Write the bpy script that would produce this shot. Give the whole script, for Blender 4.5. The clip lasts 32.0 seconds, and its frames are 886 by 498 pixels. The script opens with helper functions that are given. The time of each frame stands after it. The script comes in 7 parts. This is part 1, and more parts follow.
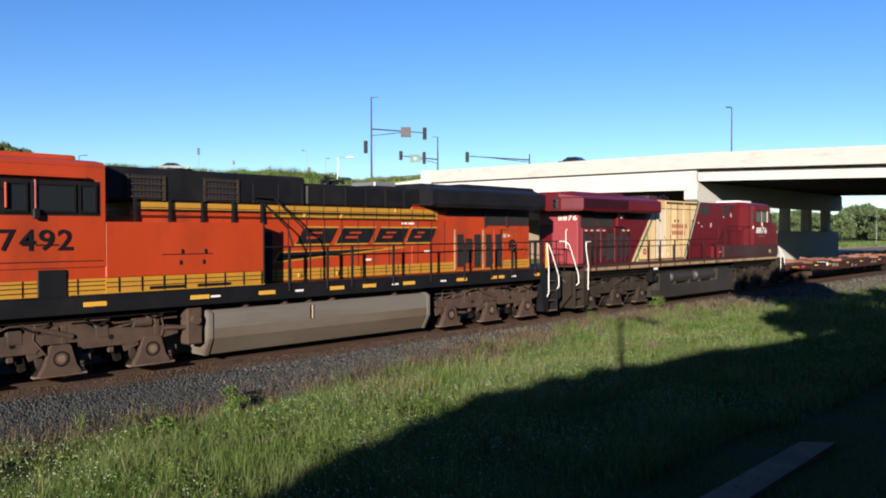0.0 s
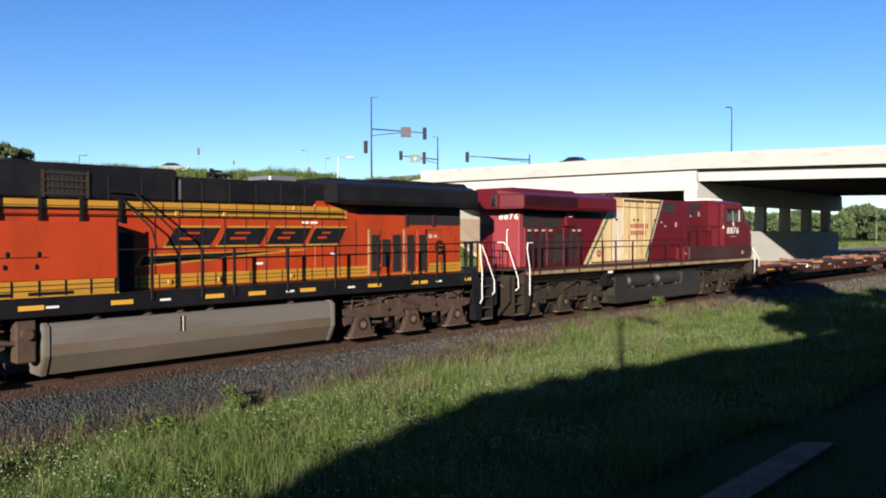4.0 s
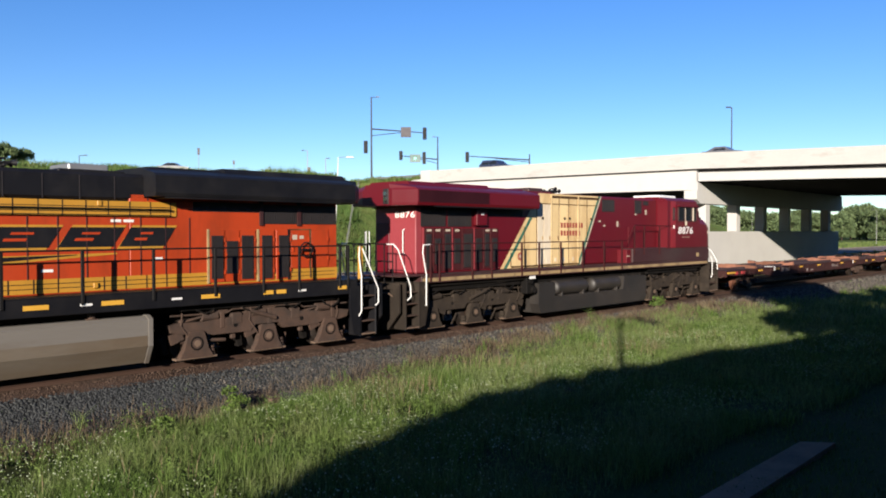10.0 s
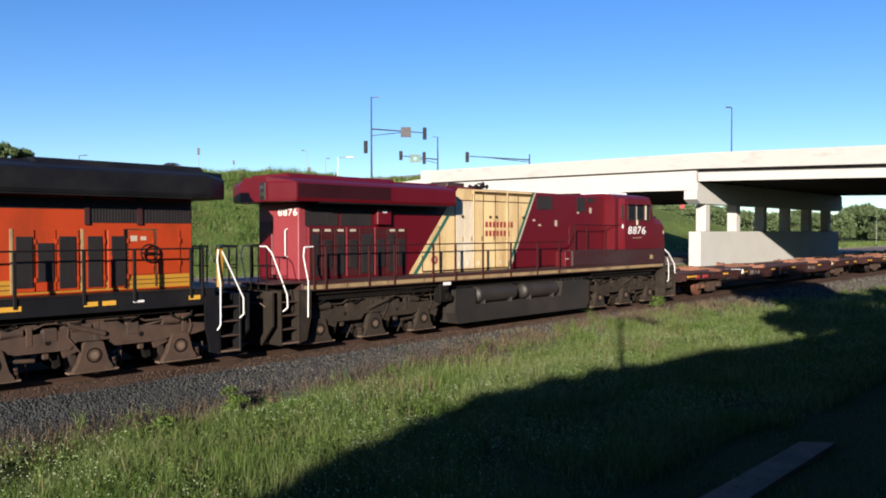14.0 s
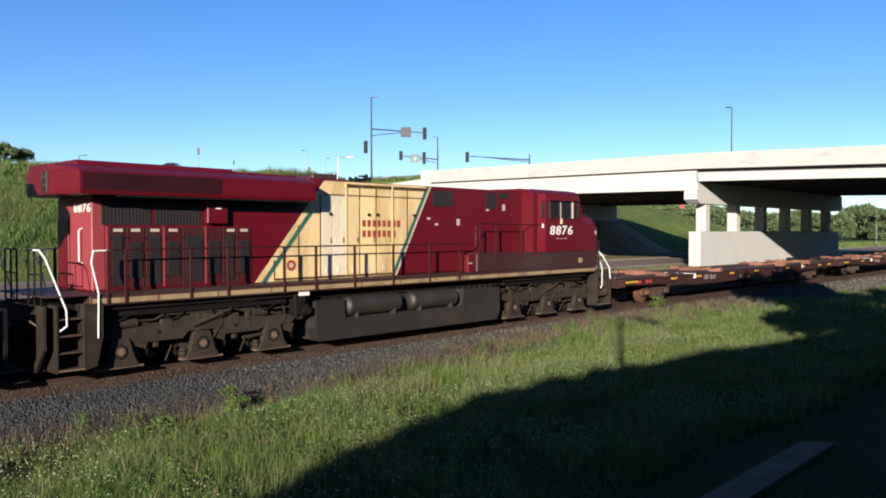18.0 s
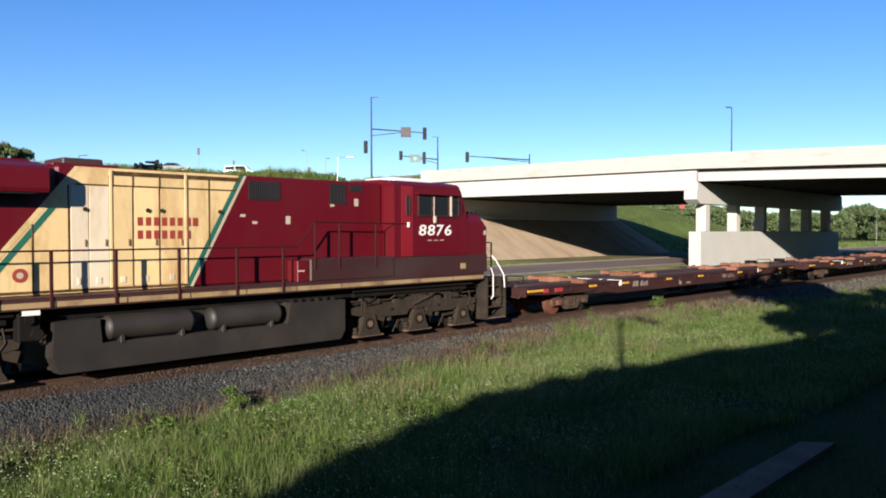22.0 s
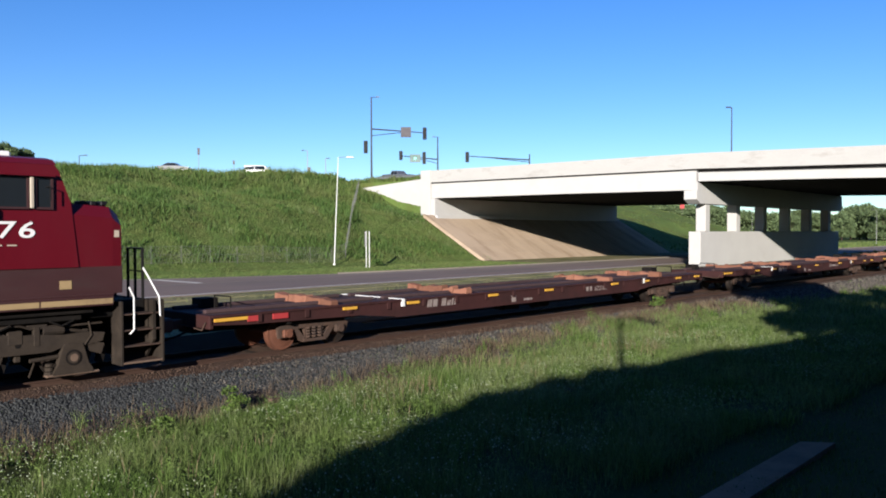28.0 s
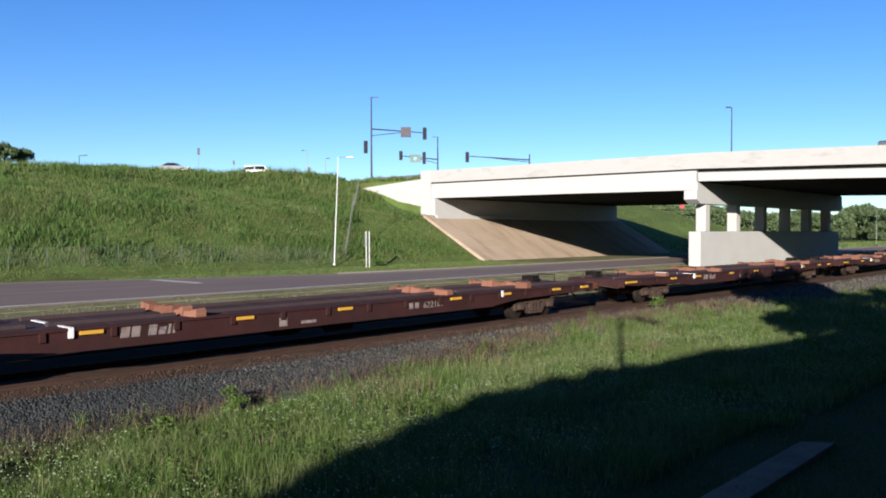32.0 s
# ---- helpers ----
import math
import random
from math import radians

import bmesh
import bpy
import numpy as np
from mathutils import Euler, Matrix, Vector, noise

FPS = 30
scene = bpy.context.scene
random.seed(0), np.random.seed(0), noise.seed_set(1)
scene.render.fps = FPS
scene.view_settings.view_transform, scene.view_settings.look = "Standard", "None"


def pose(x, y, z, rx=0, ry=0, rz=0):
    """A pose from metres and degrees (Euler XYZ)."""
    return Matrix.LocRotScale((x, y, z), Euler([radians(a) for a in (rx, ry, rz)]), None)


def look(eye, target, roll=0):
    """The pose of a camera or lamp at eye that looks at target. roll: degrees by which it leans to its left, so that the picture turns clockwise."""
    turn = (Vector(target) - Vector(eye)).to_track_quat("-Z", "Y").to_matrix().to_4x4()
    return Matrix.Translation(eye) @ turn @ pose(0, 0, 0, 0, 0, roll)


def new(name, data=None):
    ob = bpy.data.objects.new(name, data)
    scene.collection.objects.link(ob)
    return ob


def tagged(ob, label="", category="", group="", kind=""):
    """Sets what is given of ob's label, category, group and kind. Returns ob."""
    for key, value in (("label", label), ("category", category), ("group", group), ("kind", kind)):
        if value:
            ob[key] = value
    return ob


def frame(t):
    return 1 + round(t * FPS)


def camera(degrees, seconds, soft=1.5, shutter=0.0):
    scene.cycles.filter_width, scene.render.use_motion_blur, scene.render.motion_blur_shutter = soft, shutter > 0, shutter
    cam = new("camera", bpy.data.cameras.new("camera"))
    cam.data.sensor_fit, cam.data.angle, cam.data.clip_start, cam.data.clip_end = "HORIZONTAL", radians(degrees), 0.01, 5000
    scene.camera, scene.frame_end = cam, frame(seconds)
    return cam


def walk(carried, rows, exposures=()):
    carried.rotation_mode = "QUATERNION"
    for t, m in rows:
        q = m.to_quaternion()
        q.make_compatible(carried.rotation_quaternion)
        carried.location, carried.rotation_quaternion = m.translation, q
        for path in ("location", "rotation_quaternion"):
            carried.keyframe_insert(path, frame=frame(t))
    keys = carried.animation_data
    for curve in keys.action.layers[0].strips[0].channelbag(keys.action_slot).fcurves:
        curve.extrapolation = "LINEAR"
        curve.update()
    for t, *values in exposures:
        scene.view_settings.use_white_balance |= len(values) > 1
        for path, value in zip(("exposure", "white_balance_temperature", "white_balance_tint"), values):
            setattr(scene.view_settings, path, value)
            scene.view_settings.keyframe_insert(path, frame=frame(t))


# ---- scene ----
# ---------------------------------------------------------------- camera
cam = camera(58.72, 32.0, soft=1.9)
EYE = (0.0, -18.724, 3.205)


def camera_pose():
    yaw, tilt, roll = radians(43.392), radians(-1.246), 0.085
    way = Vector((math.cos(yaw) * math.cos(tilt), math.sin(yaw) * math.cos(tilt), math.sin(tilt)))
    return look(EYE, Vector(EYE) + way * 50, -roll)


walk(cam, [(0.0, camera_pose()), (32.0, camera_pose())],
     exposures=[(0.0, 1.335, 6500, 10), (20.0, 1.335, 6500, 10), (22.0, 1.38, 6500, 10), (23.0, 1.36, 6280, 10), (24.0, 1.27, 6080, 10), (32.0, 1.27, 6080, 10)])

# ---------------------------------------------------------------- sky, sun, exposure
SUN_WAY = Vector((1.0, 0.594, -0.297)).normalized()
SUN_UP = math.asin(-SUN_WAY.z)
SUN_TURN = math.atan2(-SUN_WAY.x, -SUN_WAY.y)

world = bpy.data.worlds.new("sky")
scene.world = world
world.use_nodes = True
wn = world.node_tree
sky = wn.nodes.new("ShaderNodeTexSky")
sky.sky_type = "NISHITA"
sky.sun_disc = False
sky.sun_elevation, sky.sun_rotation = SUN_UP, SUN_TURN
sky.air_density, sky.dust_density, sky.ozone_density = 1.0, 0.0, 3.6
tint = wn.nodes.new("ShaderNodeHueSaturation")
tint.inputs["Hue"].default_value, tint.inputs["Saturation"].default_value = 0.516, 1.22
way = wn.nodes.new("ShaderNodeTexCoord")
lift = wn.nodes.new("ShaderNodeVectorMath")     # looks the sky up slightly higher, for a darker, bluer horizon
lift.operation, lift.inputs[1].default_value = "ADD", (0, 0, 0.016)
wn.links.new(way.outputs["Generated"], lift.inputs[0])
wn.links.new(lift.outputs[0], sky.inputs[0])
wn.links.new(sky.outputs[0], tint.inputs["Color"])
wn.links.new(tint.outputs[0], wn.nodes["Background"].inputs[0])
wn.nodes["Background"].inputs[1].default_value = 0.0700

sun = new("sun", bpy.data.lights.new("sun", "SUN"))
sun.data.energy, sun.data.angle, sun.data.color = 5.0, radians(0.53), (1.0, 0.9, 0.78)
sun.matrix_world = look((0, 0, 0), SUN_WAY)

# ---------------------------------------------------------------- materials
MATS = {}


def mat(name, color, rough=0.6, metal=0.0, vary=0.15, scale=2.0, grain=30.0, bump=0.1, second=None, amount=0.0,
        patch=1.2, low=0.45, high=0.65, each=0.0, island=0.0, streak=(1, 1, 1), coat=0.0, emit=0.0, spec=0.5):
    """A surface: base colour, broad and fine variation, stains of a second colour, fine relief."""
    if name in MATS:
        return MATS[name]
    m = bpy.data.materials.new(name)
    m.use_nodes = True
    nt, nd, ln = m.node_tree, m.node_tree.nodes, m.node_tree.links
    bs = nd["Principled BSDF"]
    tc = nd.new("ShaderNodeTexCoord")
    mp = nd.new("ShaderNodeMapping")
    mp.inputs["Scale"].default_value = streak
    ln.new(tc.outputs["Object"], mp.inputs[0])

    def noise_tex(s, detail=4.0, r=0.6):
        n = nd.new("ShaderNodeTexNoise")
        n.inputs["Scale"].default_value, n.inputs["Detail"].default_value = s, detail
        n.inputs["Roughness"].default_value = r
        ln.new(mp.outputs[0], n.inputs["Vector"])
        return n.outputs["Fac"]

    def maths(op, a, b):
        n = nd.new("ShaderNodeMath")
        n.operation = op
        for i, v in enumerate((a, b)):
            if hasattr(v, "is_linked"):
                ln.new(v, n.inputs[i])
            else:
                n.inputs[i].default_value = v
        return n.outputs[0]

    big, fine = noise_tex(scale), noise_tex(grain, 5.0, 0.7)
    val = maths("MULTIPLY_ADD", big, 2 * vary)
    val.node.inputs[2].default_value = 1 - 1.5 * vary
    val = maths("ADD", val, maths("MULTIPLY", maths("SUBTRACT", fine, 0.5), vary * 1.6))
    if each:
        info = nd.new("ShaderNodeObjectInfo")
        val = maths("ADD", val, maths("MULTIPLY", maths("SUBTRACT", info.outputs["Random"], 0.5), each * 2))
    if island:
        geo = nd.new("ShaderNodeNewGeometry")
        val = maths("ADD", val, maths("MULTIPLY", maths("SUBTRACT", geo.outputs["Random Per Island"], 0.5), island * 2))
    hsv = nd.new("ShaderNodeHueSaturation")
    ln.new(val, hsv.inputs["Value"])
    if second:
        mx = nd.new("ShaderNodeMix")
        mx.data_type = "RGBA"
        ramp = nd.new("ShaderNodeMapRange")
        ramp.inputs["From Min"].default_value, ramp.inputs["From Max"].default_value = low, high
        ramp.inputs["To Max"].default_value = amount
        ln.new(noise_tex(patch, 6.0, 0.65), ramp.inputs["Value"])
        ln.new(ramp.outputs[0], mx.inputs[0])
        mx.inputs[6].default_value = (*color, 1)
        mx.inputs[7].default_value = (*second, 1)
        ln.new(mx.outputs[2], hsv.inputs["Color"])
    else:
        hsv.inputs["Color"].default_value = (*color, 1)
    ln.new(hsv.outputs[0], bs.inputs["Base Color"])
    rr = maths("ADD", maths("MULTIPLY", maths("SUBTRACT", big, 0.5), 0.25), rough)
    ln.new(rr, bs.inputs["Roughness"])
    bs.inputs["Metallic"].default_value = metal
    bs.inputs["Coat Weight"].default_value = coat
    bs.inputs["Specular IOR Level"].default_value = spec
    if emit:
        ln.new(hsv.outputs[0], bs.inputs["Emission Color"])
        bs.inputs["Emission Strength"].default_value = emit
    if bump:
        bp = nd.new("ShaderNodeBump")
        bp.inputs["Strength"].default_value = min(1.0, bump)
        bp.inputs["Distance"].default_value = 0.02
        ln.new(fine, bp.inputs["Height"])
        ln.new(bp.outputs[0], bs.inputs["Normal"])
    MATS[name] = m
    return m


def leaf_mat(name, color, second, island=0.35):
    m = mat(name, color, 0.55, 0, 0.18, 0.35, 6.0, 0.0, second, 0.8, 0.6, 0.4, 0.65, island=island, spec=0.12)
    nt = m.node_tree
    bs, out = nt.nodes["Principled BSDF"], nt.nodes["Material Output"]
    tr = nt.nodes.new("ShaderNodeBsdfTranslucent")
    mixs = nt.nodes.new("ShaderNodeMixShader")
    mixs.inputs[0].default_value = 0.3
    nt.links.new(bs.inputs["Base Color"].links[0].from_socket, tr.inputs[0])
    nt.links.new(bs.outputs[0], mixs.inputs[1])
    nt.links.new(tr.outputs[0], mixs.inputs[2])
    nt.links.new(mixs.outputs[0], out.inputs[0])
    return m


def glass_mat(name, color, rough=0.05):
    m = mat(name, color, rough, 0, 0.05, 1.0, 5.0, 0.0, spec=0.35)
    return m


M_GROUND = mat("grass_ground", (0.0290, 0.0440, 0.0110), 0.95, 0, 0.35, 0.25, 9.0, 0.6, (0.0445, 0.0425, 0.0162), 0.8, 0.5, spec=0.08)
M_HILL = mat("hill_grass", (0.0900, 0.1300, 0.0330), 0.95, 0, 0.35, 0.12, 3.0, 0.8, (0.0836, 0.0868, 0.0258), 0.8, 0.16, spec=0.08)
M_BALLAST = mat("ballast", (0.0345, 0.0345, 0.0345), 0.95, 0, 0.55, 1.2, 14.0, 1.0, (0.0189, 0.0179, 0.0184), 0.7, 9.0, spec=0.08)
M_STONE = mat("ballast_stone", (0.0400, 0.0420, 0.0420), 0.9, 0, 0.2, 2.0, 30.0, 0.3, island=0.42, spec=0.08)
M_RUSTBED = mat("rusty_bed", (0.0810, 0.0503, 0.0348), 0.95, 0, 0.4, 1.5, 18.0, 0.9, (0.0567, 0.0405, 0.0324), 0.8, 3.0, spec=0.08)
M_ASPHALT = mat("asphalt", (0.1650, 0.1260, 0.1080), 0.9, 0, 0.12, 0.15, 20.0, 0.3, (0.1050, 0.0900, 0.0830), 0.6, 0.25, streak=(0.25, 1, 1), spec=0.1)
M_VERGE = mat("dry_verge", (0.1900, 0.1700, 0.0900), 0.95, 0, 0.3, 0.4, 8.0, 0.6, (0.0810, 0.0945, 0.0324), 0.8, 0.35, spec=0.08)
M_LINE = mat("road_paint", (0.4600, 0.4400, 0.4000), 0.7, 0, 0.25, 1.0, 12.0, 0.1, spec=0.08)
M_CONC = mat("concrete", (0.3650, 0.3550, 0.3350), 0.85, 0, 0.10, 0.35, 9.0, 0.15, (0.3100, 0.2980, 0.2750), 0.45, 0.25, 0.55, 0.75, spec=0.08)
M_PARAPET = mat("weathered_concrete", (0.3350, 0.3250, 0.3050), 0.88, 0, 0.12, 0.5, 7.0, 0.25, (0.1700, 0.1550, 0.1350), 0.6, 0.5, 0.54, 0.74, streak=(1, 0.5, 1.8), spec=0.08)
# Darker copy of the concrete: the deep shade under the deck, put into the colour.
M_CONC_IN = mat("shaded_concrete", (0.0500, 0.0485, 0.0470), 0.9, 0, 0.15, 0.4, 9.0, 0.2, spec=0.08)
M_PAVE = mat("slope_paving", (0.3478, 0.2699, 0.1928), 0.92, 0, 0.16, 0.4, 8.0, 0.3, (0.2495, 0.1851, 0.1272), 0.85, 0.3, 0.48, 0.66, streak=(1.4, 0.35, 0.35), each=0.04, spec=0.08)
M_ORANGE = mat("orange_paint", (0.2850, 0.0310, 0.0062), 0.5, 0, 0.12, 0.7, 12.0, 0.03, (0.1000, 0.0200, 0.0060), 0.75, 0.8, 0.48, 0.76, streak=(1, 1, 0.35), spec=0.3)
M_BLACK = mat("black_paint", (0.0052, 0.0052, 0.0066), 0.55, 0, 0.2, 1.2, 14.0, 0.03, (0.0130, 0.0120, 0.0120), 0.6, 1.0, spec=0.18)
M_YELLOW = mat("yellow_paint", (0.3300, 0.1600, 0.0150), 0.5, 0, 0.12, 1.0, 14.0, 0.03, (0.2540, 0.1391, 0.0181), 0.5, 1.2)
M_RED = mat("red_paint", (0.0760, 0.0020, 0.0060), 0.45, 0, 0.12, 0.7, 12.0, 0.03, (0.0620, 0.0052, 0.0072), 0.6, 0.7, 0.45, 0.75, streak=(1, 1, 0.35), spec=0.3)
# Pink red; on the end panel it paints in the direct sun.
M_PINK = mat("pink_red_paint", (0.1944, 0.0270, 0.0324), 0.55, 0, 0.1, 0.9, 12.0, 0.03, (0.1620, 0.0162, 0.0216), 0.5, 0.9)
M_DULLRED = mat("grimy_red_paint", (0.0290, 0.0068, 0.0064), 0.6, 0, 0.2, 0.8, 10.0, 0.05, (0.0324, 0.0189, 0.0162), 0.8, 0.7, streak=(0.4, 1, 1))
M_CREAM = mat("cream_paint", (0.5300, 0.3900, 0.1950), 0.5, 0, 0.10, 0.8, 12.0, 0.03, (0.2823, 0.1666, 0.0621), 0.85, 1.6, 0.48, 0.72, each=0.1, streak=(1, 1, 0.3))
M_PALE = mat("pale_cream_paint", (0.5000, 0.4300, 0.3200), 0.5, 0, 0.10, 0.8, 12.0, 0.03, (0.2614, 0.1723, 0.0891), 0.7, 1.6, 0.5, 0.75, each=0.1, streak=(1, 1, 0.3))
M_TANKD = mat("stained_tank", (0.0700, 0.0500, 0.0300), 0.8, 0, 0.2, 0.9, 14.0, 0.06, (0.0918, 0.0780, 0.0597), 0.7, 0.7, streak=(0.3, 1, 1))
M_TAN = mat("tan_kerb", (0.1944, 0.1674, 0.1350), 0.9, 0, 0.15, 0.9, 14.0, 0.1, spec=0.08)
M_GREEN = mat("green_stripe", (0.0108, 0.0864, 0.0594), 0.5, 0, 0.15, 1.0, 12.0, 0.02)
M_STRIPE = mat("pale_stripe", (0.3348, 0.2808, 0.2160), 0.5, 0, 0.12, 1.0, 12.0, 0.02)
M_WORN = mat("worn_lettering", (0.2000, 0.1650, 0.1500), 0.7, 0, 0.2, 3.0, 20.0, 0.0, (0.0900, 0.0600, 0.0550), 0.8, 6.0, spec=0.08)
M_SILL = mat("sill_stripe", (0.2430, 0.1701, 0.0810), 0.6, 0, 0.15, 1.0, 9.0, 0.02, (0.1134, 0.0689, 0.0405), 0.8, 0.9, 0.48, 0.62)
M_LETTER = mat("red_letters", (0.2160, 0.0324, 0.0216), 0.5, 0, 0.12, 1.0, 9.0, 0.0)
M_GRILLE = mat("dark_grille", (0.0152, 0.0119, 0.0119), 0.6, 0.2, 0.25, 1.0, 40.0, 0.2)
M_TRUCK = mat("dusty_bogie", (0.0640, 0.0410, 0.0310), 0.85, 0, 0.3, 2.5, 25.0, 0.25, (0.0365, 0.0301, 0.0268), 0.7, 2.0, spec=0.08)
M_TRUCK2 = mat("grey_bogie", (0.0350, 0.0270, 0.0205), 0.8, 0, 0.3, 2.5, 25.0, 0.25, (0.0208, 0.0167, 0.0144), 0.7, 2.0, spec=0.08)
M_UNDER = mat("black_underframe", (0.0065, 0.0058, 0.0054), 0.75, 0, 0.3, 1.5, 18.0, 0.15, (0.0150, 0.0120, 0.0100), 0.6, 1.2, spec=0.08)
M_TANKG = mat("grey_fuel_tank", (0.1020, 0.0920, 0.0800), 0.7, 0, 0.12, 0.9, 14.0, 0.06, (0.0700, 0.0500, 0.0320), 0.85, 0.6, 0.46, 0.62, streak=(0.25, 1, 1.6))
M_TANKB = mat("dark_fuel_tank", (0.0130, 0.0106, 0.0088), 0.6, 0, 0.2, 0.9, 14.0, 0.06, (0.0255, 0.0191, 0.0143), 0.6, 0.8)
M_WELL = mat("grimy_step_plate", (0.0210, 0.0165, 0.0130), 0.75, 0, 0.25, 1.5, 18.0, 0.1, (0.0420, 0.0320, 0.0240), 0.7, 1.5, 0.5, 0.7, spec=0.1)
M_STEEL = mat("worn_steel", (0.1512, 0.1350, 0.1242), 0.4, 0.9, 0.2, 2.0, 20.0, 0.05)
M_GRIT = mat("rusty_stone", (0.0620, 0.0410, 0.0300), 0.95, 0, 0.2, 2.0, 30.0, 0.2, island=0.5, spec=0.08)
M_RAIL = mat("rail_steel", (0.0540, 0.0324, 0.0243), 0.75, 0.2, 0.2, 2.0, 20.0, 0.1, spec=0.08)
M_WHEEL = mat("wheel_steel", (0.0200, 0.0150, 0.0120), 0.6, 0.4, 0.25, 3.0, 20.0, 0.1, (0.0400, 0.0210, 0.0130), 0.6, 4.0)
M_RUSTW = mat("rusty_wheel", (0.0980, 0.0340, 0.0165), 0.75, 0.1, 0.25, 3.0, 20.0, 0.1)
M_WHITE = mat("white_paint", (0.5550, 0.5475, 0.5250), 0.5, 0, 0.06, 1.0, 12.0, 0.02)
M_RAILING = mat("dark_railing", (0.0300, 0.0060, 0.0065), 0.6, 0, 0.2, 2.0, 20.0, 0.0, spec=0.12)
M_BLKRAIL = mat("black_railing", (0.0070, 0.0065, 0.0065), 0.6, 0, 0.2, 2.0, 20.0, 0.0, spec=0.12)
M_FLAT = mat("brown_wagon", (0.0390, 0.0155, 0.0145), 0.75, 0, 0.25, 0.7, 12.0, 0.1, (0.0230, 0.0125, 0.0118), 0.8, 0.8, 0.42, 0.68, spec=0.08)
M_DECK = mat("dark_deck", (0.0555, 0.0348, 0.0355), 0.9, 0, 0.3, 0.8, 10.0, 0.2, (0.0454, 0.0321, 0.0319), 0.7, 1.0, spec=0.08)
M_WOOD = mat("weathered_timber", (0.1850, 0.0850, 0.0550), 0.9, 0, 0.25, 2.0, 22.0, 0.35, (0.1000, 0.0400, 0.0260), 0.8, 2.0, each=0.2, streak=(0.3, 1, 1), spec=0.08)
M_TIE = mat("tie_timber", (0.0324, 0.0243, 0.0194), 0.95, 0, 0.3, 2.0, 22.0, 0.4, each=0.25, spec=0.08)
M_REFLECT = mat("yellow_reflector", (0.4590, 0.2484, 0.0324), 0.4, 0, 0.1, 2.0, 20.0, 0.0)
M_REFRED = mat("red_reflector", (0.2700, 0.0270, 0.0270), 0.5, 0, 0.1, 2.0, 20.0, 0.0)
M_GLASS = glass_mat("window_glass", (0.0108, 0.0135, 0.0162))
M_GALV = mat("galvanised_pole", (0.2268, 0.2268, 0.2268), 0.45, 0.6, 0.1, 1.0, 12.0, 0.03)
M_POLE = mat("dark_pole", (0.0170, 0.0145, 0.0200), 0.55, 0.0, 0.1, 1.0, 12.0, 0.03)
M_SIGNAL = mat("signal_black", (0.0040, 0.0036, 0.0048), 0.8, 0, 0.1, 1.0, 12.0, 0.0)
M_SIGNGREEN = mat("green_sign", (0.0220, 0.0700, 0.0620), 0.5, 0, 0.08, 1.0, 12.0, 0.0)
M_GREENLAMP = mat("green_signal", (0.0750, 0.6750, 0.4500), 0.4, 0, 0.0, 1.0, 12.0, 0.0, emit=0.5)
M_SIGNGREY = mat("sign_back", (0.0170, 0.0120, 0.0180), 0.6, 0.0, 0.08, 1.0, 12.0, 0.0)
M_BARK = mat("bark", (0.0540, 0.0405, 0.0297), 0.95, 0, 0.3, 3.0, 18.0, 0.5, spec=0.08)
M_LEAF = leaf_mat("tree_leaf", (0.0450, 0.0780, 0.0200), (0.0700, 0.1000, 0.0300))
# Paler, greyer leaf green, partly standing in for distant haze.
M_WOODLEAF = leaf_mat("wood_leaf", (0.095, 0.135, 0.06), (0.125, 0.16, 0.07))
M_PALEBLADE = leaf_mat("pale_grass_blade", (0.1200, 0.1650, 0.0550), (0.1700, 0.1850, 0.0900))
# Near-black bed colour that carries the train's shade beyond the rails.
M_SHADEBED = mat("shaded_bed", (0.0050, 0.0030, 0.0020), 0.95, 0, 0.5, 1.2, 14.0, 0.8, (0.0080, 0.0050, 0.0030), 0.7, 5.0, spec=0.03)
# Lighter, browner stones, strewn mostly farther along the track.
M_STONE2 = mat("pale_ballast_stone", (0.0800, 0.0710, 0.0600), 0.9, 0, 0.2, 2.0, 30.0, 0.3, island=0.5, spec=0.08)
M_SLAB = mat("lawn_slab", (0.1750, 0.1130, 0.0750), 0.9, 0, 0.2, 0.6, 9.0, 0.2, (0.0855, 0.0645, 0.0470), 0.7, 1.5, spec=0.05)
M_REDSIGN = mat("red_sign", (0.3, 0.02, 0.02), 0.5, 0, 0.08, 1.0, 12.0, 0.0)
M_MAROON = mat("maroon_patch", (0.0210, 0.0030, 0.0055), 0.7, 0.0, 0.3, 1.0, 40.0, 0.2, spec=0.12)
M_WEED = leaf_mat("weed_leaf", (0.066, 0.118, 0.028), (0.09, 0.14, 0.038))
# Lawn green set below the meadow's to deepen the shade it lies in.
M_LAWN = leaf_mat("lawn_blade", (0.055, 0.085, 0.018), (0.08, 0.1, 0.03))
M_DARKDOOR = mat("grimy_dark_door", (0.0420, 0.0045, 0.0062), 0.65, 0, 0.25, 1.0, 14.0, 0.04, (0.0300, 0.0090, 0.0090), 0.7, 1.0, spec=0.2)
M_GRIME = mat("grimy_joint", (0.05, 0.028, 0.014), 0.8, 0, 0.3, 2.0, 14.0, 0.0, (0.12, 0.07, 0.03), 0.8, 2.0, spec=0.1)
M_BLADE = leaf_mat("grass_blade", (0.0760, 0.1280, 0.0250), (0.1420, 0.1680, 0.0600), 0.5)
M_HBLADE = leaf_mat("hill_blade", (0.0900, 0.1380, 0.0350), (0.1450, 0.1600, 0.0560))
M_VBLADE = leaf_mat("verge_blade", (0.1450, 0.1500, 0.0640), (0.1750, 0.1650, 0.0850), 0.12)
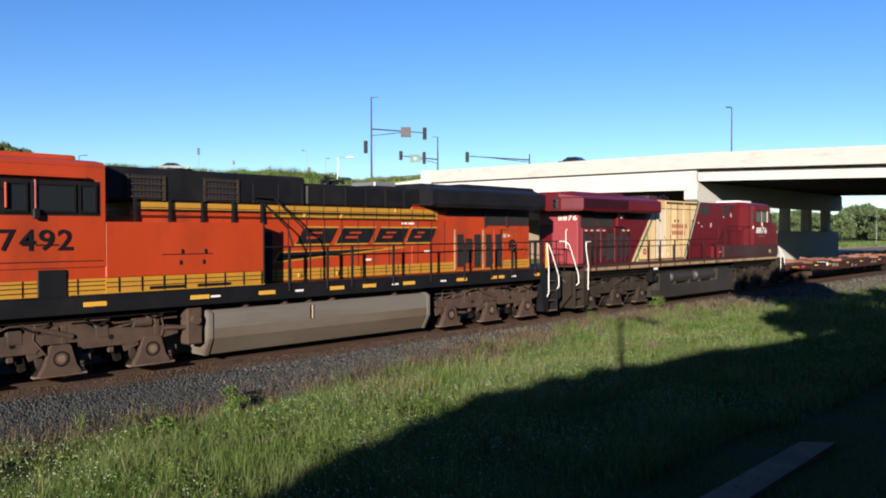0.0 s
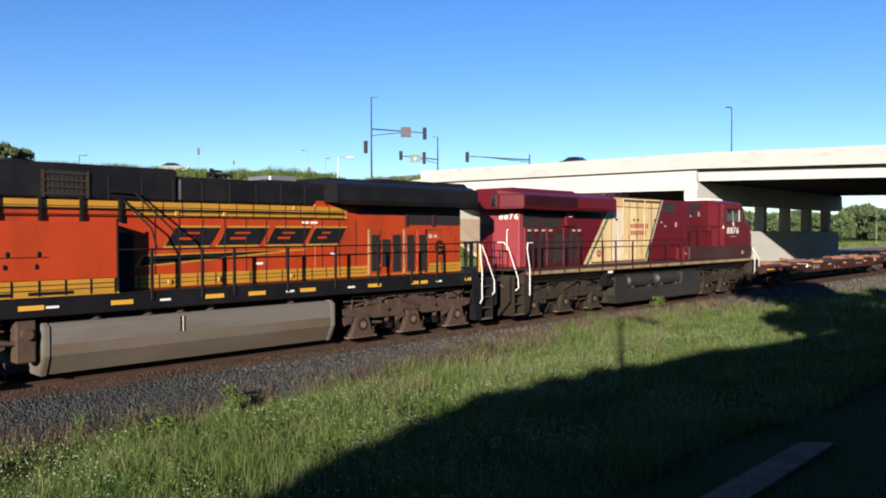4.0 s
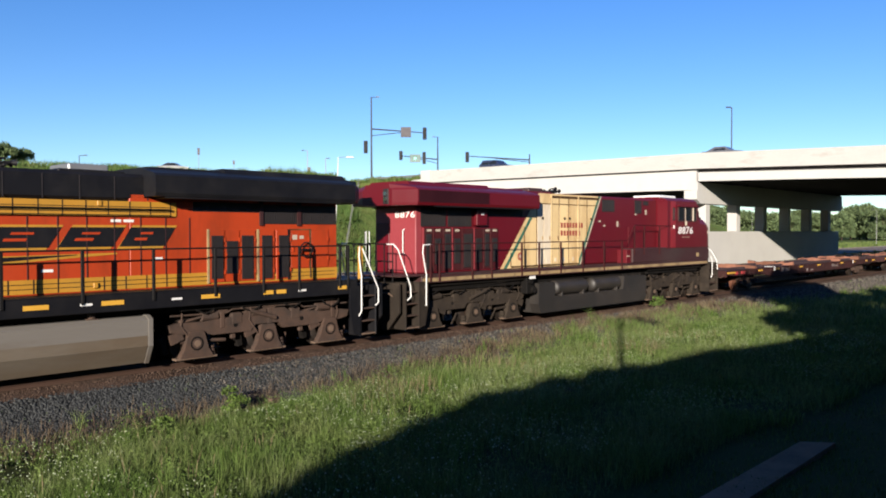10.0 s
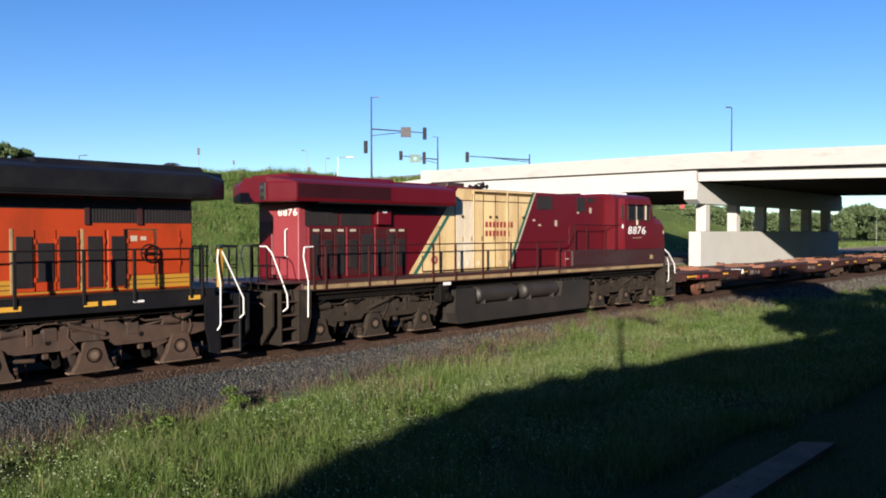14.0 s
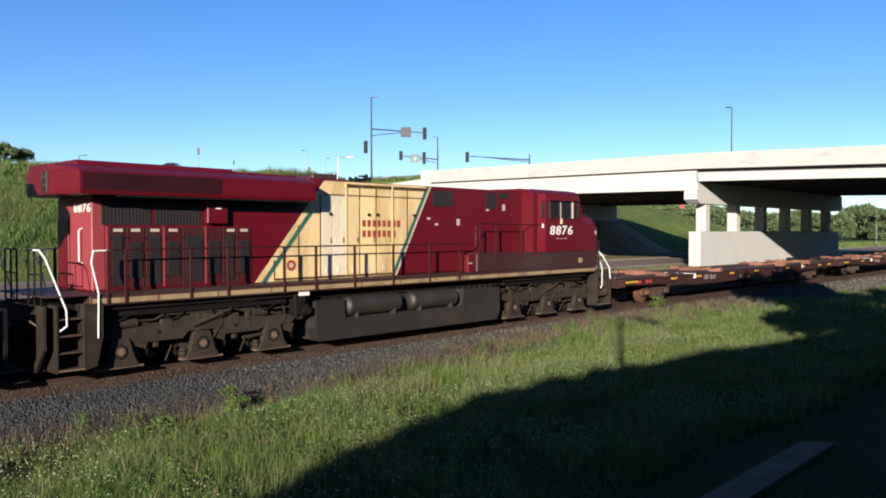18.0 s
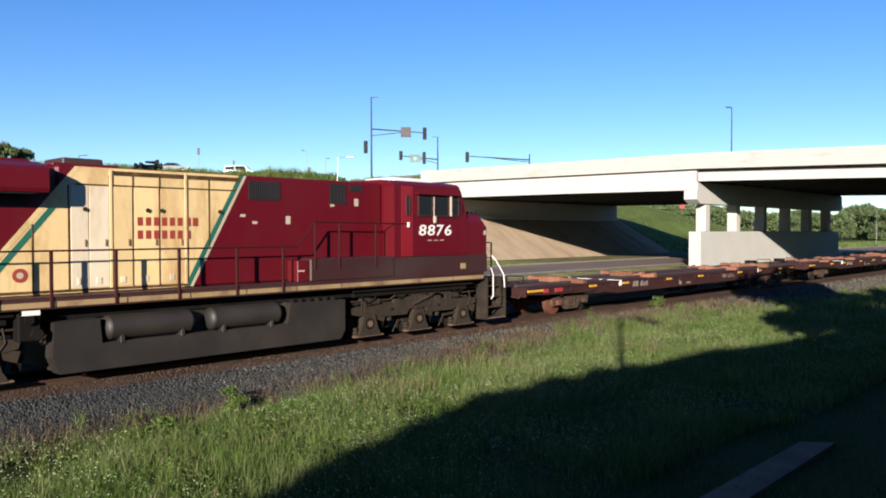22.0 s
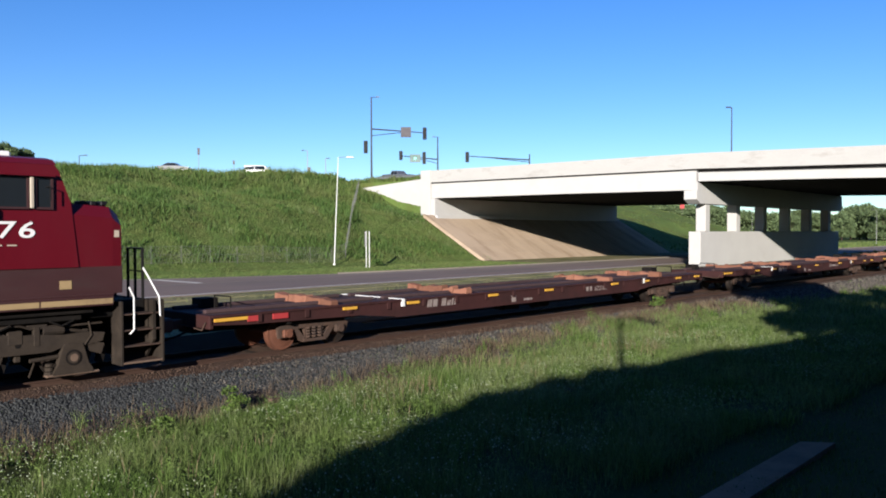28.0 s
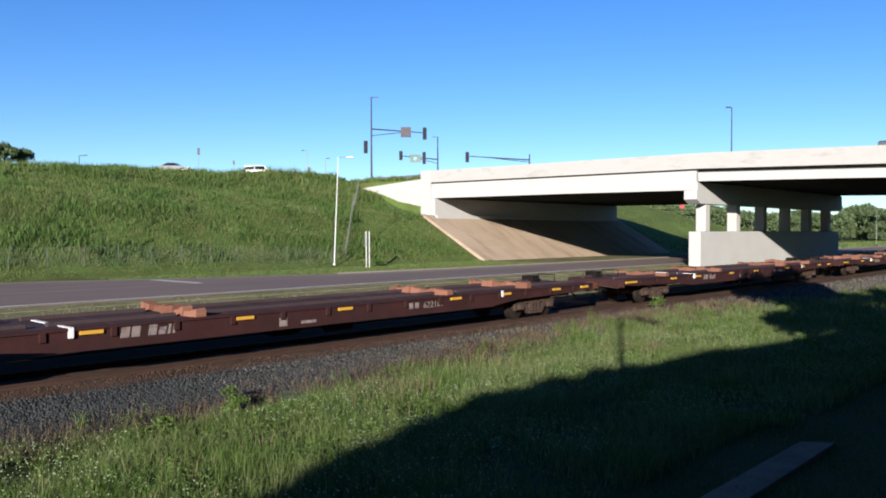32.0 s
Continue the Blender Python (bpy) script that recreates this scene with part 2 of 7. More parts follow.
M_FENCE = mat("fence_wire", (0.1150, 0.1150, 0.1050), 0.6, 0.1, 0.1, 1.0, 12.0, 0.0)
M_FLOWER = mat("white_flower", (0.3000, 0.3400, 0.2200), 0.8, 0, 0.05, 1.0, 12.0, 0.0)
M_STALK = mat("dry_stalk", (0.1600, 0.1250, 0.0750), 0.9, 0, 0.2, 1.0, 12.0, 0.0, island=0.3, spec=0.08)
M_DEADGRASS = mat("dead_grass", (0.0850, 0.0620, 0.0430), 0.9, 0, 0.2, 1.0, 12.0, 0.0, (0.1300, 0.1050, 0.0600), 0.8, 1.0, island=0.4, spec=0.08)
M_BRICKWALL = mat("building_wall", (0.1944, 0.1512, 0.1188), 0.9, 0, 0.15, 0.8, 12.0, 0.2, spec=0.08)
M_ROOF = mat("roof_felt", (0.0540, 0.0486, 0.0459), 0.9, 0, 0.15, 0.8, 12.0, 0.2, spec=0.08)
# Lit copy of the red: sunlight on the cab's side strip, put into the colour.
M_SUNLITRED = mat("sunlit_red_paint", (0.1575, 0.0067, 0.0120), 0.4, 0, 0.1, 0.9, 12.0, 0.03)
M_DUST = mat("pale_dust", (0.1200, 0.0825, 0.0600), 0.9, 0, 0.3, 2.5, 25.0, 0.2, spec=0.08)
M_TYRE = mat("tyre_rubber", (0.0081, 0.0081, 0.0086), 0.8, 0, 0.1, 1.0, 12.0, 0.0)
M_CHROME = mat("chrome", (0.5250, 0.5250, 0.5400), 0.15, 1.0, 0.03, 1.0, 12.0, 0.0)


# ---------------------------------------------------------------- mesh tools
class Geo:
    """Collects vertices and faces of one mesh."""

    def __init__(self):
        self.v, self.f = [], []

    def add(self, vs, fs):
        n = len(self.v)
        self.v += [tuple(p) for p in vs]
        self.f += [tuple(i + n for i in f) for f in fs]
        return self

    def box(self, x0, x1, y0, y1, z0, z1, c=0.0):
        """A box, its edges chamfered by c."""
        if x1 < x0: x0, x1 = x1, x0
        if y1 < y0: y0, y1 = y1, y0
        if z1 < z0: z0, z1 = z1, z0
        c = min(c, (x1 - x0) * .45, (y1 - y0) * .45, (z1 - z0) * .45)
        if c <= 0:
            vs = [(x, y, z) for x in (x0, x1) for y in (y0, y1) for z in (z0, z1)]
            return self.add(vs, [(0, 1, 3, 2), (4, 6, 7, 5), (0, 4, 5, 1), (2, 3, 7, 6), (0, 2, 6, 4), (1, 5, 7, 3)])
        bm = bmesh.new()
        bmesh.ops.create_cube(bm, size=1, matrix=Matrix.LocRotScale(((x0 + x1) / 2, (y0 + y1) / 2, (z0 + z1) / 2), None, (x1 - x0, y1 - y0, z1 - z0)))
        bmesh.ops.bevel(bm, geom=bm.edges[:], offset=c, segments=1, affect="EDGES")
        bm.verts.index_update()
        self.add([v.co[:] for v in bm.verts], [[v.index for v in f.verts] for f in bm.faces])
        bm.free()
        return self

    def prism(self, pts, a, b, axis="y"):
        """A polygon pushed along an axis. axis y: pts are (x, z); axis x: (y, z); axis z: (x, y)."""
        def at(p, d):
            return {"y": (p[0], d, p[1]), "x": (d, p[0], p[1]), "z": (p[0], p[1], d)}[axis]
        n = len(pts)
        vs = [at(p, a) for p in pts] + [at(p, b) for p in pts]
        fs = [tuple(range(n)), tuple(range(2 * n - 1, n - 1, -1))]
        fs += [(i, i + n, (i + 1) % n + n, (i + 1) % n) for i in range(n)]
        return self.add(vs, fs)

    def cyl(self, p, q, r, n=12, r2=None):
        p, q = Vector(p), Vector(q)
        r2 = r if r2 is None else r2
        d = (q - p).normalized()
        s = d.orthogonal().normalized()
        t = d.cross(s)
        vs = [p + (s * math.cos(6.28318 * i / n) + t * math.sin(6.28318 * i / n)) * r for i in range(n)]
        vs += [q + (s * math.cos(6.28318 * i / n) + t * math.sin(6.28318 * i / n)) * r2 for i in range(n)]
        fs = [tuple(range(n - 1, -1, -1)), tuple(range(n, 2 * n))] + [(i, (i + 1) % n, (i + 1) % n + n, i + n) for i in range(n)]
        return self.add(vs, fs)

    def tube(self, pts, r, n=6):
        for a, b in zip(pts, pts[1:]):
            self.cyl(a, b, r, n)
        return self

    def dome(self, c, r, n=12, rings=5, squash=1.0, axis=0, sign=1):
        """Half a ball, bulging along an axis."""
        vs, fs = [], []
        for k in range(rings + 1):
            th = math.pi / 2 * k / rings
            for i in range(n):
                a = 6.28318 * i / n
                o = [sign * r * squash * math.sin(th), r * math.cos(th) * math.cos(a), r * math.cos(th) * math.sin(a)]
                o = o[-axis:] + o[:-axis] if axis else o
                vs.append((c[0] + o[0], c[1] + o[1], c[2] + o[2]))
        for k in range(rings):
            for i in range(n):
                fs.append((k * n + i, k * n + (i + 1) % n, (k + 1) * n + (i + 1) % n, (k + 1) * n + i))
        return self.add(vs, fs)

    def mirror_y(self):
        n = len(self.v)
        self.v += [(x, -y, z) for x, y, z in self.v]
        self.f += [tuple(i + n for i in reversed(f)) for f in self.f]
        return self

    def mesh(self, name, material, smooth=False):
        me = bpy.data.meshes.new(name)
        me.from_pydata(self.v, [], self.f)
        bm = bmesh.new()
        bm.from_mesh(me)
        bmesh.ops.recalc_face_normals(bm, faces=bm.faces[:])
        bm.to_mesh(me)
        bm.free()
        me.materials.append(material)
        if smooth:
            me.shade_smooth()
            me.set_sharp_from_angle(angle=radians(35))
        return me


def part(name, g, material, parent=None, label="", at=None, smooth=False):
    """One mesh object under a thing or a part."""
    me = g if isinstance(g, bpy.types.Mesh) else g.mesh(name, material, smooth)
    ob = new(name, me)
    if parent is not None:
        ob.parent = parent
    if at is not None:
        ob.matrix_basis = at
    if label:
        tagged(ob, label)
    return ob


def thing(name, label, category, group="", kind="", at=None):
    ob = new(name)
    if at is not None:
        ob.matrix_basis = at
    return tagged(ob, label, category, group, kind)


def solid(name, g, material, label, category, kind="", at=None, group="", smooth=False):
    ob = part(name, g, material, None, "", at, smooth)
    return tagged(ob, label, category, group, kind)


def words(name, text, material, parent, size, m, shear=0.0, space=1.0, width=1.0, depth=0.004, label="", bold=0.0):
    """Raised letters as one mesh. m places their lower left corner, facing local +z."""
    cu = bpy.data.curves.new(name, "FONT")
    cu.body, cu.size, cu.shear, cu.space_character, cu.extrude = text, size, shear, space, depth
    cu.resolution_u, cu.offset = 3, bold
    tmp = bpy.data.objects.new(name, cu)
    scene.collection.objects.link(tmp)
    dg = bpy.context.evaluated_depsgraph_get()
    me = bpy.data.meshes.new_from_object(tmp.evaluated_get(dg))
    bpy.data.objects.remove(tmp)
    me.transform(Matrix.Diagonal((width, 1, 1, 1)))
    me.materials.clear()
    me.materials.append(material)
    ob = new(name, me)
    ob.parent = parent
    ob.matrix_basis = m
    if label:
        tagged(ob, label)
    return ob


def digits(text, material, parent, m, w, h, slant):
    """Painted figures, each a part of its own, spread over a width w at a height h."""
    step = w / (len(text) - .18)
    for i, ch in enumerate(text):
        ob = words("painted_figure", ch, material, parent, 1.0, m @ Matrix.Translation((i * step, 0, 0)), depth=.004, bold=.012)
        x0, x1 = min(v.co.x for v in ob.data.vertices), max(v.co.x for v in ob.data.vertices)
        y0, y1 = min(v.co.y for v in ob.data.vertices), max(v.co.y for v in ob.data.vertices)
        ob.data.transform(Matrix(((1, slant, 0, 0), (0, 1, 0, 0), (0, 0, 1, 0), (0, 0, 0, 1))) @ Matrix.Diagonal((step * .82 / (x1 - x0), h / (y1 - y0), 1, 1)) @ Matrix.Translation((-x0, -y0, 0)))


def smoothstep(a, b, x):
    t = min(1.0, max(0.0, (x - a) / (b - a)))
    return t * t * (3 - 2 * t)


def interp(x, pts):
    if x <= pts[0][0]:
        return pts[0][1]
    for (a, va), (b, vb) in zip(pts, pts[1:]):
        if x <= b:
            return va + (vb - va) * (x - a) / (b - a)
    return pts[-1][1]


def scatter(name, pts, heights, widths, material, label, category, lean=0.35, seed=1, curl=0.3):
    """Many upright blades as one mesh: each a bent strip of two faces."""
    rng = np.random.default_rng(seed)
    n = len(pts)
    a = rng.uniform(0, 6.28318, n)
    side = np.stack([np.cos(a), np.sin(a), np.zeros(n)], 1) * widths[:, None]
    b = rng.uniform(0, 6.28318, n)
    tip = np.stack([np.cos(b), np.sin(b), np.zeros(n)], 1) * (heights * rng.uniform(0, lean, n))[:, None]
    up = np.zeros((n, 3))
    up[:, 2] = heights
    mid = pts + tip * curl + up * 0.55
    top = pts + tip + up * rng.uniform(0.85, 1.0, n)[:, None]
    v = np.concatenate([pts - side * .5, pts + side * .5, mid + side * .42, mid - side * .42, top], 0).astype(np.float32)
    i = np.arange(n, dtype=np.int32)
    quads = np.stack([i, i + n, i + 2 * n, i + 3 * n], 1)
    tris = np.stack([i + 3 * n, i + 2 * n, i + 4 * n], 1)
    me = bpy.data.meshes.new(name)
    me.vertices.add(len(v))
    me.vertices.foreach_set("co", v.ravel())
    me.loops.add(7 * n)
    me.loops.foreach_set("vertex_index", np.concatenate([quads.ravel(), tris.ravel()]))
    me.polygons.add(2 * n)
    me.polygons.foreach_set("loop_start", np.concatenate([np.arange(n) * 4, 4 * n + np.arange(n) * 3]).astype(np.int32))
    me.update(calc_edges=True)
    me.validate()
    me.materials.append(material)
    return tagged(new(name, me), label, category, "", "stuff")


def pebbles(name, pts, sizes, material, label, category, seed=1):
    """Many small uneven stones as one mesh: squashed octahedra."""
    rng = np.random.default_rng(seed)
    n = len(pts)
    base = np.array([(1, 0, 0), (-1, 0, 0), (0, 1, 0), (0, -1, 0), (0, 0, .8), (0, 0, -.8)], float)
    v = base[None] * sizes[:, None, None] * rng.uniform(.55, 1.2, (n, 6, 1))
    a = rng.uniform(0, 6.28318, n)
    ca, sa = np.cos(a)[:, None], np.sin(a)[:, None]
    tl = rng.uniform(-.7, .7, n)[:, None]
    x, y, z = v[..., 0] * ca - v[..., 1] * sa, v[..., 0] * sa + v[..., 1] * ca, v[..., 2]
    x, z = x - z * tl, z + x * tl
    v = np.stack([x, y, z], 2) + pts[:, None, :]
    tri = np.array([(0, 2, 4), (2, 1, 4), (1, 3, 4), (3, 0, 4), (2, 0, 5), (1, 2, 5), (3, 1, 5), (0, 3, 5)], np.int32)
    f = (tri[None] + (np.arange(n, dtype=np.int32) * 6)[:, None, None]).reshape(-1)
    me = bpy.data.meshes.new(name)
    me.vertices.add(n * 6)
    me.vertices.foreach_set("co", v.reshape(-1).astype(np.float32))
    me.loops.add(len(f))
    me.loops.foreach_set("vertex_index", f)
    me.polygons.add(len(f) // 3)
    me.polygons.foreach_set("loop_start", np.arange(0, len(f), 3, dtype=np.int32))
    me.update(calc_edges=True)
    me.materials.append(material)
    return tagged(new(name, me), label, category, "", "stuff")

# ---------------------------------------------------------------- the lie of the land
BX0, BX1 = 82.0, 132.0          # the bridge's two edges
HILL = [(0, -0.6), (2.0, -0.1), (12, 5.5), (20, 7.6), (26.5, 9.1), (30.5, 10.8), (36, 11.7)]


def road_level(y):
    return interp(y, [(-60, 7.5), (2, 10.05), (20, 10.6), (62, 10.95), (110, 11.2)])


def rough(x, y, s, a):
    return a * noise.noise(Vector((x * s, y * s, 3.7)))


def ground_z(x, y):
    if y < 25.5:
        z = interp(y, [(-40, -0.55), (-14, -0.72), (-7.5, -0.78), (-4.2, -0.85), (4.5, -0.85), (12, -0.75), (25.5, -0.66)])
        z += rough(x, y, 0.35, 0.08) * smoothstep(-3.4, -5.5, y)
        if y < -36 and 60 < x < 160:
            z += (road_level(y) + 0.5) * smoothstep(-36, -52, y) * smoothstep(60, 80, x) * smoothstep(160, 136, x)
        return z
    foot = 47.6 + 2.2 * smoothstep(35, 74, x) + 8.5 * smoothstep(131, 156, x)
    if y < foot:
        return -0.66
    fade = smoothstep(278, 172, x)
    z = interp(y - foot, HILL) + 0.6 * smoothstep(25, 34, y - foot) * (smoothstep(30, 65, x) - 0.5)
    z += .7 * smoothstep(58, 72, x) * smoothstep(17, 23, y - foot) * smoothstep(38, 32, y - foot)
    z += rough(x, y, 0.12, 0.45) * smoothstep(3, 9, y - foot) + rough(x, y, 0.6, 0.12)
    if BX0 + 0.2 < x < BX1 - 0.2:
        z = road_level(y) - 0.1 if y > 61.0 else -0.8
    return -0.66 + (z + 0.66) * fade


def spaced(*runs):
    out = []
    for a, b, step in runs:
        n = max(1, round((b - a) / step))
        out += [a + (b - a) * i / n for i in range(n)]
    return out + [runs[-1][1]]


def build_ground():
    xs = spaced((-2600, -300, 400), (-300, -60, 30), (-60, -6, 3), (-6, 50, 0.8), (50, 81.9, 1.6), (81.9, 82.3, 0.4), (82.3, 131.7, 3), (131.7, 132.1, 0.4),
                (132.1, 250, 4), (250, 400, 15), (400, 2600, 400))
    ys = spaced((-2600, -300, 400), (-300, -60, 30), (-60, -24, 3), (-24, -3, 0.5), (-3, 5, 1), (5, 25, 4), (25, 45, 4), (45, 60.9, 0.9),
                (60.9, 61.3, 0.4), (61.3, 90, 1.1), (90, 150, 5), (150, 300, 20), (300, 2600, 400))
    nx, ny = len(xs), len(ys)
    g = Geo()
    g.v = [(x, y, ground_z(x, y)) for y in ys for x in xs]
    g.f = [(j * nx + i, j * nx + i + 1, (j + 1) * nx + i + 1, (j + 1) * nx + i) for j in range(ny - 1) for i in range(nx - 1)]
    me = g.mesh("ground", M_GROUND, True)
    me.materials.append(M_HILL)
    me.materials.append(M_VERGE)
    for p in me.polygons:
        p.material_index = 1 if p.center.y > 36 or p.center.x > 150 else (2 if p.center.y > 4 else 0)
        # darker ground under the rail span, chosen to deepen the pier's shade
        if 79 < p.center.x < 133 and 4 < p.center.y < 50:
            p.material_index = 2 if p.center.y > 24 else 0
    tagged(new("ground", me), "green meadow with a grassy embankment", "ground", "", "structure")


build_ground()


# ---------------------------------------------------------------- railway track
def build_track():
    g = Geo()
    sec = [(-3.5, -0.9), (-3.2, -0.72), (-1.75, -0.2), (-1.3, -0.118), (1.3, -0.118), (1.75, -0.2), (5.6, -0.24), (7.2, -0.9)]
    xs = spaced((-60, -2, 4), (-2, 45, 0.5), (45, 90, 2), (90, 300, 15))
    rng = random.Random(4)
    for x in xs:
        for k, (y, z) in enumerate(sec):
            w = 0.0 if k in (0, 7) else 0.022
            g.v.append((x, y + rng.uniform(-w, w) * 2, z + rng.uniform(-w, w) * .7))
    n = len(sec)
    for i in range(len(xs) - 1):
        for k in range(n - 1):
            g.f.append((i * n + k, i * n + k + 1, (i + 1) * n + k + 1, (i + 1) * n + k))
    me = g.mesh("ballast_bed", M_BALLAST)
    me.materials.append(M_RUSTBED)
    me.materials.append(M_SHADEBED)
    # the bed's far side gets the colour darkened for the train's shade
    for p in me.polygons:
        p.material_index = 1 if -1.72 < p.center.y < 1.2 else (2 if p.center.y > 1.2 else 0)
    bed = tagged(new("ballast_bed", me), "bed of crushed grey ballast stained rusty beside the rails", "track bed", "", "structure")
    track = thing("railway_track", "rusty steel railway track on wooden sleepers", "railway track", kind="structure")
    prof = [(-.075, -.165), (.075, -.165), (.075, -.15), (.012, -.125), (.012, -.045), (.036, -.035), (.036, -.004), (.028, 0),
            (-.028, 0), (-.036, -.004), (-.036, -.035), (-.012, -.045), (-.012, -.125), (-.075, -.15)]
    for y in (-0.7535, 0.7535):
        part("rail", Geo().prism([(y + a, b) for a, b in prof], -60, 300, "x"), M_RAIL, track)
    tie = Geo().box(-.11, .11, -1.3, 1.3, -.32, -.13, .015).mesh("sleeper", M_TIE)
    plate = Geo()
    for y in (-.7535, .7535):
        plate.box(-.1, .1, y - .17, y + .17, -.13, -.118).box(-.02, .02, y - .12, y - .09, -.13, -.1).box(-.02, .02, y + .09, y + .12, -.13, -.1)
    plate = plate.mesh("tie_plate", M_RAIL)
    rng = random.Random(8)
    for i in range(150):
        x = -6 + i * 0.52
        t = part("sleeper", tie, M_TIE, track, at=pose(x, rng.uniform(-.04, .04), rng.uniform(-.02, .01), 0, 0, rng.uniform(-1.5, 1.5)))
        part("tie_plate", plate, M_RAIL, t)


build_track()


# ---------------------------------------------------------------- road beside the railway
FAR_EDGE = [(-300, 47.3), (18, 47.0), (24, 45.5), (29, 43.2), (32, 41.6), (36, 40.5), (40.5, 39.0), (45.5, 37.3), (52, 36.65), (60, 36.4), (400, 36.4)]


def build_road():
    far = FAR_EDGE
    outline = [(x, y) for x, y in far] + [(400, 24.9), (-300, 24.9)]
    g = Geo().prism(outline, -0.9, -0.60, "z")
    road = solid("road", g, M_ASPHALT, "worn grey asphalt road with white edge lines", "road", "structure")
    part("edge_line", Geo().box(-300, 400, 25.3, 25.62, -.6, -.596), M_LINE, road)
    part("edge_line", Geo().box(-300, 400, 34.4, 34.7, -.6, -.596), M_TAN, road, "faded yellowish centre line")
    part("stop_line", Geo().prism([(29.5, 43.0), (30.2, 42.7), (30.6, 35.0), (30.0, 35.0)], -.6, -.595, "z"), M_LINE, road)
    solid("road_kerb", Geo().prism([(45.5, 37.32), (52, 36.67), (60, 36.42), (400, 36.42), (400, 36.62), (60, 36.62), (52, 36.87), (45.5, 37.52)], -0.9, -.48, "z"), M_TAN,
          "low concrete kerb along the far side of the road", "kerb", "structure")
    for (xa, ya), (xb, yb) in zip(far[:-1], far[1:]):
        part("gutter", Geo().prism([(xa, ya - 1.3), (xb, yb - 1.3), (xb, yb - .02), (xa, ya - .02)], -.604, -.592, "z"), M_TAN, road, "tan concrete gutter")
    shoulder = Geo().box(-300, 400, 22.4, 24.9, -.9, -.635)
    solid("road_shoulder", shoulder, M_VERGE, "dry grassy gravel shoulder beside the road", "road shoulder", "structure")


build_road()


# ---------------------------------------------------------------- bridge
def deck_line(y):
    """Height of the parapet's top along the bridge."""
    return interp(y, [(-60, 8.9), (1.9, 11.27), (20, 11.8), (38, 11.93), (62, 12.1)])


def along(ys, fz0, fz1, x0, x1):
    """A bar along y whose lower and upper faces follow two curves."""
    g = Geo()
    for y in ys:
        g.v += [(x0, y, fz0(y)), (x1, y, fz0(y)), (x1, y, fz1(y)), (x0, y, fz1(y))]
    for i in range(len(ys) - 1):
        a, b = 4 * i, 4 * i + 4
        g.f += [(a + k, a + (k + 1) % 4, b + (k + 1) % 4, b + k) for k in range(4)]
    g.f += [(0, 1, 2, 3), tuple(4 * (len(ys) - 1) + k for k in (3, 2, 1, 0))]
    return g


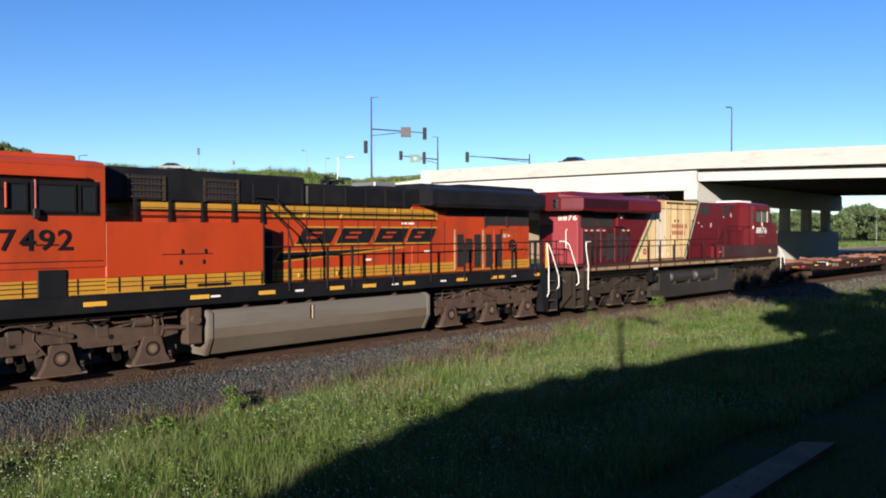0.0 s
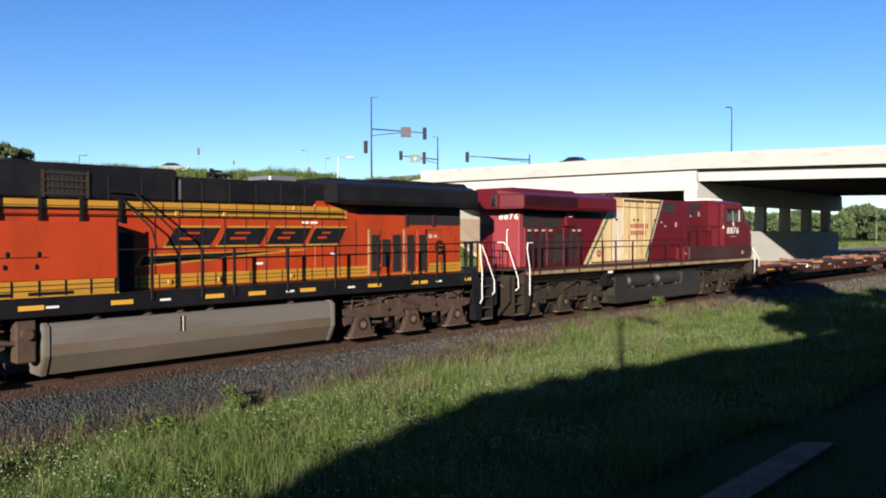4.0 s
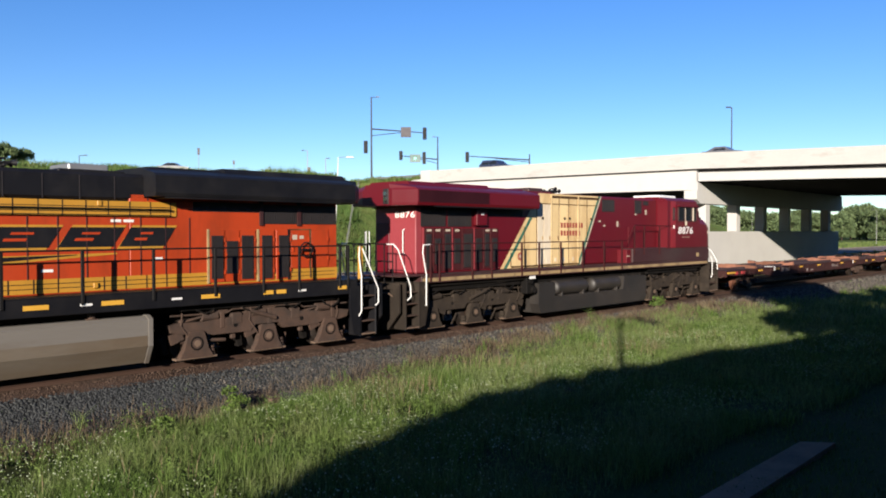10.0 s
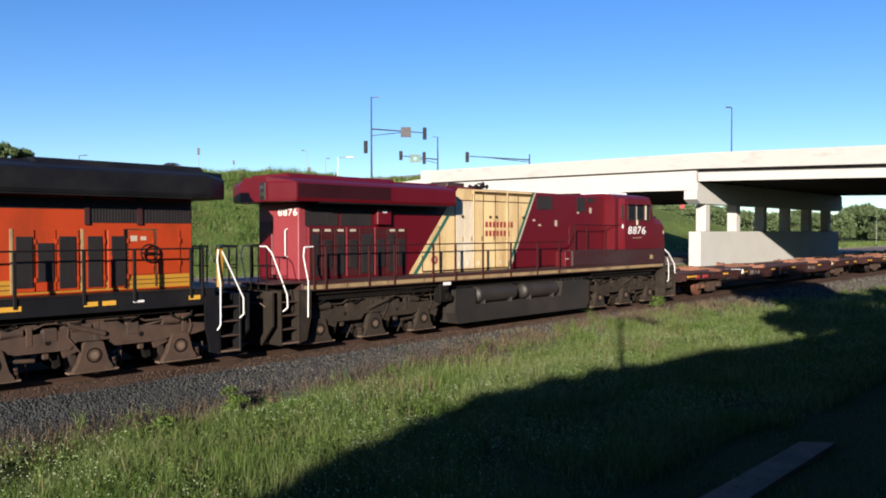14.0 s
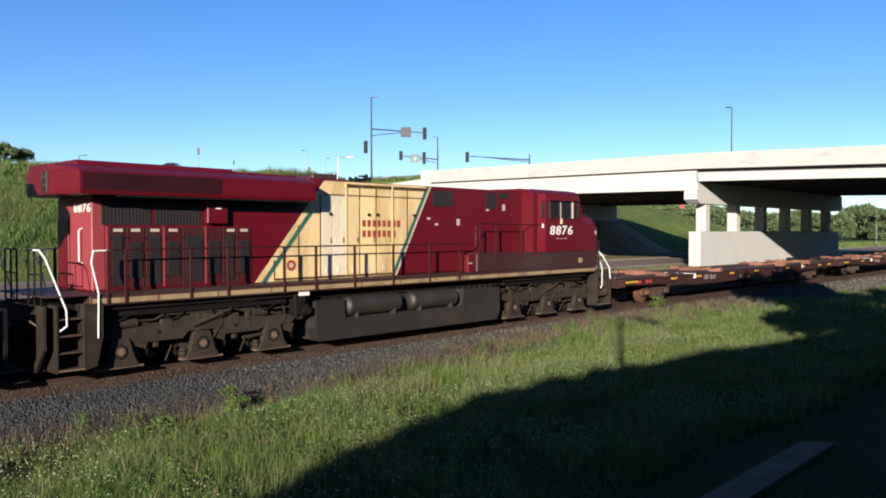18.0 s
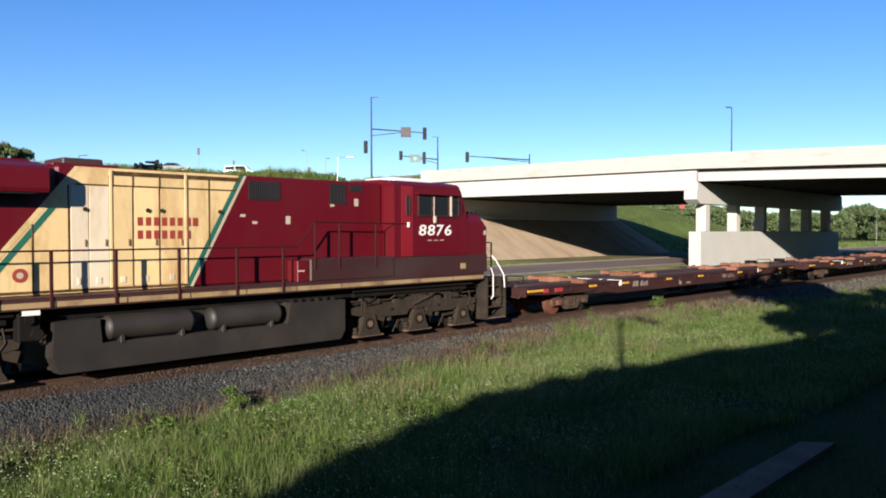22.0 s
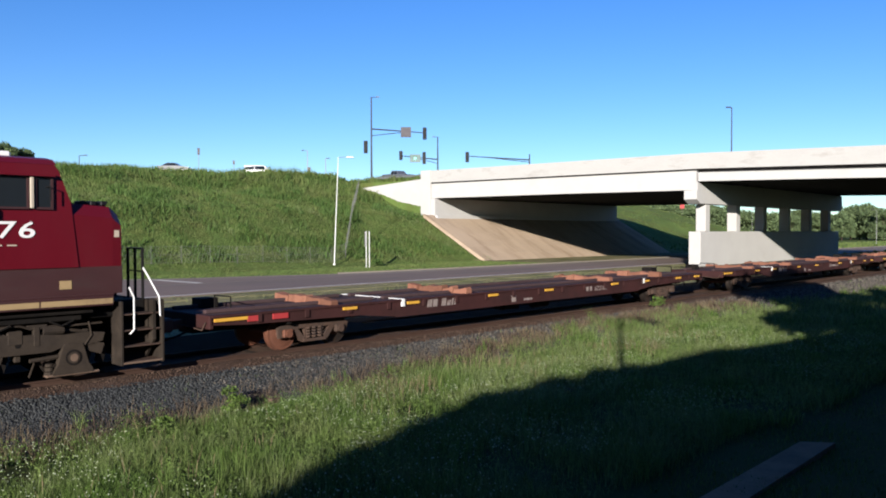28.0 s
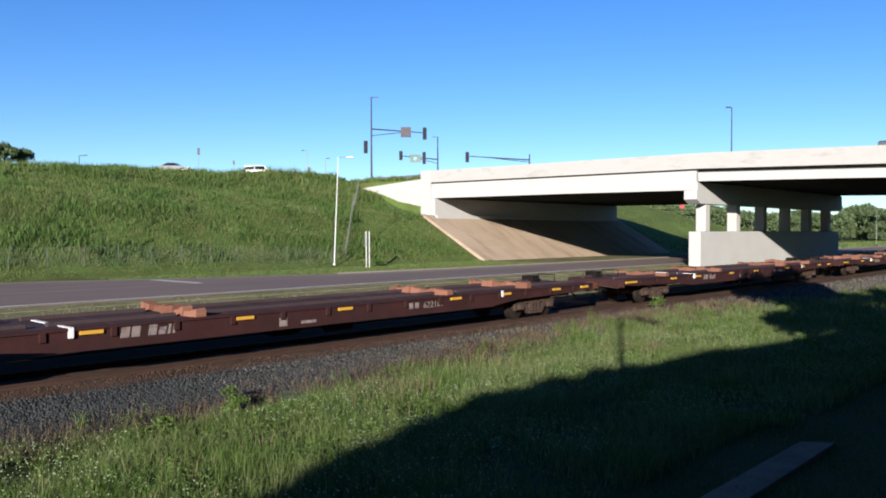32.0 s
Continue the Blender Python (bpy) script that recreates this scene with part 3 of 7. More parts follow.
def build_bridge():
    br = thing("road_bridge", "pale concrete road bridge over the railway and the road", "bridge")
    ys = spaced((-50, 0, 5), (0, 62, 2))
    for x0, x1 in ((BX0, BX0 + .4), (BX1 - .4, BX1)):
        par = part("parapet", along(ys, lambda y: deck_line(y) - 1.72, deck_line, x0, x1), M_PARAPET, br, "stained concrete parapet")
        part("coping_shadow_joint", along(ys, lambda y: deck_line(y) - 1.88, lambda y: deck_line(y) - 1.71, x0 + .03, x1 - .03), M_UNDER, par)
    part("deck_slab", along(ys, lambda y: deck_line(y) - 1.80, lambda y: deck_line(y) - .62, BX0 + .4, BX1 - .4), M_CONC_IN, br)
    # girders: a deep span over the road, a shallower one over the railway
    for k in range(12):
        x = BX0 + 0.15 + k * (BX1 - BX0 - .9) / 11
        # only the outer girder is pale; the inner ones take the shade-darkened copy
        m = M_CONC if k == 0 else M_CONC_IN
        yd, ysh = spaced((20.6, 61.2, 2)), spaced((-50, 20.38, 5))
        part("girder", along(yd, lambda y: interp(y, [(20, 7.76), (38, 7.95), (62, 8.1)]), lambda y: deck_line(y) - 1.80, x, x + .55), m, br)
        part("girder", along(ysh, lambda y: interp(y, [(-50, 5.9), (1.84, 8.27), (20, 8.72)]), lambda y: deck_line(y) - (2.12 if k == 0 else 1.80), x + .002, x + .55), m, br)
    # dark strip at the back of the gap, in the shade-darkened concrete
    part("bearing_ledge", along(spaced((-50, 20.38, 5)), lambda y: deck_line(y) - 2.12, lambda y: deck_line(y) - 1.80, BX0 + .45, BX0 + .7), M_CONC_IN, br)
    part("end_block", Geo().box(BX0 - .15, BX0 + .6, 61.2, 63.2, 5.4, 12.15, .05), M_CONC, br)
    part("road_surface", along(ys, lambda y: deck_line(y) - .62, lambda y: deck_line(y) - .5, BX0 + .4, BX1 - .4), M_ASPHALT, br)

    pier = thing("bridge_pier", "concrete bridge pier with a crash wall and square columns", "bridge pier")
    part("crash_wall", Geo().box(83.0, 130.6, 20.5, 21.9, -1.0, 3.2, .06), M_CONC, pier)
    for k in range(6):
        x = 84.5 + k * 8.32
        part("column", Geo().box(x, x + 1.15, 20.62, 21.78, 3.2, 6.5, .05), M_CONC, pier)
    cap = Geo().prism([(82.0, 6.75), (82.9, 6.3), (131.2, 6.3), (132.0, 6.75), (132.0, 7.74), (82.0, 7.74)], 20.45, 21.95)
    cap.box(82.2, 131.9, 20.46, 21.2, 7.74, 8.66)
    part("pier_cap", cap, M_CONC, pier)

    ab = thing("bridge_abutment", "concrete abutment with wing wall and tan slope paving", "bridge abutment")
    part("abutment_wall", Geo().box(BX0, BX1, 60.4, 61.4, 4.0, 8.05, .03), M_CONC, ab)
    wing = Geo()
    pts = [(61.4, 4.5), (77.0, 8.4), (77.0, 10.1), (63.2, 10.95), (61.4, 11.0)]
    wing.prism(pts, BX0, BX0 + .45, "x")
    part("wing_wall", wing, M_CONC, ab)
    cols, rows = 13, 7
    for i in range(cols):
        for j in range(rows):
            x0, x1 = 80.6 + i * 4.0, 80.6 + (i + 1) * 4.0 - .02
            y0, y1 = 49.6 + j * 1.6, 49.6 + (j + 1) * 1.6 - .02
            z0, z1 = -.62 + (y0 - 49.6) * .56, -.62 + (y1 - 49.6) * .56
            if x1 > 132.6:
                continue
            g = Geo().prism([(y0, z0 - .3), (y1, z1 - .3), (y1, z1), (y0, z0)], x0, x1, "x")
            part("paving_panel", g, M_PAVE, ab)
    part("paving_edge", Geo().prism([(49.5, -1.0), (61.0, 5.3), (61.0, 5.75), (49.5, -.5)], 80.2, 80.6, "x"), M_PAVE, ab)
    part("abutment_seat", Geo().box(BX0, BX1, 59.9, 60.6, 4.9, 5.62, .03), M_CONC, ab)

    # far landing beyond the picture's edge
    solid("south_abutment", Geo().box(BX0, BX1, -52, -50, -1.0, 6.0, .05), M_CONC, "plain concrete abutment at the bridge's far end", "bridge abutment")


build_bridge()


# ---------------------------------------------------------------- building behind the camera
def build_building():
    b = thing("shadow_building", "unseen building, its roofline bent to shape the meadow's shadow", "building")
    x0, x1, y0, y1, top = -16.4, 90.0, -36.0, -24.0, 7.45
    # unseen shadow caster: roofline bent point by point to fit the shadow's edge
    line = [(-20.5, 5.45), (-18.1, 6.55), (-16.1, 7.36), (-14.7, 7.56), (-12, 7.6), (-8, 7.6), (-4, 7.5), (1.5, 7.05), (12, 6.6), (60, 6.3)]
    front = [(-20.5, -1), (60, -1)] + [(x, z - .25) for x, z in reversed(line)]
    part("wall", Geo().prism(front, y1 - .3, y1), M_BRICKWALL, b)
    part("wall", Geo().prism(front, y0, y0 + .3), M_BRICKWALL, b)
    part("wall", Geo().box(-20.5, -20.2, y0 + .3, y1 - .3, -1, 5.2), M_BRICKWALL, b)
    part("wall", Geo().box(59.7, 60, y0 + .3, y1 - .3, -1, 5.9), M_BRICKWALL, b)
    part("roof", Geo().prism(line + [(x, z - .25) for x, z in reversed(line)], y0 - .1, y1 + .1), M_ROOF, b)


build_building()
# ---------------------------------------------------------------- locomotives
TC, AX, WR = 7.17, 2.05, 0.533


def loco_bogie(loco, cx, m):
    """Three-axle bogie: side frames, journal boxes, springs, wheelsets."""
    for s in (-1, 1):
        g = Geo()
        pts = [(-2.75, .98), (-2.7, .80), (-2.4, .74), (-1.78, .72), (-1.6, .66), (-.5, .66), (-.36, .82), (.36, .82), (.5, .66), (1.6, .66), (1.78, .72), (2.4, .74), (2.7, .8),
               (2.75, .98), (2.4, 1.02), (1.9, 1.0), (1.5, 1.04), (.75, 1.08), (.55, 1.2), (-.55, 1.2), (-.75, 1.08), (-1.5, 1.04), (-1.9, 1.0), (-2.4, 1.02)]
        g.prism(pts, s * 1.02, s * 1.19)
        for x in (-.9, .9):
            g.box(x - .16, x + .16, s * 1.05, s * 1.2, .86, 1.16, .03)
        fr = part("bogie_frame", g, m, loco, at=pose(cx, 0, 0))
        # flat dark discs draw the shaded depth of the frame's holes
        for x in (-1.1, .95):
            part("frame_hole", Geo().cyl((x, s * 1.188, .86), (x, s * 1.196, .86), .06, 12), M_UNDER, fr)
        for k in (-1, 0, 1):
            x = k * AX
            j = Geo()
            j.prism([(x - .44, .15), (x + .44, .15), (x + .4, .24), (x + .32, .36), (x + .21, .76), (x + .17, .8), (x - .17, .8), (x - .21, .76), (x - .32, .36), (x - .4, .24)], s * 1.06, s * 1.24)
            j.cyl((x, s * 1.24, .5), (x, s * 1.265, .5), .13, 14)
            part("journal_box", j, m, fr)
            part("cap_ring", Geo().cyl((x, s * 1.24, .5), (x, s * 1.25, .5), .17, 18), M_UNDER, fr)
            part("bearing_cap", Geo().cyl((x, s * 1.265, .5), (x, s * 1.28, .5), .085, 12), M_DUST, fr)
            part("rubber_spring", Geo().cyl((x - .46, s * 1.1, .16), (x - .46, s * 1.1, .23), .1, 10).cyl((x - .46, s * 1.1, .25), (x - .46, s * 1.1, .32), .09, 10).cyl((x - .46, s * 1.1, .34), (x - .46, s * 1.1, .40), .08, 10), m, fr)
        # brake cylinders, rods and pipes
        for x in (-1.75, .35, 1.75):
            part("brake_cylinder", Geo().cyl((x - .3, s * 1.12, 1.12), (x + .12, s * 1.12, 1.12), .11, 12).cyl((x + .12, s * 1.12, 1.12), (x + .62, s * 1.1, 1.02), .035, 6)
                 .box(x + .55, x + .68, s * 1.02, s * 1.12, .5, 1.08, .02), m, fr)
            part("bearing_bracket", Geo().box(x - .5, x - .36, s * 1.1, s * 1.2, .8, 1.22, .02).box(x - .62, x - .2, s * 1.08, s * 1.18, 1.18, 1.26, .02), m, fr)
        p = Geo()
        p.tube([(-2.7, s * 1.16, 1.18), (-1.2, s * 1.17, 1.16), (-1.0, s * 1.17, 1.26), (1.0, s * 1.17, 1.26), (1.2, s * 1.17, 1.18), (2.7, s * 1.16, 1.2)], .025)
        p.tube([(-2.2, s * 1.2, .56), (-2.35, s * 1.2, .95), (-2.3, s * 1.18, 1.2)], .02)
        p.tube([(2.2, s * 1.2, .6), (2.45, s * 1.2, .95), (2.4, s * 1.18, 1.25)], .02)
        p.tube([(.3, s * 1.2, .6), (.55, s * 1.2, .95), (.5, s * 1.18, 1.25)], .02)
        part("sand_pipe", p, m, fr)
        rng = random.Random(int(cx * 10) + s)
        for k in range(4):
            x = -2.4 + k * 1.3
            d = rng.uniform(.1, .22)
            q = [(x, s * 1.2, 1.42), (x + .08, s * 1.24, 1.42 - d), (x + .3, s * 1.25, 1.32 - d), (x + .55, s * 1.24, 1.42 - d), (x + .66, s * 1.2, 1.42)]
            part("air_hose", Geo().tube(q, .022, 6), M_UNDER, fr)
        for k in (-1, 0, 1):
            x = k * AX
            part("dust_ledge", Geo().box(x - .56, x + .56, s * 1.04, s * 1.24, .12, .17, .015), M_DUST, fr)
            part("wedge_plate", Geo().prism([(x + .3, .62), (x + .62, .5), (x + .7, .74), (x + .36, .8)], s * 1.1, s * 1.17), m, fr)
            part("sand_nozzle", Geo().cyl((x - .78, s * .85, .12), (x - .7, s * 1.0, .5), .022, 6), m, fr)
        part("damper", Geo().cyl((-.25, s * 1.2, .95), (.55, s * 1.22, 1.2), .06, 10).cyl((.55, s * 1.22, 1.2), (.8, s * 1.22, 1.28), .03, 8), m, fr)
        part("traction_rod", Geo().cyl((1.2, s * 1.1, .5), (2.0, s * 1.1, .55), .045, 8), m, fr)
        for k in (-1, 0, 1):
            x = k * AX + .62
            part("brake_shoe", Geo().prism([(x, .3), (x + .12, .26), (x + .2, .6), (x + .08, .78)], s * .8, s * .98), M_UNDER, fr)
    part("bolster", Geo().box(-.6, .6, -.99, .99, .7, 1.2, .04).box(-2.7, 2.7, -.3, .3, .75, 1.0, .03), M_UNDER, loco, at=pose(cx, 0, 0))
    sets = []
    for k in (-1, 0, 1):
        ws = part("wheelset", Geo().cyl((0, -.98, 0), (0, .98, 0), .09, 10), M_STEEL, loco, at=pose(cx + k * AX, 0, WR))
        for s in (-1, 1):
            w = Geo().cyl((0, s * .70, 0), (0, s * .83, 0), WR, 28).cyl((0, s * .67, 0), (0, s * .70, 0), WR + .028, 28)
            w.cyl((0, s * .83, 0), (0, s * .86, 0), WR - .1, 20, WR - .16).cyl((0, s * .86, 0), (0, s * .93, 0), .14, 14)
            part("wheel", w, M_WHEEL, ws, smooth=True)
        sets.append(ws)
    return sets


def steps_at_end(loco, e, m, white):
    """Corner steps, pilot, coupler, hoses and end rails at one end; e is +1 at the cab's end."""
    x = lambda v: e * v
    sa, sb = (10.14, 11.1) if e > 0 else (10.08, 10.66)      # the two side plates of the steps
    orange_rear = e < 0 and m is M_BLACK
    g = Geo().box(x(10.72), x(10.95), -1.0, 1.0, .22, 1.66, .03)
    g.prism([(-1.5, .75), (-1.0, .22), (1.0, .22), (1.5, .75), (1.5, 1.66), (-1.5, 1.66)], x(10.90), x(10.96), "x")
    part("pilot", g, m, loco, "dusty end sill plate")
    c = Geo().box(x(10.9), x(11.25), -.14, .14, .72, 1.0, .03).box(x(11.2), x(11.5), -.2, .1, .66, 1.04, .05).box(x(11.42), x(11.62), .02, .16, .7, 1.0, .04)
    c.box(x(11.38), x(11.6), -.22, -.1, .7, 1.0, .03)
    part("coupler", c, M_TRUCK, loco)
    h = Geo()
    for y in (-.75, -.6, .5, .65):
        h.tube([(x(10.96), y, 1.35), (x(11.2), y, 1.28), (x(11.34), y * .9, 1.02), (x(11.38), y * .8, .62)], .022)
    part("air_hose", h, M_UNDER, loco)
    u = Geo().tube([(x(11.0), -1.25, 1.25), (x(11.12), -1.2, 1.35), (x(11.12), 1.2, 1.35), (x(11.0), 1.25, 1.25)], .02)
    part("uncoupling_lever", u, M_DUST, loco)
    for s in (-1, 1):
        st = Geo()
        for inner in (sa, sb):
            st.box(x(inner), x(inner + .06), s * 1.0, s * 1.52, .22, 1.66, .01)
        st.box(x(sa), x(sb), s * 1.0, s * 1.03, .22, 1.66)
        if e < 0:
            st.prism([(x(9.72), .95), (x(9.86), .3), (x(10.1), .24), (x(10.1), 1.66), (x(9.72), 1.66)], s * 1.46, s * 1.52)
        sw = part("step_well", st, m, loco)
        for k, z in enumerate((.26, .62, .98, 1.34)):
            part("step", Geo().box(x(sa + .06), x(sb), s * 1.05, s * 1.5, z, z + .035, .008), M_TRUCK, sw)
        part("step_edge", Geo().box(x(sa + .05), x(sb + .01), s * 1.5, s * 1.52, .25, .29), M_DUST, sw)
        if e > 0:
            one = ((10.33, 1.52, 1.98), (10.43, 1.54, 1.75), (10.43, 1.54, 1.02), (10.34, 1.52, .92))
            two = ((10.85, 1.1, 2.4), (10.88, 1.3, 2.2), (11.05, 1.5, 1.72), (11.05, 1.54, 1.28))
        elif orange_rear:
            one = ((10.12, 1.46, 2.78), (10.05, 1.52, 2.51), (10.13, 1.53, 1.93), (10.12, 1.54, .94), (10.04, 1.52, .8))
            two = ((10.22, 1.46, 2.74), (10.38, 1.5, 2.37), (10.78, 1.52, 1.55), (10.77, 1.54, 1.15), (10.66, 1.52, 1.06))
        else:
            one = ((9.55, 1.5, 2.81), (9.92, 1.5, 2.8), (9.97, 1.52, 2.55), (9.82, 1.53, 1.87), (9.84, 1.54, .91))
            two = ((10.95, .95, 2.83), (10.93, 1.22, 2.83), (10.86, 1.36, 2.66), (10.5, 1.52, 1.55), (10.5, 1.54, 1.22), (10.63, 1.5, 1.12))
        for bends in (one, two):
            part("grab_rail", Geo().tube([(x(a), s * b, c) for a, b, c in bends], .019, 8), white, loco, "white-painted grab rail")
        if orange_rear:
            part("corner_post", Geo().box(x(10.11), x(10.25), s * 1.38, s * 1.46, 1.8, 2.79, .01), M_YELLOW, loco, "yellowish tan corner post")
        er = Geo()
        for y in (.35, .72, 1.1):
            er.tube([(x(10.85), s * y, 1.66), (x(10.85), s * y, 2.83)], .022 if e < 0 else .034)
        er.tube([(x(10.85), s * .3, 2.83), (x(10.85), s * 1.1, 2.83)], .022).tube([(x(10.85), s * .3, 2.3), (x(10.85), s * 1.1, 2.3)], .018)
        part("end_railing", er, M_BLKRAIL, loco)


def side_rail(loco, s, x0, x1, posts, m, top=2.82, foot=1.84):
    g = Geo().tube([(x0, s * 1.5, top), (x1, s * 1.5, top)], .021)
    hr = part("handrail", g, m, loco)
    for x in posts:
        part("stanchion", Geo().box(x - .035, x + .035, s * 1.48, s * 1.53, foot - .2, top, .008), m, hr)


def louvre(parent, x0, x1, z0, z1, y, s, m=None, bars=9, name="grille"):
    g = Geo().box(x0, x1, s * (y - .02), s * (y + .012), z0, z1)
    for k in range(bars):
        x = x0 + (x1 - x0) * (k + .5) / bars
        g.box(x - .012, x + .012, s * y, s * (y + .022), z0 + .02, z1 - .02)
    return part(name, g, m or M_GRILLE, parent)


def hood_door(parent, x0, x1, z0, z1, y, s, m, vent=None):
    d = part("hood_door", Geo().box(x0 + .012, x1 - .012, s * y, s * (y + .022), z0, z1, .008), m, parent)
    g = Geo()
    for z in (z0 + .25, z1 - .25):
        part("hinge", Geo().box(x0 + .01, x0 + .05, s * (y + .02), s * (y + .04), z - .05, z + .05), m, d)
    g.box(x1 - .1, x1 - .06, s * (y + .02), s * (y + .045), (z0 + z1) / 2 - .07, (z0 + z1) / 2 + .07)
    part("latch", g, m, d)
    if vent:
        louvre(d, x0 + .09, x1 - .09, vent[0], vent[1], y + .024, s)
    return d


def horns(loco, x, z):
    g = Geo().box(x - .06, x + .06, -.06, .06, z - .04, z + .1, .01).box(x - .04, x + .04, -.26, .26, z + .08, z + .13, .01)
    for y, d, up in ((-.2, 1, 0), (-.08, -1, 0), (.06, 1, 0), (.2, -1, 0), (-.02, 1, .1)):
        zz = z + .16 + up
        g.cyl((x - d * .08, y, zz), (x + d * .14, y, zz), .025, 10, .035).cyl((x + d * .14, y, zz), (x + d * .24, y, zz), .035, 12, .085)
    part("air_horn", g, M_BLACK, loco, smooth=True)


def build_loco(kind):
    cp = kind == "red"
    label = ("red and cream diesel locomotive with green stripes and white numbers" if cp
             else "orange, black and yellow diesel locomotive with a grey fuel tank")
    lo = thing("diesel_locomotive", label, "locomotive")
    body, bog = (M_RED, M_TRUCK2) if cp else (M_ORANGE, M_TRUCK)
    rail_m = M_RAILING if cp else M_BLKRAIL
    near = -1 if cp else 1
    sets = loco_bogie(lo, -TC, bog) + loco_bogie(lo, TC, bog)
    # frame and walkway
    fr = part("underframe", Geo().box(-10.9, 10.9, -1.1, 1.1, 1.3, 1.66, .03).box(-10.3, 10.3, -.35, .35, 1.0, 1.3), M_UNDER, lo)
    for s in (-1, 1):
        if cp:
            part("side_sill", Geo().box(-10.0, 10.0, s * 1.1, s * 1.5, 1.6, 1.83, .015), M_DULLRED, lo)
            for k in range(13):
                x = -9.95 + k * 1.535
                part("sill_stripe", Geo().box(x, x + 1.5, s * 1.5, s * 1.506, 1.645, 1.76), M_SILL, lo)
        else:
            part("side_sill", Geo().box(-10.0, 10.9, s * 1.1, s * 1.5, 1.45, 1.83, .015), M_BLACK, lo)
            for x in (-9.6, -7.55, -7.15, -5.6, -3.2, -1.6, -.4, 1.9, 3.8, 6.3, 8.7, 10.3):
                w = .5 if x > -7 else .3
                part("reflector", Geo().box(x, x + w, s * 1.5, s * 1.507, 1.6, 1.7), M_REFLECT, lo, "yellow reflective strip")
            for x in (-8.2, -4.6, -2.5, 1.0, 3.5):
                part("stencil_bar", Geo().box(x, x + .26, s * 1.5, s * 1.506, 1.62, 1.67), M_WHITE, lo)
    for s in (-1, 1):
        part("air_pipe", Geo().tube([(-9.5, s * 1.32, 1.5), (-4.6, s * 1.32, 1.5)], .035), M_UNDER, lo)
        part("air_pipe", Geo().tube([(4.4, s * 1.32, 1.48), (9.6, s * 1.32, 1.48)], .035), M_UNDER, lo)
        part("cable_tray", Geo().box(-9.4, -4.7, s * 1.1, s * 1.25, 1.3, 1.42, .02), M_UNDER, lo)
        part("cable_tray", Geo().box(4.5, 9.4, s * 1.1, s * 1.25, 1.3, 1.42, .02), M_UNDER, lo)
    part("walkway", Geo().box(-10.9, 10.0, -1.5, 1.5, 1.83, 1.86), M_BLACK if not cp else M_DULLRED, lo)
    for e in (-1, 1):
        steps_at_end(lo, e, M_WELL if cp else M_BLACK, M_WHITE)
    # fuel tank
    if cp:
        t = Geo()
        for s in (-1, 1):
            t.prism([(-3.85, 1.3), (-3.9, .55), (-3.75, .2), (3.85, .2), (4.0, .45), (4.0, 1.3), (2.15, 1.32), (2.05, .78), (-2.85, .78), (-2.9, 1.32)], s * 1.05, s * 1.46)
        t.box(-3.7, 3.8, -1.05, 1.05, .2, 1.3)
        tank = part("fuel_tank", t, M_TANKB, lo, "dark grey fuel tank")
        for s in (-1, 1):
            for a, b in ((-2.75, -.6), (-.2, 1.9)):
                r = Geo().cyl((a + .12, s * 1.24, 1.08), (b - .12, s * 1.24, 1.08), .28, 20)
                r.dome((b - .12, s * 1.24, 1.08), .28, 20, 5, .5, 0, 1).dome((a + .12, s * 1.24, 1.08), .28, 20, 5, .5, 0, -1)
                air = part("air_reservoir", r, M_TANKB, tank, "dark grey air reservoir", smooth=True)
                for x in (a + .35, b - .35):
                    part("bracket", Geo().box(x - .05, x + .05, s * 1.2, s * 1.48, .74, .9, .01).tube([(x, s * 1.45, .8), (x, s * 1.49, 1.06), (x, s * 1.3, 1.33)], .018), M_TANKB, tank)
            v = Geo().box(-4.55, -4.1, s * 1.1, s * 1.42, .95, 1.55, .03).cyl((-4.35, s * 1.42, 1.4), (-4.35, s * 1.5, 1.4), .1, 10).cyl((-4.2, s * 1.42, 1.1), (-4.2, s * 1.52, 1.1), .12, 10)
            v.tube([(-4.7, s * 1.3, 1.5), (-5.6, s * 1.3, 1.48), (-6.2, s * 1.25, 1.42), (-9.0, s * 1.2, 1.42)], .04)
            part("brake_valve", v, M_UNDER, lo)
            part("notice_plate", Geo().box(-4.5, -4.15, s * 1.5, s * 1.51, 1.5, 1.6), M_WHITE, lo)
            for k in range(6):
                x = 2.3 + k * .28
                part("filler_cap", Geo().cyl((x, s * 1.3, 1.28), (x, s * 1.3, 1.4), .08, 8), M_UNDER, tank)
    else:
        t = Geo().prism([(-1.42, .62), (-1.2, .2), (1.2, .2), (1.42, .62), (1.42, 1.2), (1.3, 1.28), (-1.3, 1.28), (-1.42, 1.2)], -3.9, 3.8, "x")
        tank = part("fuel_tank", t, M_TANKG, lo, "dusty grey fuel tank")
        for s in (-1, 1):
            part("stained_band", Geo().box(-3.78, 3.66, s * 1.42, s * 1.426, .66, .84), M_TANKD, tank, "tan-stained band along the tank's side")
            part("stained_lower_panel", Geo().prism([(s * 1.424, .66), (s * 1.424, .60), (s * 1.2, .19), (s * 1.19, .2), (s * 1.41, .61)], -3.78, 3.66, "x"), M_TANKD, tank, "brown-stained lower tank side")
        for x in (-3.9, 3.68):
            part("tank_band", Geo().prism([(-1.45, .6), (-1.22, .17), (1.22, .17), (1.45, .6), (1.45, 1.22), (1.3, 1.3), (-1.3, 1.3), (-1.45, 1.22)], x, x + .1, "x"), M_TANKG, tank)
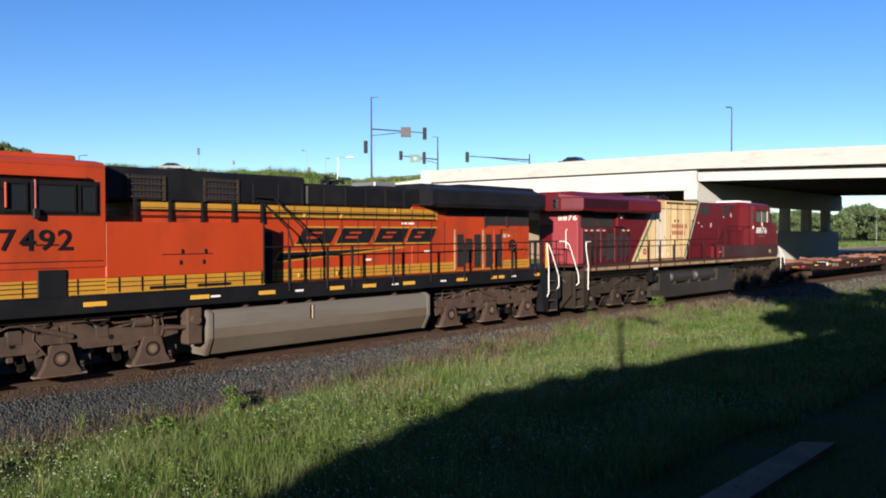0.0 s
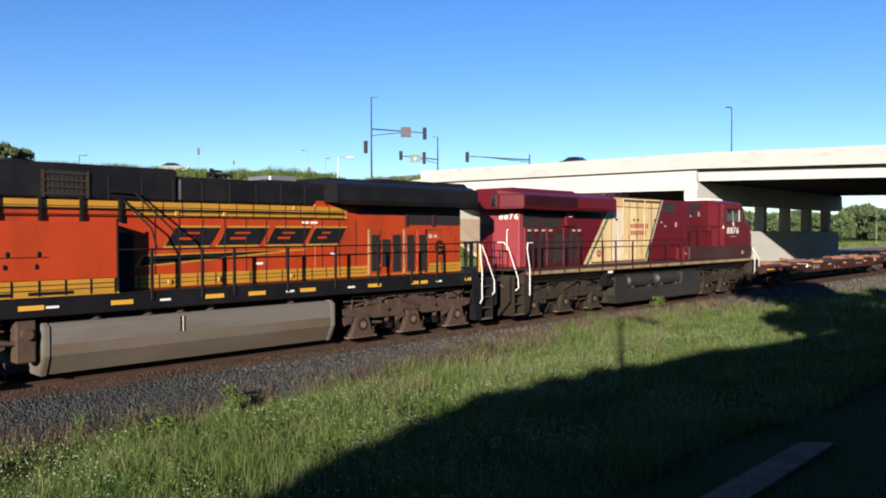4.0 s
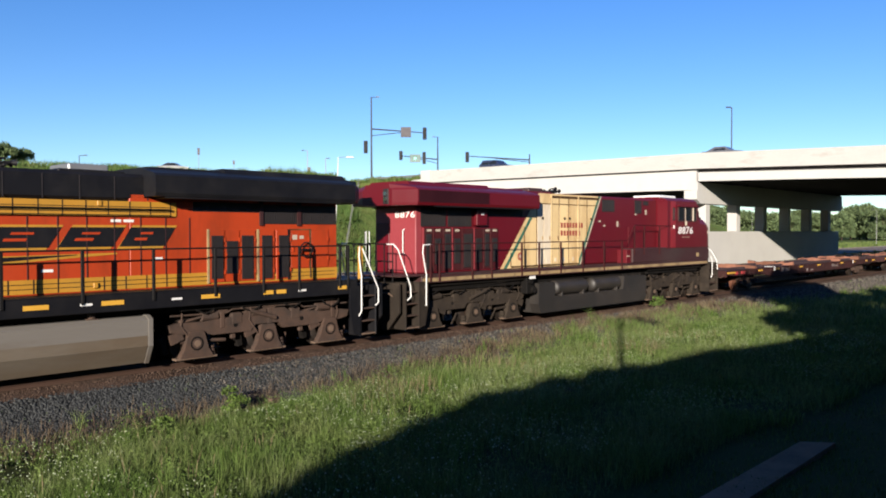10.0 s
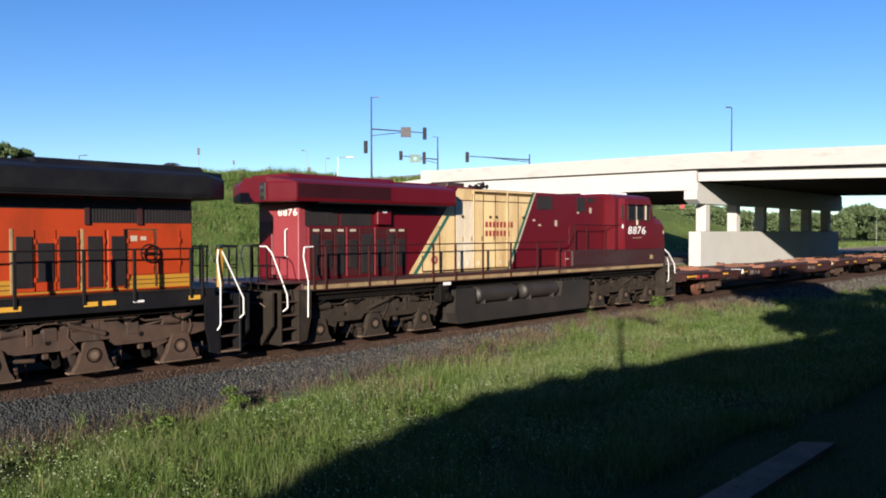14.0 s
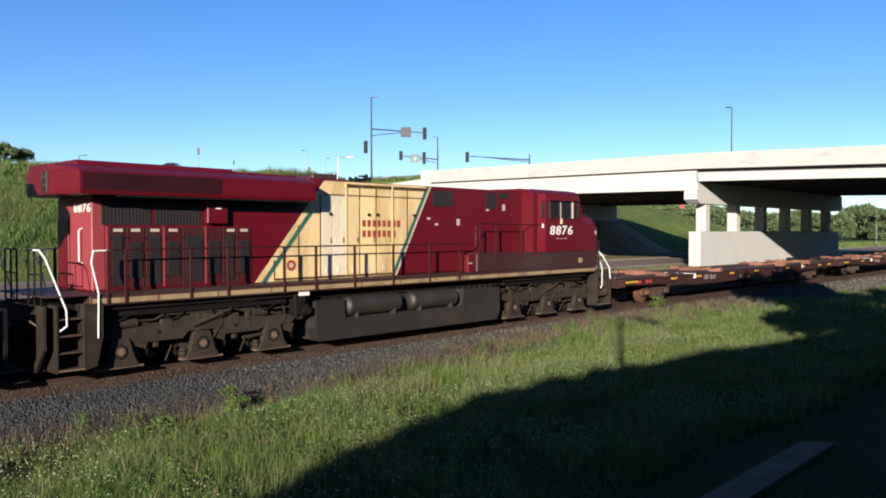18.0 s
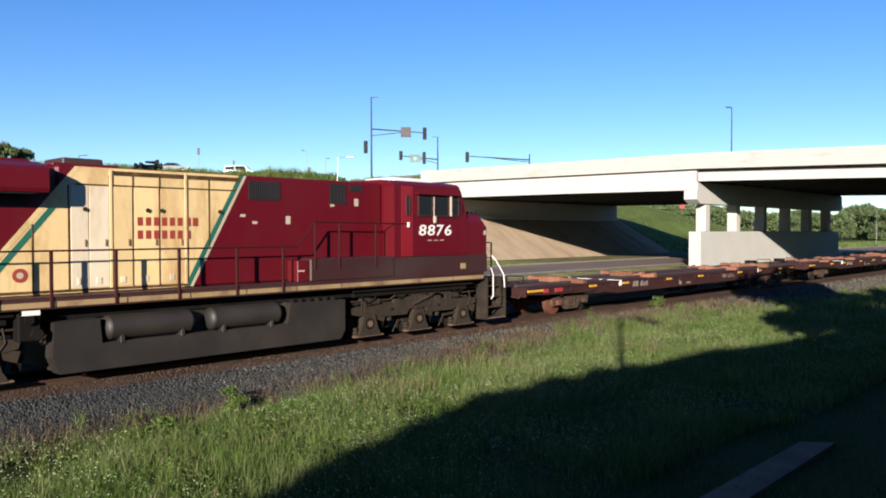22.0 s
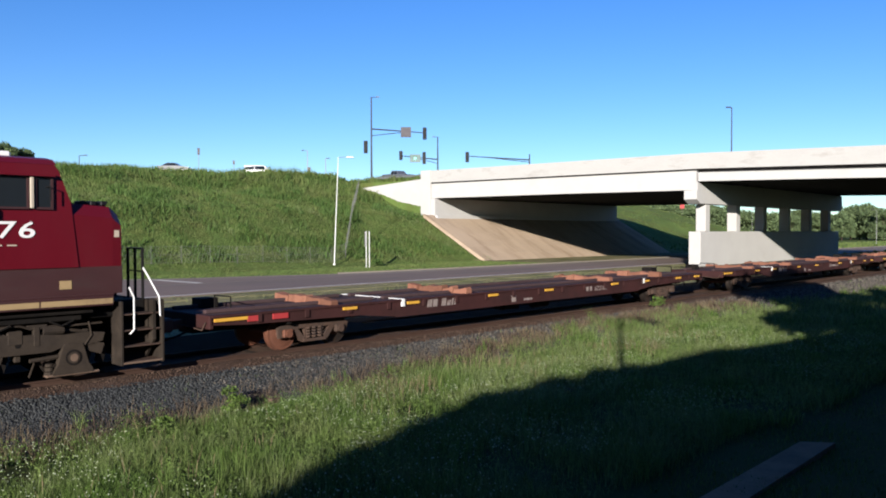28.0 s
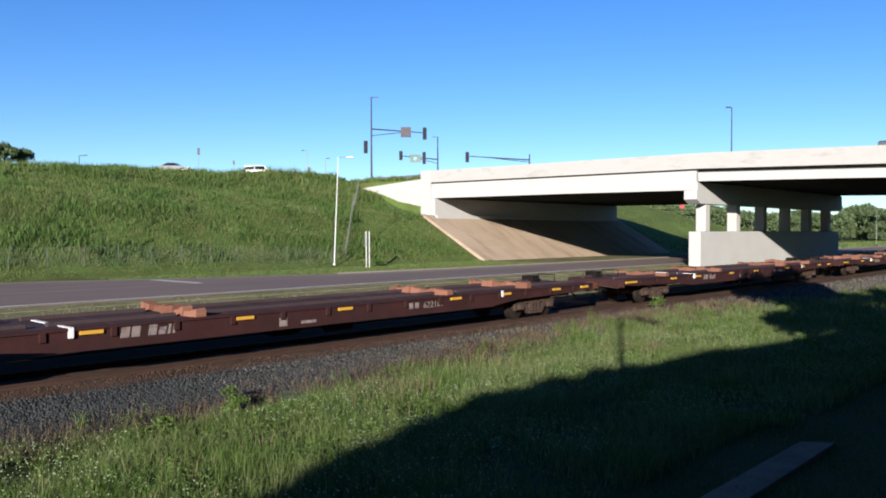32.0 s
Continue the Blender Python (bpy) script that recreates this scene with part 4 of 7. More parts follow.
        for s in (-1, 1):
            for x in (-2.6, -.2, .6, 1.4, 2.6):
                part("filler_cap", Geo().cyl((x, s * 1.2, 1.25), (x, s * 1.2, 1.42), .09, 10).box(x - .12, x + .12, s * 1.15, s * 1.3, 1.24, 1.3), M_TRUCK, tank)
            part("tank_gauge", Geo().box(.6, .72, s * 1.42, s * 1.432, .86, 1.22), M_UNDER, tank)
            part("gauge_glass", Geo().box(.64, .67, s * 1.432, s * 1.445, .86, 1.22), M_PALE, tank)
            v = Geo().box(3.9, 4.3, s * 1.0, s * 1.35, .5, 1.4, .03).cyl((4.1, s * 1.35, 1.1), (4.1, s * 1.45, 1.1), .12, 10).tube([(3.9, s * 1.3, .9), (4.8, s * 1.2, .95)], .05)
            part("brake_valve", v, M_TRUCK, lo)
    # hood
    hy = .95
    hood_top = 4.62 if cp else 4.6
    rear = part("radiator_hood", Geo().box(-9.7, -3.6, -hy, hy, 1.86, 4.1, .02), body, lo)
    if cp:
        eng = part("engine_hood", Geo().box(-3.6, 5.86, -hy, hy, 1.86, hood_top + .06, .06), body, lo)
        part("rear_end_panel", Geo().box(-9.72, -9.42, -hy - .005, hy + .005, 1.9, 4.0, .02), M_PINK, rear, "red end panel, coloured pink for direct sun")
    else:
        eng = part("engine_hood", Geo().box(-3.6, 6.3, -hy, hy, 1.86, 3.58, .02), body, lo)
        part("upper_hood", Geo().box(-4.4, .5, -hy, hy, 3.92, 4.56, .08), M_BLACK, lo, "black upper hood")
        part("inverter_hood", Geo().box(.5, 6.3, -hy - .02, hy + .02, 3.92, 4.72, .07), M_BLACK, lo, "black equipment hood")
        part("roof_fan", Geo().cyl((4.1, .1, 4.7), (4.1, .1, 4.78), .6, 24), M_BLACK, lo)
        part("upper_band", Geo().box(-4.75, 1.6, -hy - .024, hy + .024, 3.58, 3.92), M_YELLOW, lo, "yellow stripe along the hood")
        part("upper_band", Geo().box(1.6, 5.42, -hy - .024, hy + .024, 3.72, 3.92), M_YELLOW, lo, "yellow stripe along the hood")
        part("hood_strip", Geo().box(1.6, 5.5, -hy - .02, hy + .02, 3.56, 3.72), M_ORANGE, lo)
    # radiator wings
    m = M_RED if cp else M_BLACK
    wing = Geo()
    corner, tip = (-10.2, -10.5) if cp else (-9.9, -10.75)
    rows = [(-3.95, 1.55), (corner, 1.55), (tip, .7)]      # the end's corners are cut off in plan
    for x, w in rows:
        wing.v += [(x, -w + .03, 4.04), (x, -w, 4.12), (x, -w, 4.52), (x, -w + .1, 4.58), (x, -min(.9, w - .15), 4.71),
                   (x, min(.9, w - .15), 4.71), (x, w - .1, 4.58), (x, w, 4.52), (x, w, 4.12), (x, w - .03, 4.04)]
    for k in range(2):
        wing.f += [(10 * k + i, 10 * k + (i + 1) % 10, 10 * k + 10 + (i + 1) % 10, 10 * k + 10 + i) for i in range(10)]
    wing.f += [tuple(range(10)), tuple(range(29, 19, -1))]
    wg = part("radiator_wing", wing, m, lo, "overhanging radiator roof")
    part("radiator_screen", Geo().prism([(-1.0, 4.68), (1.0, 4.68), (.85, 4.82), (-.85, 4.82)], -10.0, -6.1, "x"), m, wg)
    part("radiator_screen", Geo().prism([(-.95, 4.68), (.95, 4.68), (.85, 4.76), (-.85, 4.76)], -6.0, -4.1, "x"), m, wg)
    part("wing_underside", Geo().box(-9.4, -4.2, -1.5, 1.5, 4.0, 4.03), M_BLACK, wg)
    for s in (-1, 1):
        if cp:
            for x0, x1 in ((-9.5, -8.33), (-8.23, -7.05)):
                louvre(rear, x0, x1, 3.38, 3.95, hy, s, bars=14)
            part("wing_grille", Geo().box(-10.15, -6.8, s * 1.55, s * 1.556, 4.13, 4.51), M_MAROON, wg, "dark maroon patch on the radiator wing's side")
            part("vent_box", Geo().box(-6.94, -6.37, s * hy, s * (hy + .16), 3.42, 3.98, .02), M_RED, rear)
            part("data_plate", Geo().box(-6.72, -6.56, s * (hy + .16), s * (hy + .165), 3.78, 3.84), M_WHITE, rear)
            louvre(rear, -6.2, -4.2, 3.74, 4.0, hy, s, bars=18)
            xs = [-9.36, -8.95, -8.48, -8.02, -7.55, -6.92, -6.45, -6.06, -5.6]
            for i in range(8):
                vz = (2.0, 3.2) if i % 2 == 0 else (2.15, 3.05)
                hood_door(rear, xs[i], xs[i + 1], 1.92, 3.32, hy, s, M_DARKDOOR, (vz[0], vz[1] - .06))
                if i not in (4, 5):
                    part("notice_plate", Geo().box(xs[i] + .12, xs[i] + .34, s * (hy + .03), s * (hy + .034), 3.22, 3.29), M_STRIPE, rear)
            for x in (-9.38, -8.02, -6.92):
                part("door_edge", Geo().box(x - .03, x + .02, s * hy, s * (hy + .03), 1.92, 3.34), M_PINK, rear)
        else:
            louvre(rear, -9.66, -8.42, 3.42, 3.93, hy, s, bars=16)
            louvre(rear, -8.3, -7.2, 3.42, 3.93, hy, s, bars=16)
            louvre(rear, -7.1, -5.2, 3.72, 3.95, hy, s, bars=20)
            for xa, xb in ((-8.42, -8.3), (-7.2, -7.1)):
                part("screen_post", Geo().box(xa, xb, s * hy, s * (hy + .05), 3.38, 4.0), M_DULLRED, rear)
            for x0, x1, z0, z1 in ((-5.95, -5.66, 2.0, 3.12), (-6.38, -6.09, 2.12, 2.98), (-6.84, -6.53, 1.96, 3.12), (-7.42, -7.14, 1.95, 3.12), (-7.96, -7.67, 1.95, 3.12)):
                hood_door(rear, x0 - .14, x1 + .07, 1.94, 3.26, hy + .008, s, M_ORANGE, (z0 + .03, z1))
            hood_door(rear, -9.39, -8.76, 2.22, 3.26, hy, s, M_ORANGE)
            hood_door(rear, -8.72, -8.08, 2.22, 3.26, hy, s, M_ORANGE)
            part("door_frame", Geo().box(-8.74, -8.06, s * hy, s * (hy + .03), 3.26, 3.29).box(-8.76, -8.73, s * hy, s * (hy + .03), 1.94, 3.29).box(-8.07, -8.04, s * hy, s * (hy + .03), 1.94, 3.29), M_GRIME, rear)
            part("notice_plate", Geo().box(-8.3, -8.14, s * (hy + .022), s * (hy + .026), 3.0, 3.13), M_STRIPE, rear)
            part("notice_plate", Geo().box(-8.52, -8.38, s * (hy + .022), s * (hy + .026), 3.02, 3.11), M_STRIPE, rear)
            for x in (-7.07, -5.62, -8.03):
                part("door_edge", Geo().box(x, x + .05, s * hy, s * (hy + .04), 1.92, 3.28), M_SILL if x > -8 else M_BLACK, rear)
            part("lower_band", Geo().box(-9.7, 1.6, s * hy, s * (hy + .006), 1.9, 2.2), M_YELLOW, lo, "yellow stripe along the hood's foot")
            wh = Geo()
            for a in range(16):
                t0, t1 = 6.28318 * a / 16, 6.28318 * (a + 1) / 16
                wh.cyl((-8.55 + .2 * math.cos(t0), s * 1.06, 2.72 + .2 * math.sin(t0)), (-8.55 + .2 * math.cos(t1), s * 1.06, 2.72 + .2 * math.sin(t1)), .02, 6)
            wh.box(-8.73, -8.37, s * 1.04, s * 1.07, 2.7, 2.74).cyl((-8.55, s * .95, 2.72), (-8.55, s * 1.08, 2.72), .03, 8)
            part("hand_brake_wheel", wh, M_BLACK, lo)
    if cp:
        livery_red(lo, eng, hy, near)
    else:
        livery_orange(lo, eng, hy, near)
    cab(lo, cp, near)
    for s in (-1, 1):
        if cp:
            side_rail(lo, s, -9.6, 2.2, (-9.6, -9.2, -7.62, -6.62, -4.95, -3.92, -2.55, -1.05, .5, 1.88), rail_m)
            hr = Geo().tube([(2.2, s * 1.5, 2.82), (2.36, s * 1.5, 2.83), (2.92, s * 1.5, 3.48), (6.45, s * 1.5, 3.45)], .021)
            hr = part("cab_handrail", hr, rail_m, lo)
            for x in (2.93, 3.77, 5.13):
                part("stanchion", Geo().box(x - .025, x + .025, s * 1.47, s * 1.52, 2.2, 3.46, .008), rail_m, hr)
        else:
            side_rail(lo, s, -9.7, 1.6, (-9.66, -9.36, -7.98, -6.86, -5.48, -3.9, -2.3, -.7, .18, 1.45), rail_m)
            ur = Geo().tube([(-4.6, s * 1.03, 3.74), (5.6, s * 1.03, 3.74)], .016).tube([(-4.6, s * 1.03, 3.6), (5.6, s * 1.03, 3.6)], .012)
            for k in range(5):
                part("railing_post", Geo().box(1.93 + k * .86, 1.99 + k * .86, s * hy, s * 1.05, 3.45, 3.98), M_BLKRAIL, lo)
            for k in range(13):
                x = 1.4 - k * .5
                part("band_seam", Geo().box(x - .01, x + .01, s * (hy + .02), s * (hy + .03), 3.58, 3.92), M_BLACK, lo)
            part("hood_railing", ur, M_BLKRAIL, lo)
    horns(lo, -1.05 if cp else -1.2, 4.56 if not cp else hood_top + .06)
    zs = hood_top + .06 if cp else 4.56
    part("exhaust_pipe", Geo().box(-3.3, -2.4, -.55, .55, zs, zs + .2, .03), M_DULLRED if cp else M_GALV, lo, "squat exhaust stack")
    part("exhaust_base", Geo().box(-3.6, -2.1, -.75, .75, zs - .02, zs + .06, .03), M_RED if cp else M_BLACK, lo)
    return lo, sets


def quad_strip(name, pts, s, y, material, lo, label=""):
    return part(name, Geo().prism(pts, s * (y + .001), s * (y + .007)), material, lo, label)


def livery_red(lo, eng, hy, near):
    top = 4.66
    for s in (-1, 1):
        def edge(z, x0, x1):
            return x0 + (x1 - x0) * (z - 1.88) / (4.6 - 1.88)
        def band(a0, a1, b0, b1, z0=1.88, z1=top):
            return [(edge(z0, a0, a1), z0), (edge(z0, b0, b1), z0), (edge(z1, b0, b1), z1), (edge(z1, a0, a1), z1)]
        quad_strip("cream_panel", band(-5.4, -3.15, -.45, 1.05), s, hy, M_CREAM, lo, "weathered cream panel")
        quad_strip("stripe", band(-5.5, -3.25, -5.36, -3.11), s, hy + .006, M_CREAM, lo)
        quad_strip("stripe", band(-5.3, -3.05, -5.14, -2.89, 1.88, 3.74), s, hy + .006, M_GREEN, lo)
        quad_strip("stripe", band(-.62, .88, -.48, 1.02), s, hy + .006, M_GREEN, lo)
        quad_strip("stripe", band(-.46, 1.04, -.39, 1.11), s, hy + .006, M_STRIPE, lo)
        for x in (-4.9, -4.1, -3.35, -2.45, -1.9, -1.25, -.6, 0.05):
            z1 = 4.5 if x > -3.2 else 1.88 + (x + 5.4) / 2.25 * 2.6
            if x > -.5:
                z0 = 1.95 + (x + .45) * 1.8
            else:
                z0 = 1.95
            if z1 - z0 < .4:
                continue
            part("door_seam", Geo().box(x - .012, x + .012, s * (hy + .006), s * (hy + .024), z0, z1), M_GRIME, eng)
        for a, b, m in ((-3.3, -2.92, M_PALE), (-2.9, -2.46, M_PALE), (-2.38, -1.92, M_CREAM), (-1.88, -1.27, M_CREAM), (-1.23, -.62, M_CREAM)):
            part("hood_door", Geo().box(a, b, s * (hy + .007), s * (hy + .02), 1.98, 4.24, .008), m, eng)
            part("door_handle", Geo().box(b - .1, b - .07, s * (hy + .02), s * (hy + .05), 2.9, 3.05), M_SILL, eng)
        for x in (-2.42, -.58):
            part("door_post", Geo().box(x - .035, x + .035, s * (hy + .006), s * (hy + .035), 1.95, 4.62, .008), M_CREAM, eng)
            part("door_gap", Geo().box(x + .036, x + .06, s * (hy + .006), s * (hy + .022), 1.95, 4.5), M_GRIME, eng)
        part("roof_seam", Geo().box(-3.2, .82, s * (hy + .006), s * (hy + .022), 4.255, 4.285), M_GRIME, eng)
        part("roof_edge", Geo().box(-2.35, .95, s * (hy + .006), s * (hy + .02), 4.5, 4.6), M_GRIME, eng)
        part("sill_grime", Geo().box(-4.9, -.5, s * (hy + .006), s * (hy + .018), 1.9, 1.96), M_GRIME, eng)
        for x in (-3.12, -2.7, -2.15, -1.6, -.95):
            part("door_foot", Geo().box(x - .06, x + .06, s * (hy + .02), s * (hy + .035), 2.05, 2.2, .01), M_PALE, eng)
        for x in (-3.0, -1.55, -1.2, .35):
            part("lifting_eye", Geo().cyl((x, s * (hy + .005), 3.72), (x, s * (hy + .06), 3.72), .05, 8), M_TRUCK2, eng)
        louvre(eng, 1.2, 2.18, 4.04, 4.55, hy, s, bars=16)
        louvre(eng, 3.87, 4.46, 4.0, 4.58, hy, s, bars=5)
        louvre(eng, 4.6, 5.08, 4.38, 4.58, hy, s, bars=5)
        for x, z in ((.95, 3.6), (1.31, 3.42), (2.36, 3.42), (3.88, 3.93), (4.78, 3.96)):
            part("notice_plate", Geo().box(x, x + .15, s * (hy + .002), s * (hy + .008), z, z + (.22 if x in (2.36, 4.78) else .07)), M_STRIPE, eng)
        ring = Geo().cyl((-4.35, s * (hy + .012), 2.3), (-4.35, s * (hy + .018), 2.3), .15, 18)
        em = part("round_emblem", ring, M_LETTER, lo, "round red emblem")
        part("emblem_bar", Geo().cyl((-4.35, s * (hy + .018), 2.3), (-4.35, s * (hy + .022), 2.3), .07, 14), M_STRIPE, em)
        # lower casing beside the cab
        part("walkway_casing", Geo().box(2.78, 5.88, s * .95, s * 1.49, 1.86, 2.48, .03), M_DULLRED, lo)
        part("battery_box", Geo().box(2.4, 2.76, s * .95, s * 1.42, 1.86, 2.44, .02), M_RED, lo)
        part("battery_box_handle", Geo().box(2.42, 2.62, s * 1.42, s * 1.44, 2.14, 2.18), M_STRIPE, lo)
        part("equipment_locker", Geo().box(3.3, 5.86, s * .95, s * .975, 2.48, 3.4, .01), M_RED, lo)
    s = near
    face = Matrix(((1, 0, 0, 0), (0, 0, -1, 0), (0, 1, 0, 0), (0, 0, 0, 1)))
    for row, n in ((3.36, 8), (3.05, 7)):
        for k in range(n):
            x = -1.8 + k * .2
            part("lettering_bar", Geo().box(x, x + .13, s * (hy + .021), s * (hy + .026), row, row + .2), M_LETTER, lo)


def livery_orange(lo, eng, hy, near):
    for s in (-1, 1):
        # tall blank casing behind the cab; beyond it a black plate paints in the doorway's shade
        part("equipment_casing", Geo().box(2.2, 6.3, s * .95, s * 1.49, 2.2, 3.44, .02), M_ORANGE, lo, "plain orange equipment casing")
        part("casing_band", Geo().box(2.2, 6.3, s * .95, s * 1.485, 1.86, 2.2), M_YELLOW, lo)
        for k in range(8):
            x = 2.3 + k * .53
            part("casing_joint", Geo().box(x - .015, x + .015, s * 1.485, s * 1.5, 1.88, 2.2), M_BLACK, lo)
        for z in (2.0, 2.1):
            part("band_line", Geo().box(2.24, 6.3, s * 1.485, s * 1.492, z - .009, z + .009), M_BLACK, lo)
        part("casing_seam", Geo().box(3.7, 5.0, s * 1.49, s * 1.496, 2.68, 2.7), M_BLACK, lo)
        part("casing_slot", Geo().box(3.2, 4.1, s * 1.485, s * 1.497, 1.9, 1.97), M_BLACK, lo)
        part("casing_slot", Geo().box(4.4, 5.3, s * 1.485, s * 1.497, 1.9, 1.97), M_BLACK, lo)
        for x, z in ((3.9, 2.76), (4.5, 2.76), (3.95, 2.5), (4.55, 2.5)):
            part("latch", Geo().box(x - .03, x + .03, s * 1.49, s * 1.52, z - .05, z + .05, .01), M_BLACK, lo)
        part("doorway", Geo().box(1.62, 2.2, s * .95, s * .97, 1.86, 3.2), M_BLACK, lo, "flat black plate in place of the doorway's dark recess")
        part("casing_end_rail", Geo().tube([(2.25, s * 1.52, 1.9), (2.25, s * 1.52, 3.5)], .025).tube([(2.25, s * 1.52, 2.82), (1.6, s * 1.52, 2.82)], .02), M_BLKRAIL, lo)
        lad = Geo()
        lad.tube([(2.2, s * 1.02, 4.12), (1.65, s * 1.1, 4.12), (.85, s * 1.48, 3.2), (.75, s * 1.48, 2.95), (.75, s * 1.48, 1.9)], .024)
        lad.tube([(2.1, s * 1.02, 4.0), (1.9, s * 1.02, 3.95), (1.35, s * 1.3, 3.3), (1.3, s * 1.45, 2.85)], .022)
        part("ladder_rail", lad, M_BLKRAIL, lo)
        for x0, x1 in ((4.74, 5.49), (2.74, 3.54)):
            louvre(lo, x0, x1, 3.98, 4.55, hy + .02, s, M_GRILLE, 8)
            fr = Geo()
            for k in range(4):
                fr.box(x0 - .1, x1 + .1, s * hy, s * (hy + .07), 4.02 + k * .15, 4.05 + k * .15)
            fr.box(x0 - .1, x0 - .04, s * hy, s * (hy + .06), 3.96, 4.55).box(x1 + .04, x1 + .1, s * hy, s * (hy + .06), 3.96, 4.55)
            part("vent_frame", fr, M_TRUCK2, lo)
        for k in range(9):
            x = 2.2 - k * .78
            part("hood_seam", Geo().box(x - .012, x + .012, s * (hy + (.02 if x > .5 else 0)), s * (hy + (.032 if x > .5 else .012)), 3.95, 4.48), M_GRILLE, lo)
        for x in (3.9, 3.0, 5.3):
            part("notice_plate", Geo().box(x, x + .16, s * (hy + .001), s * (hy + .006), 4.1, 4.15), M_WHITE, lo)
        for x, z in ((-3.7, 3.44), (-3.4, 3.44), (-1.9, 2.35), (-4.4, 2.55)):
            part("notice_plate", Geo().box(x, x + .24, s * (hy + .001), s * (hy + .006), z, z + .06), M_WHITE, lo)
        quad_strip("tapering_stripe", [(1.62, 2.37), (1.42, 2.68), (-3.3, 2.74), (-3.3, 2.71)], s, hy, M_YELLOW, lo)
        quad_strip("tapering_stripe", [(1.5, 2.42), (1.36, 2.64), (-2.4, 2.715), (-2.4, 2.70)], s, hy + .006, M_BLACK, lo)
        for k in range(11):
            x = 1.1 - k * .62
            part("hood_seam", Geo().box(x - .008, x + .008, s * hy, s * (hy + .016), 2.2, 3.56), M_DULLRED, eng)
        for k in range(13):
            x = 1.5 - k * .5
            part("band_seam", Geo().box(x - .012, x + .012, s * (hy + .004), s * (hy + .012), 1.9, 2.2), M_BLACK, lo)
        for z in (2.0, 2.1):
            part("band_line", Geo().box(-9.6, 1.58, s * (hy + .004), s * (hy + .010), z - .008, z + .008), M_BLACK, lo)
        for z in (3.68, 3.79):
            part("band_line", Geo().box(-4.7, 5.4 if z > 3.7 else 1.6, s * (hy + .022), s * (hy + .028), z - .008, z + .008), M_BLACK, lo)
        for x, z in ((.75, 2.02), (-.6, 2.02), (-2.8, 2.02), (.55, 3.66), (-.75, 3.66), (-2.9, 3.86)):
            part("latch", Geo().box(x - .05, x + .05, s * (hy + .01), s * (hy + .05), z - .06, z + .06, .01), M_YELLOW, lo)
        # wedge shapes of the emblem, plain and unlettered
        y = hy
        def slab(pts, m, d):
            return part("emblem_block", Geo().prism(pts, s * (y + d), s * (y + d + .005)), m, lo)
        for k, (a, b) in enumerate(((.85, -.35), (-.55, -1.8), (-2.0, -3.2), (-3.35, -4.45))):
            for m, d, o in ((M_YELLOW, .001, .05), (M_BLACK, .007, 0.0)):
                sl = .28
                slab([(a + o, 2.88 - o), (b + o, 2.88 - o), (b - sl - o, 3.32 + o), (a - sl - o, 3.32 + o)], m, d)
            slab([(a - .35, 3.02), (b + .45, 3.02), (b + .42, 3.08), (a - .38, 3.08)], M_ORANGE, .013)
            slab([(a - .5, 3.16), (b + .3, 3.16), (b + .27, 3.21), (a - .53, 3.21)], M_ORANGE, .013)


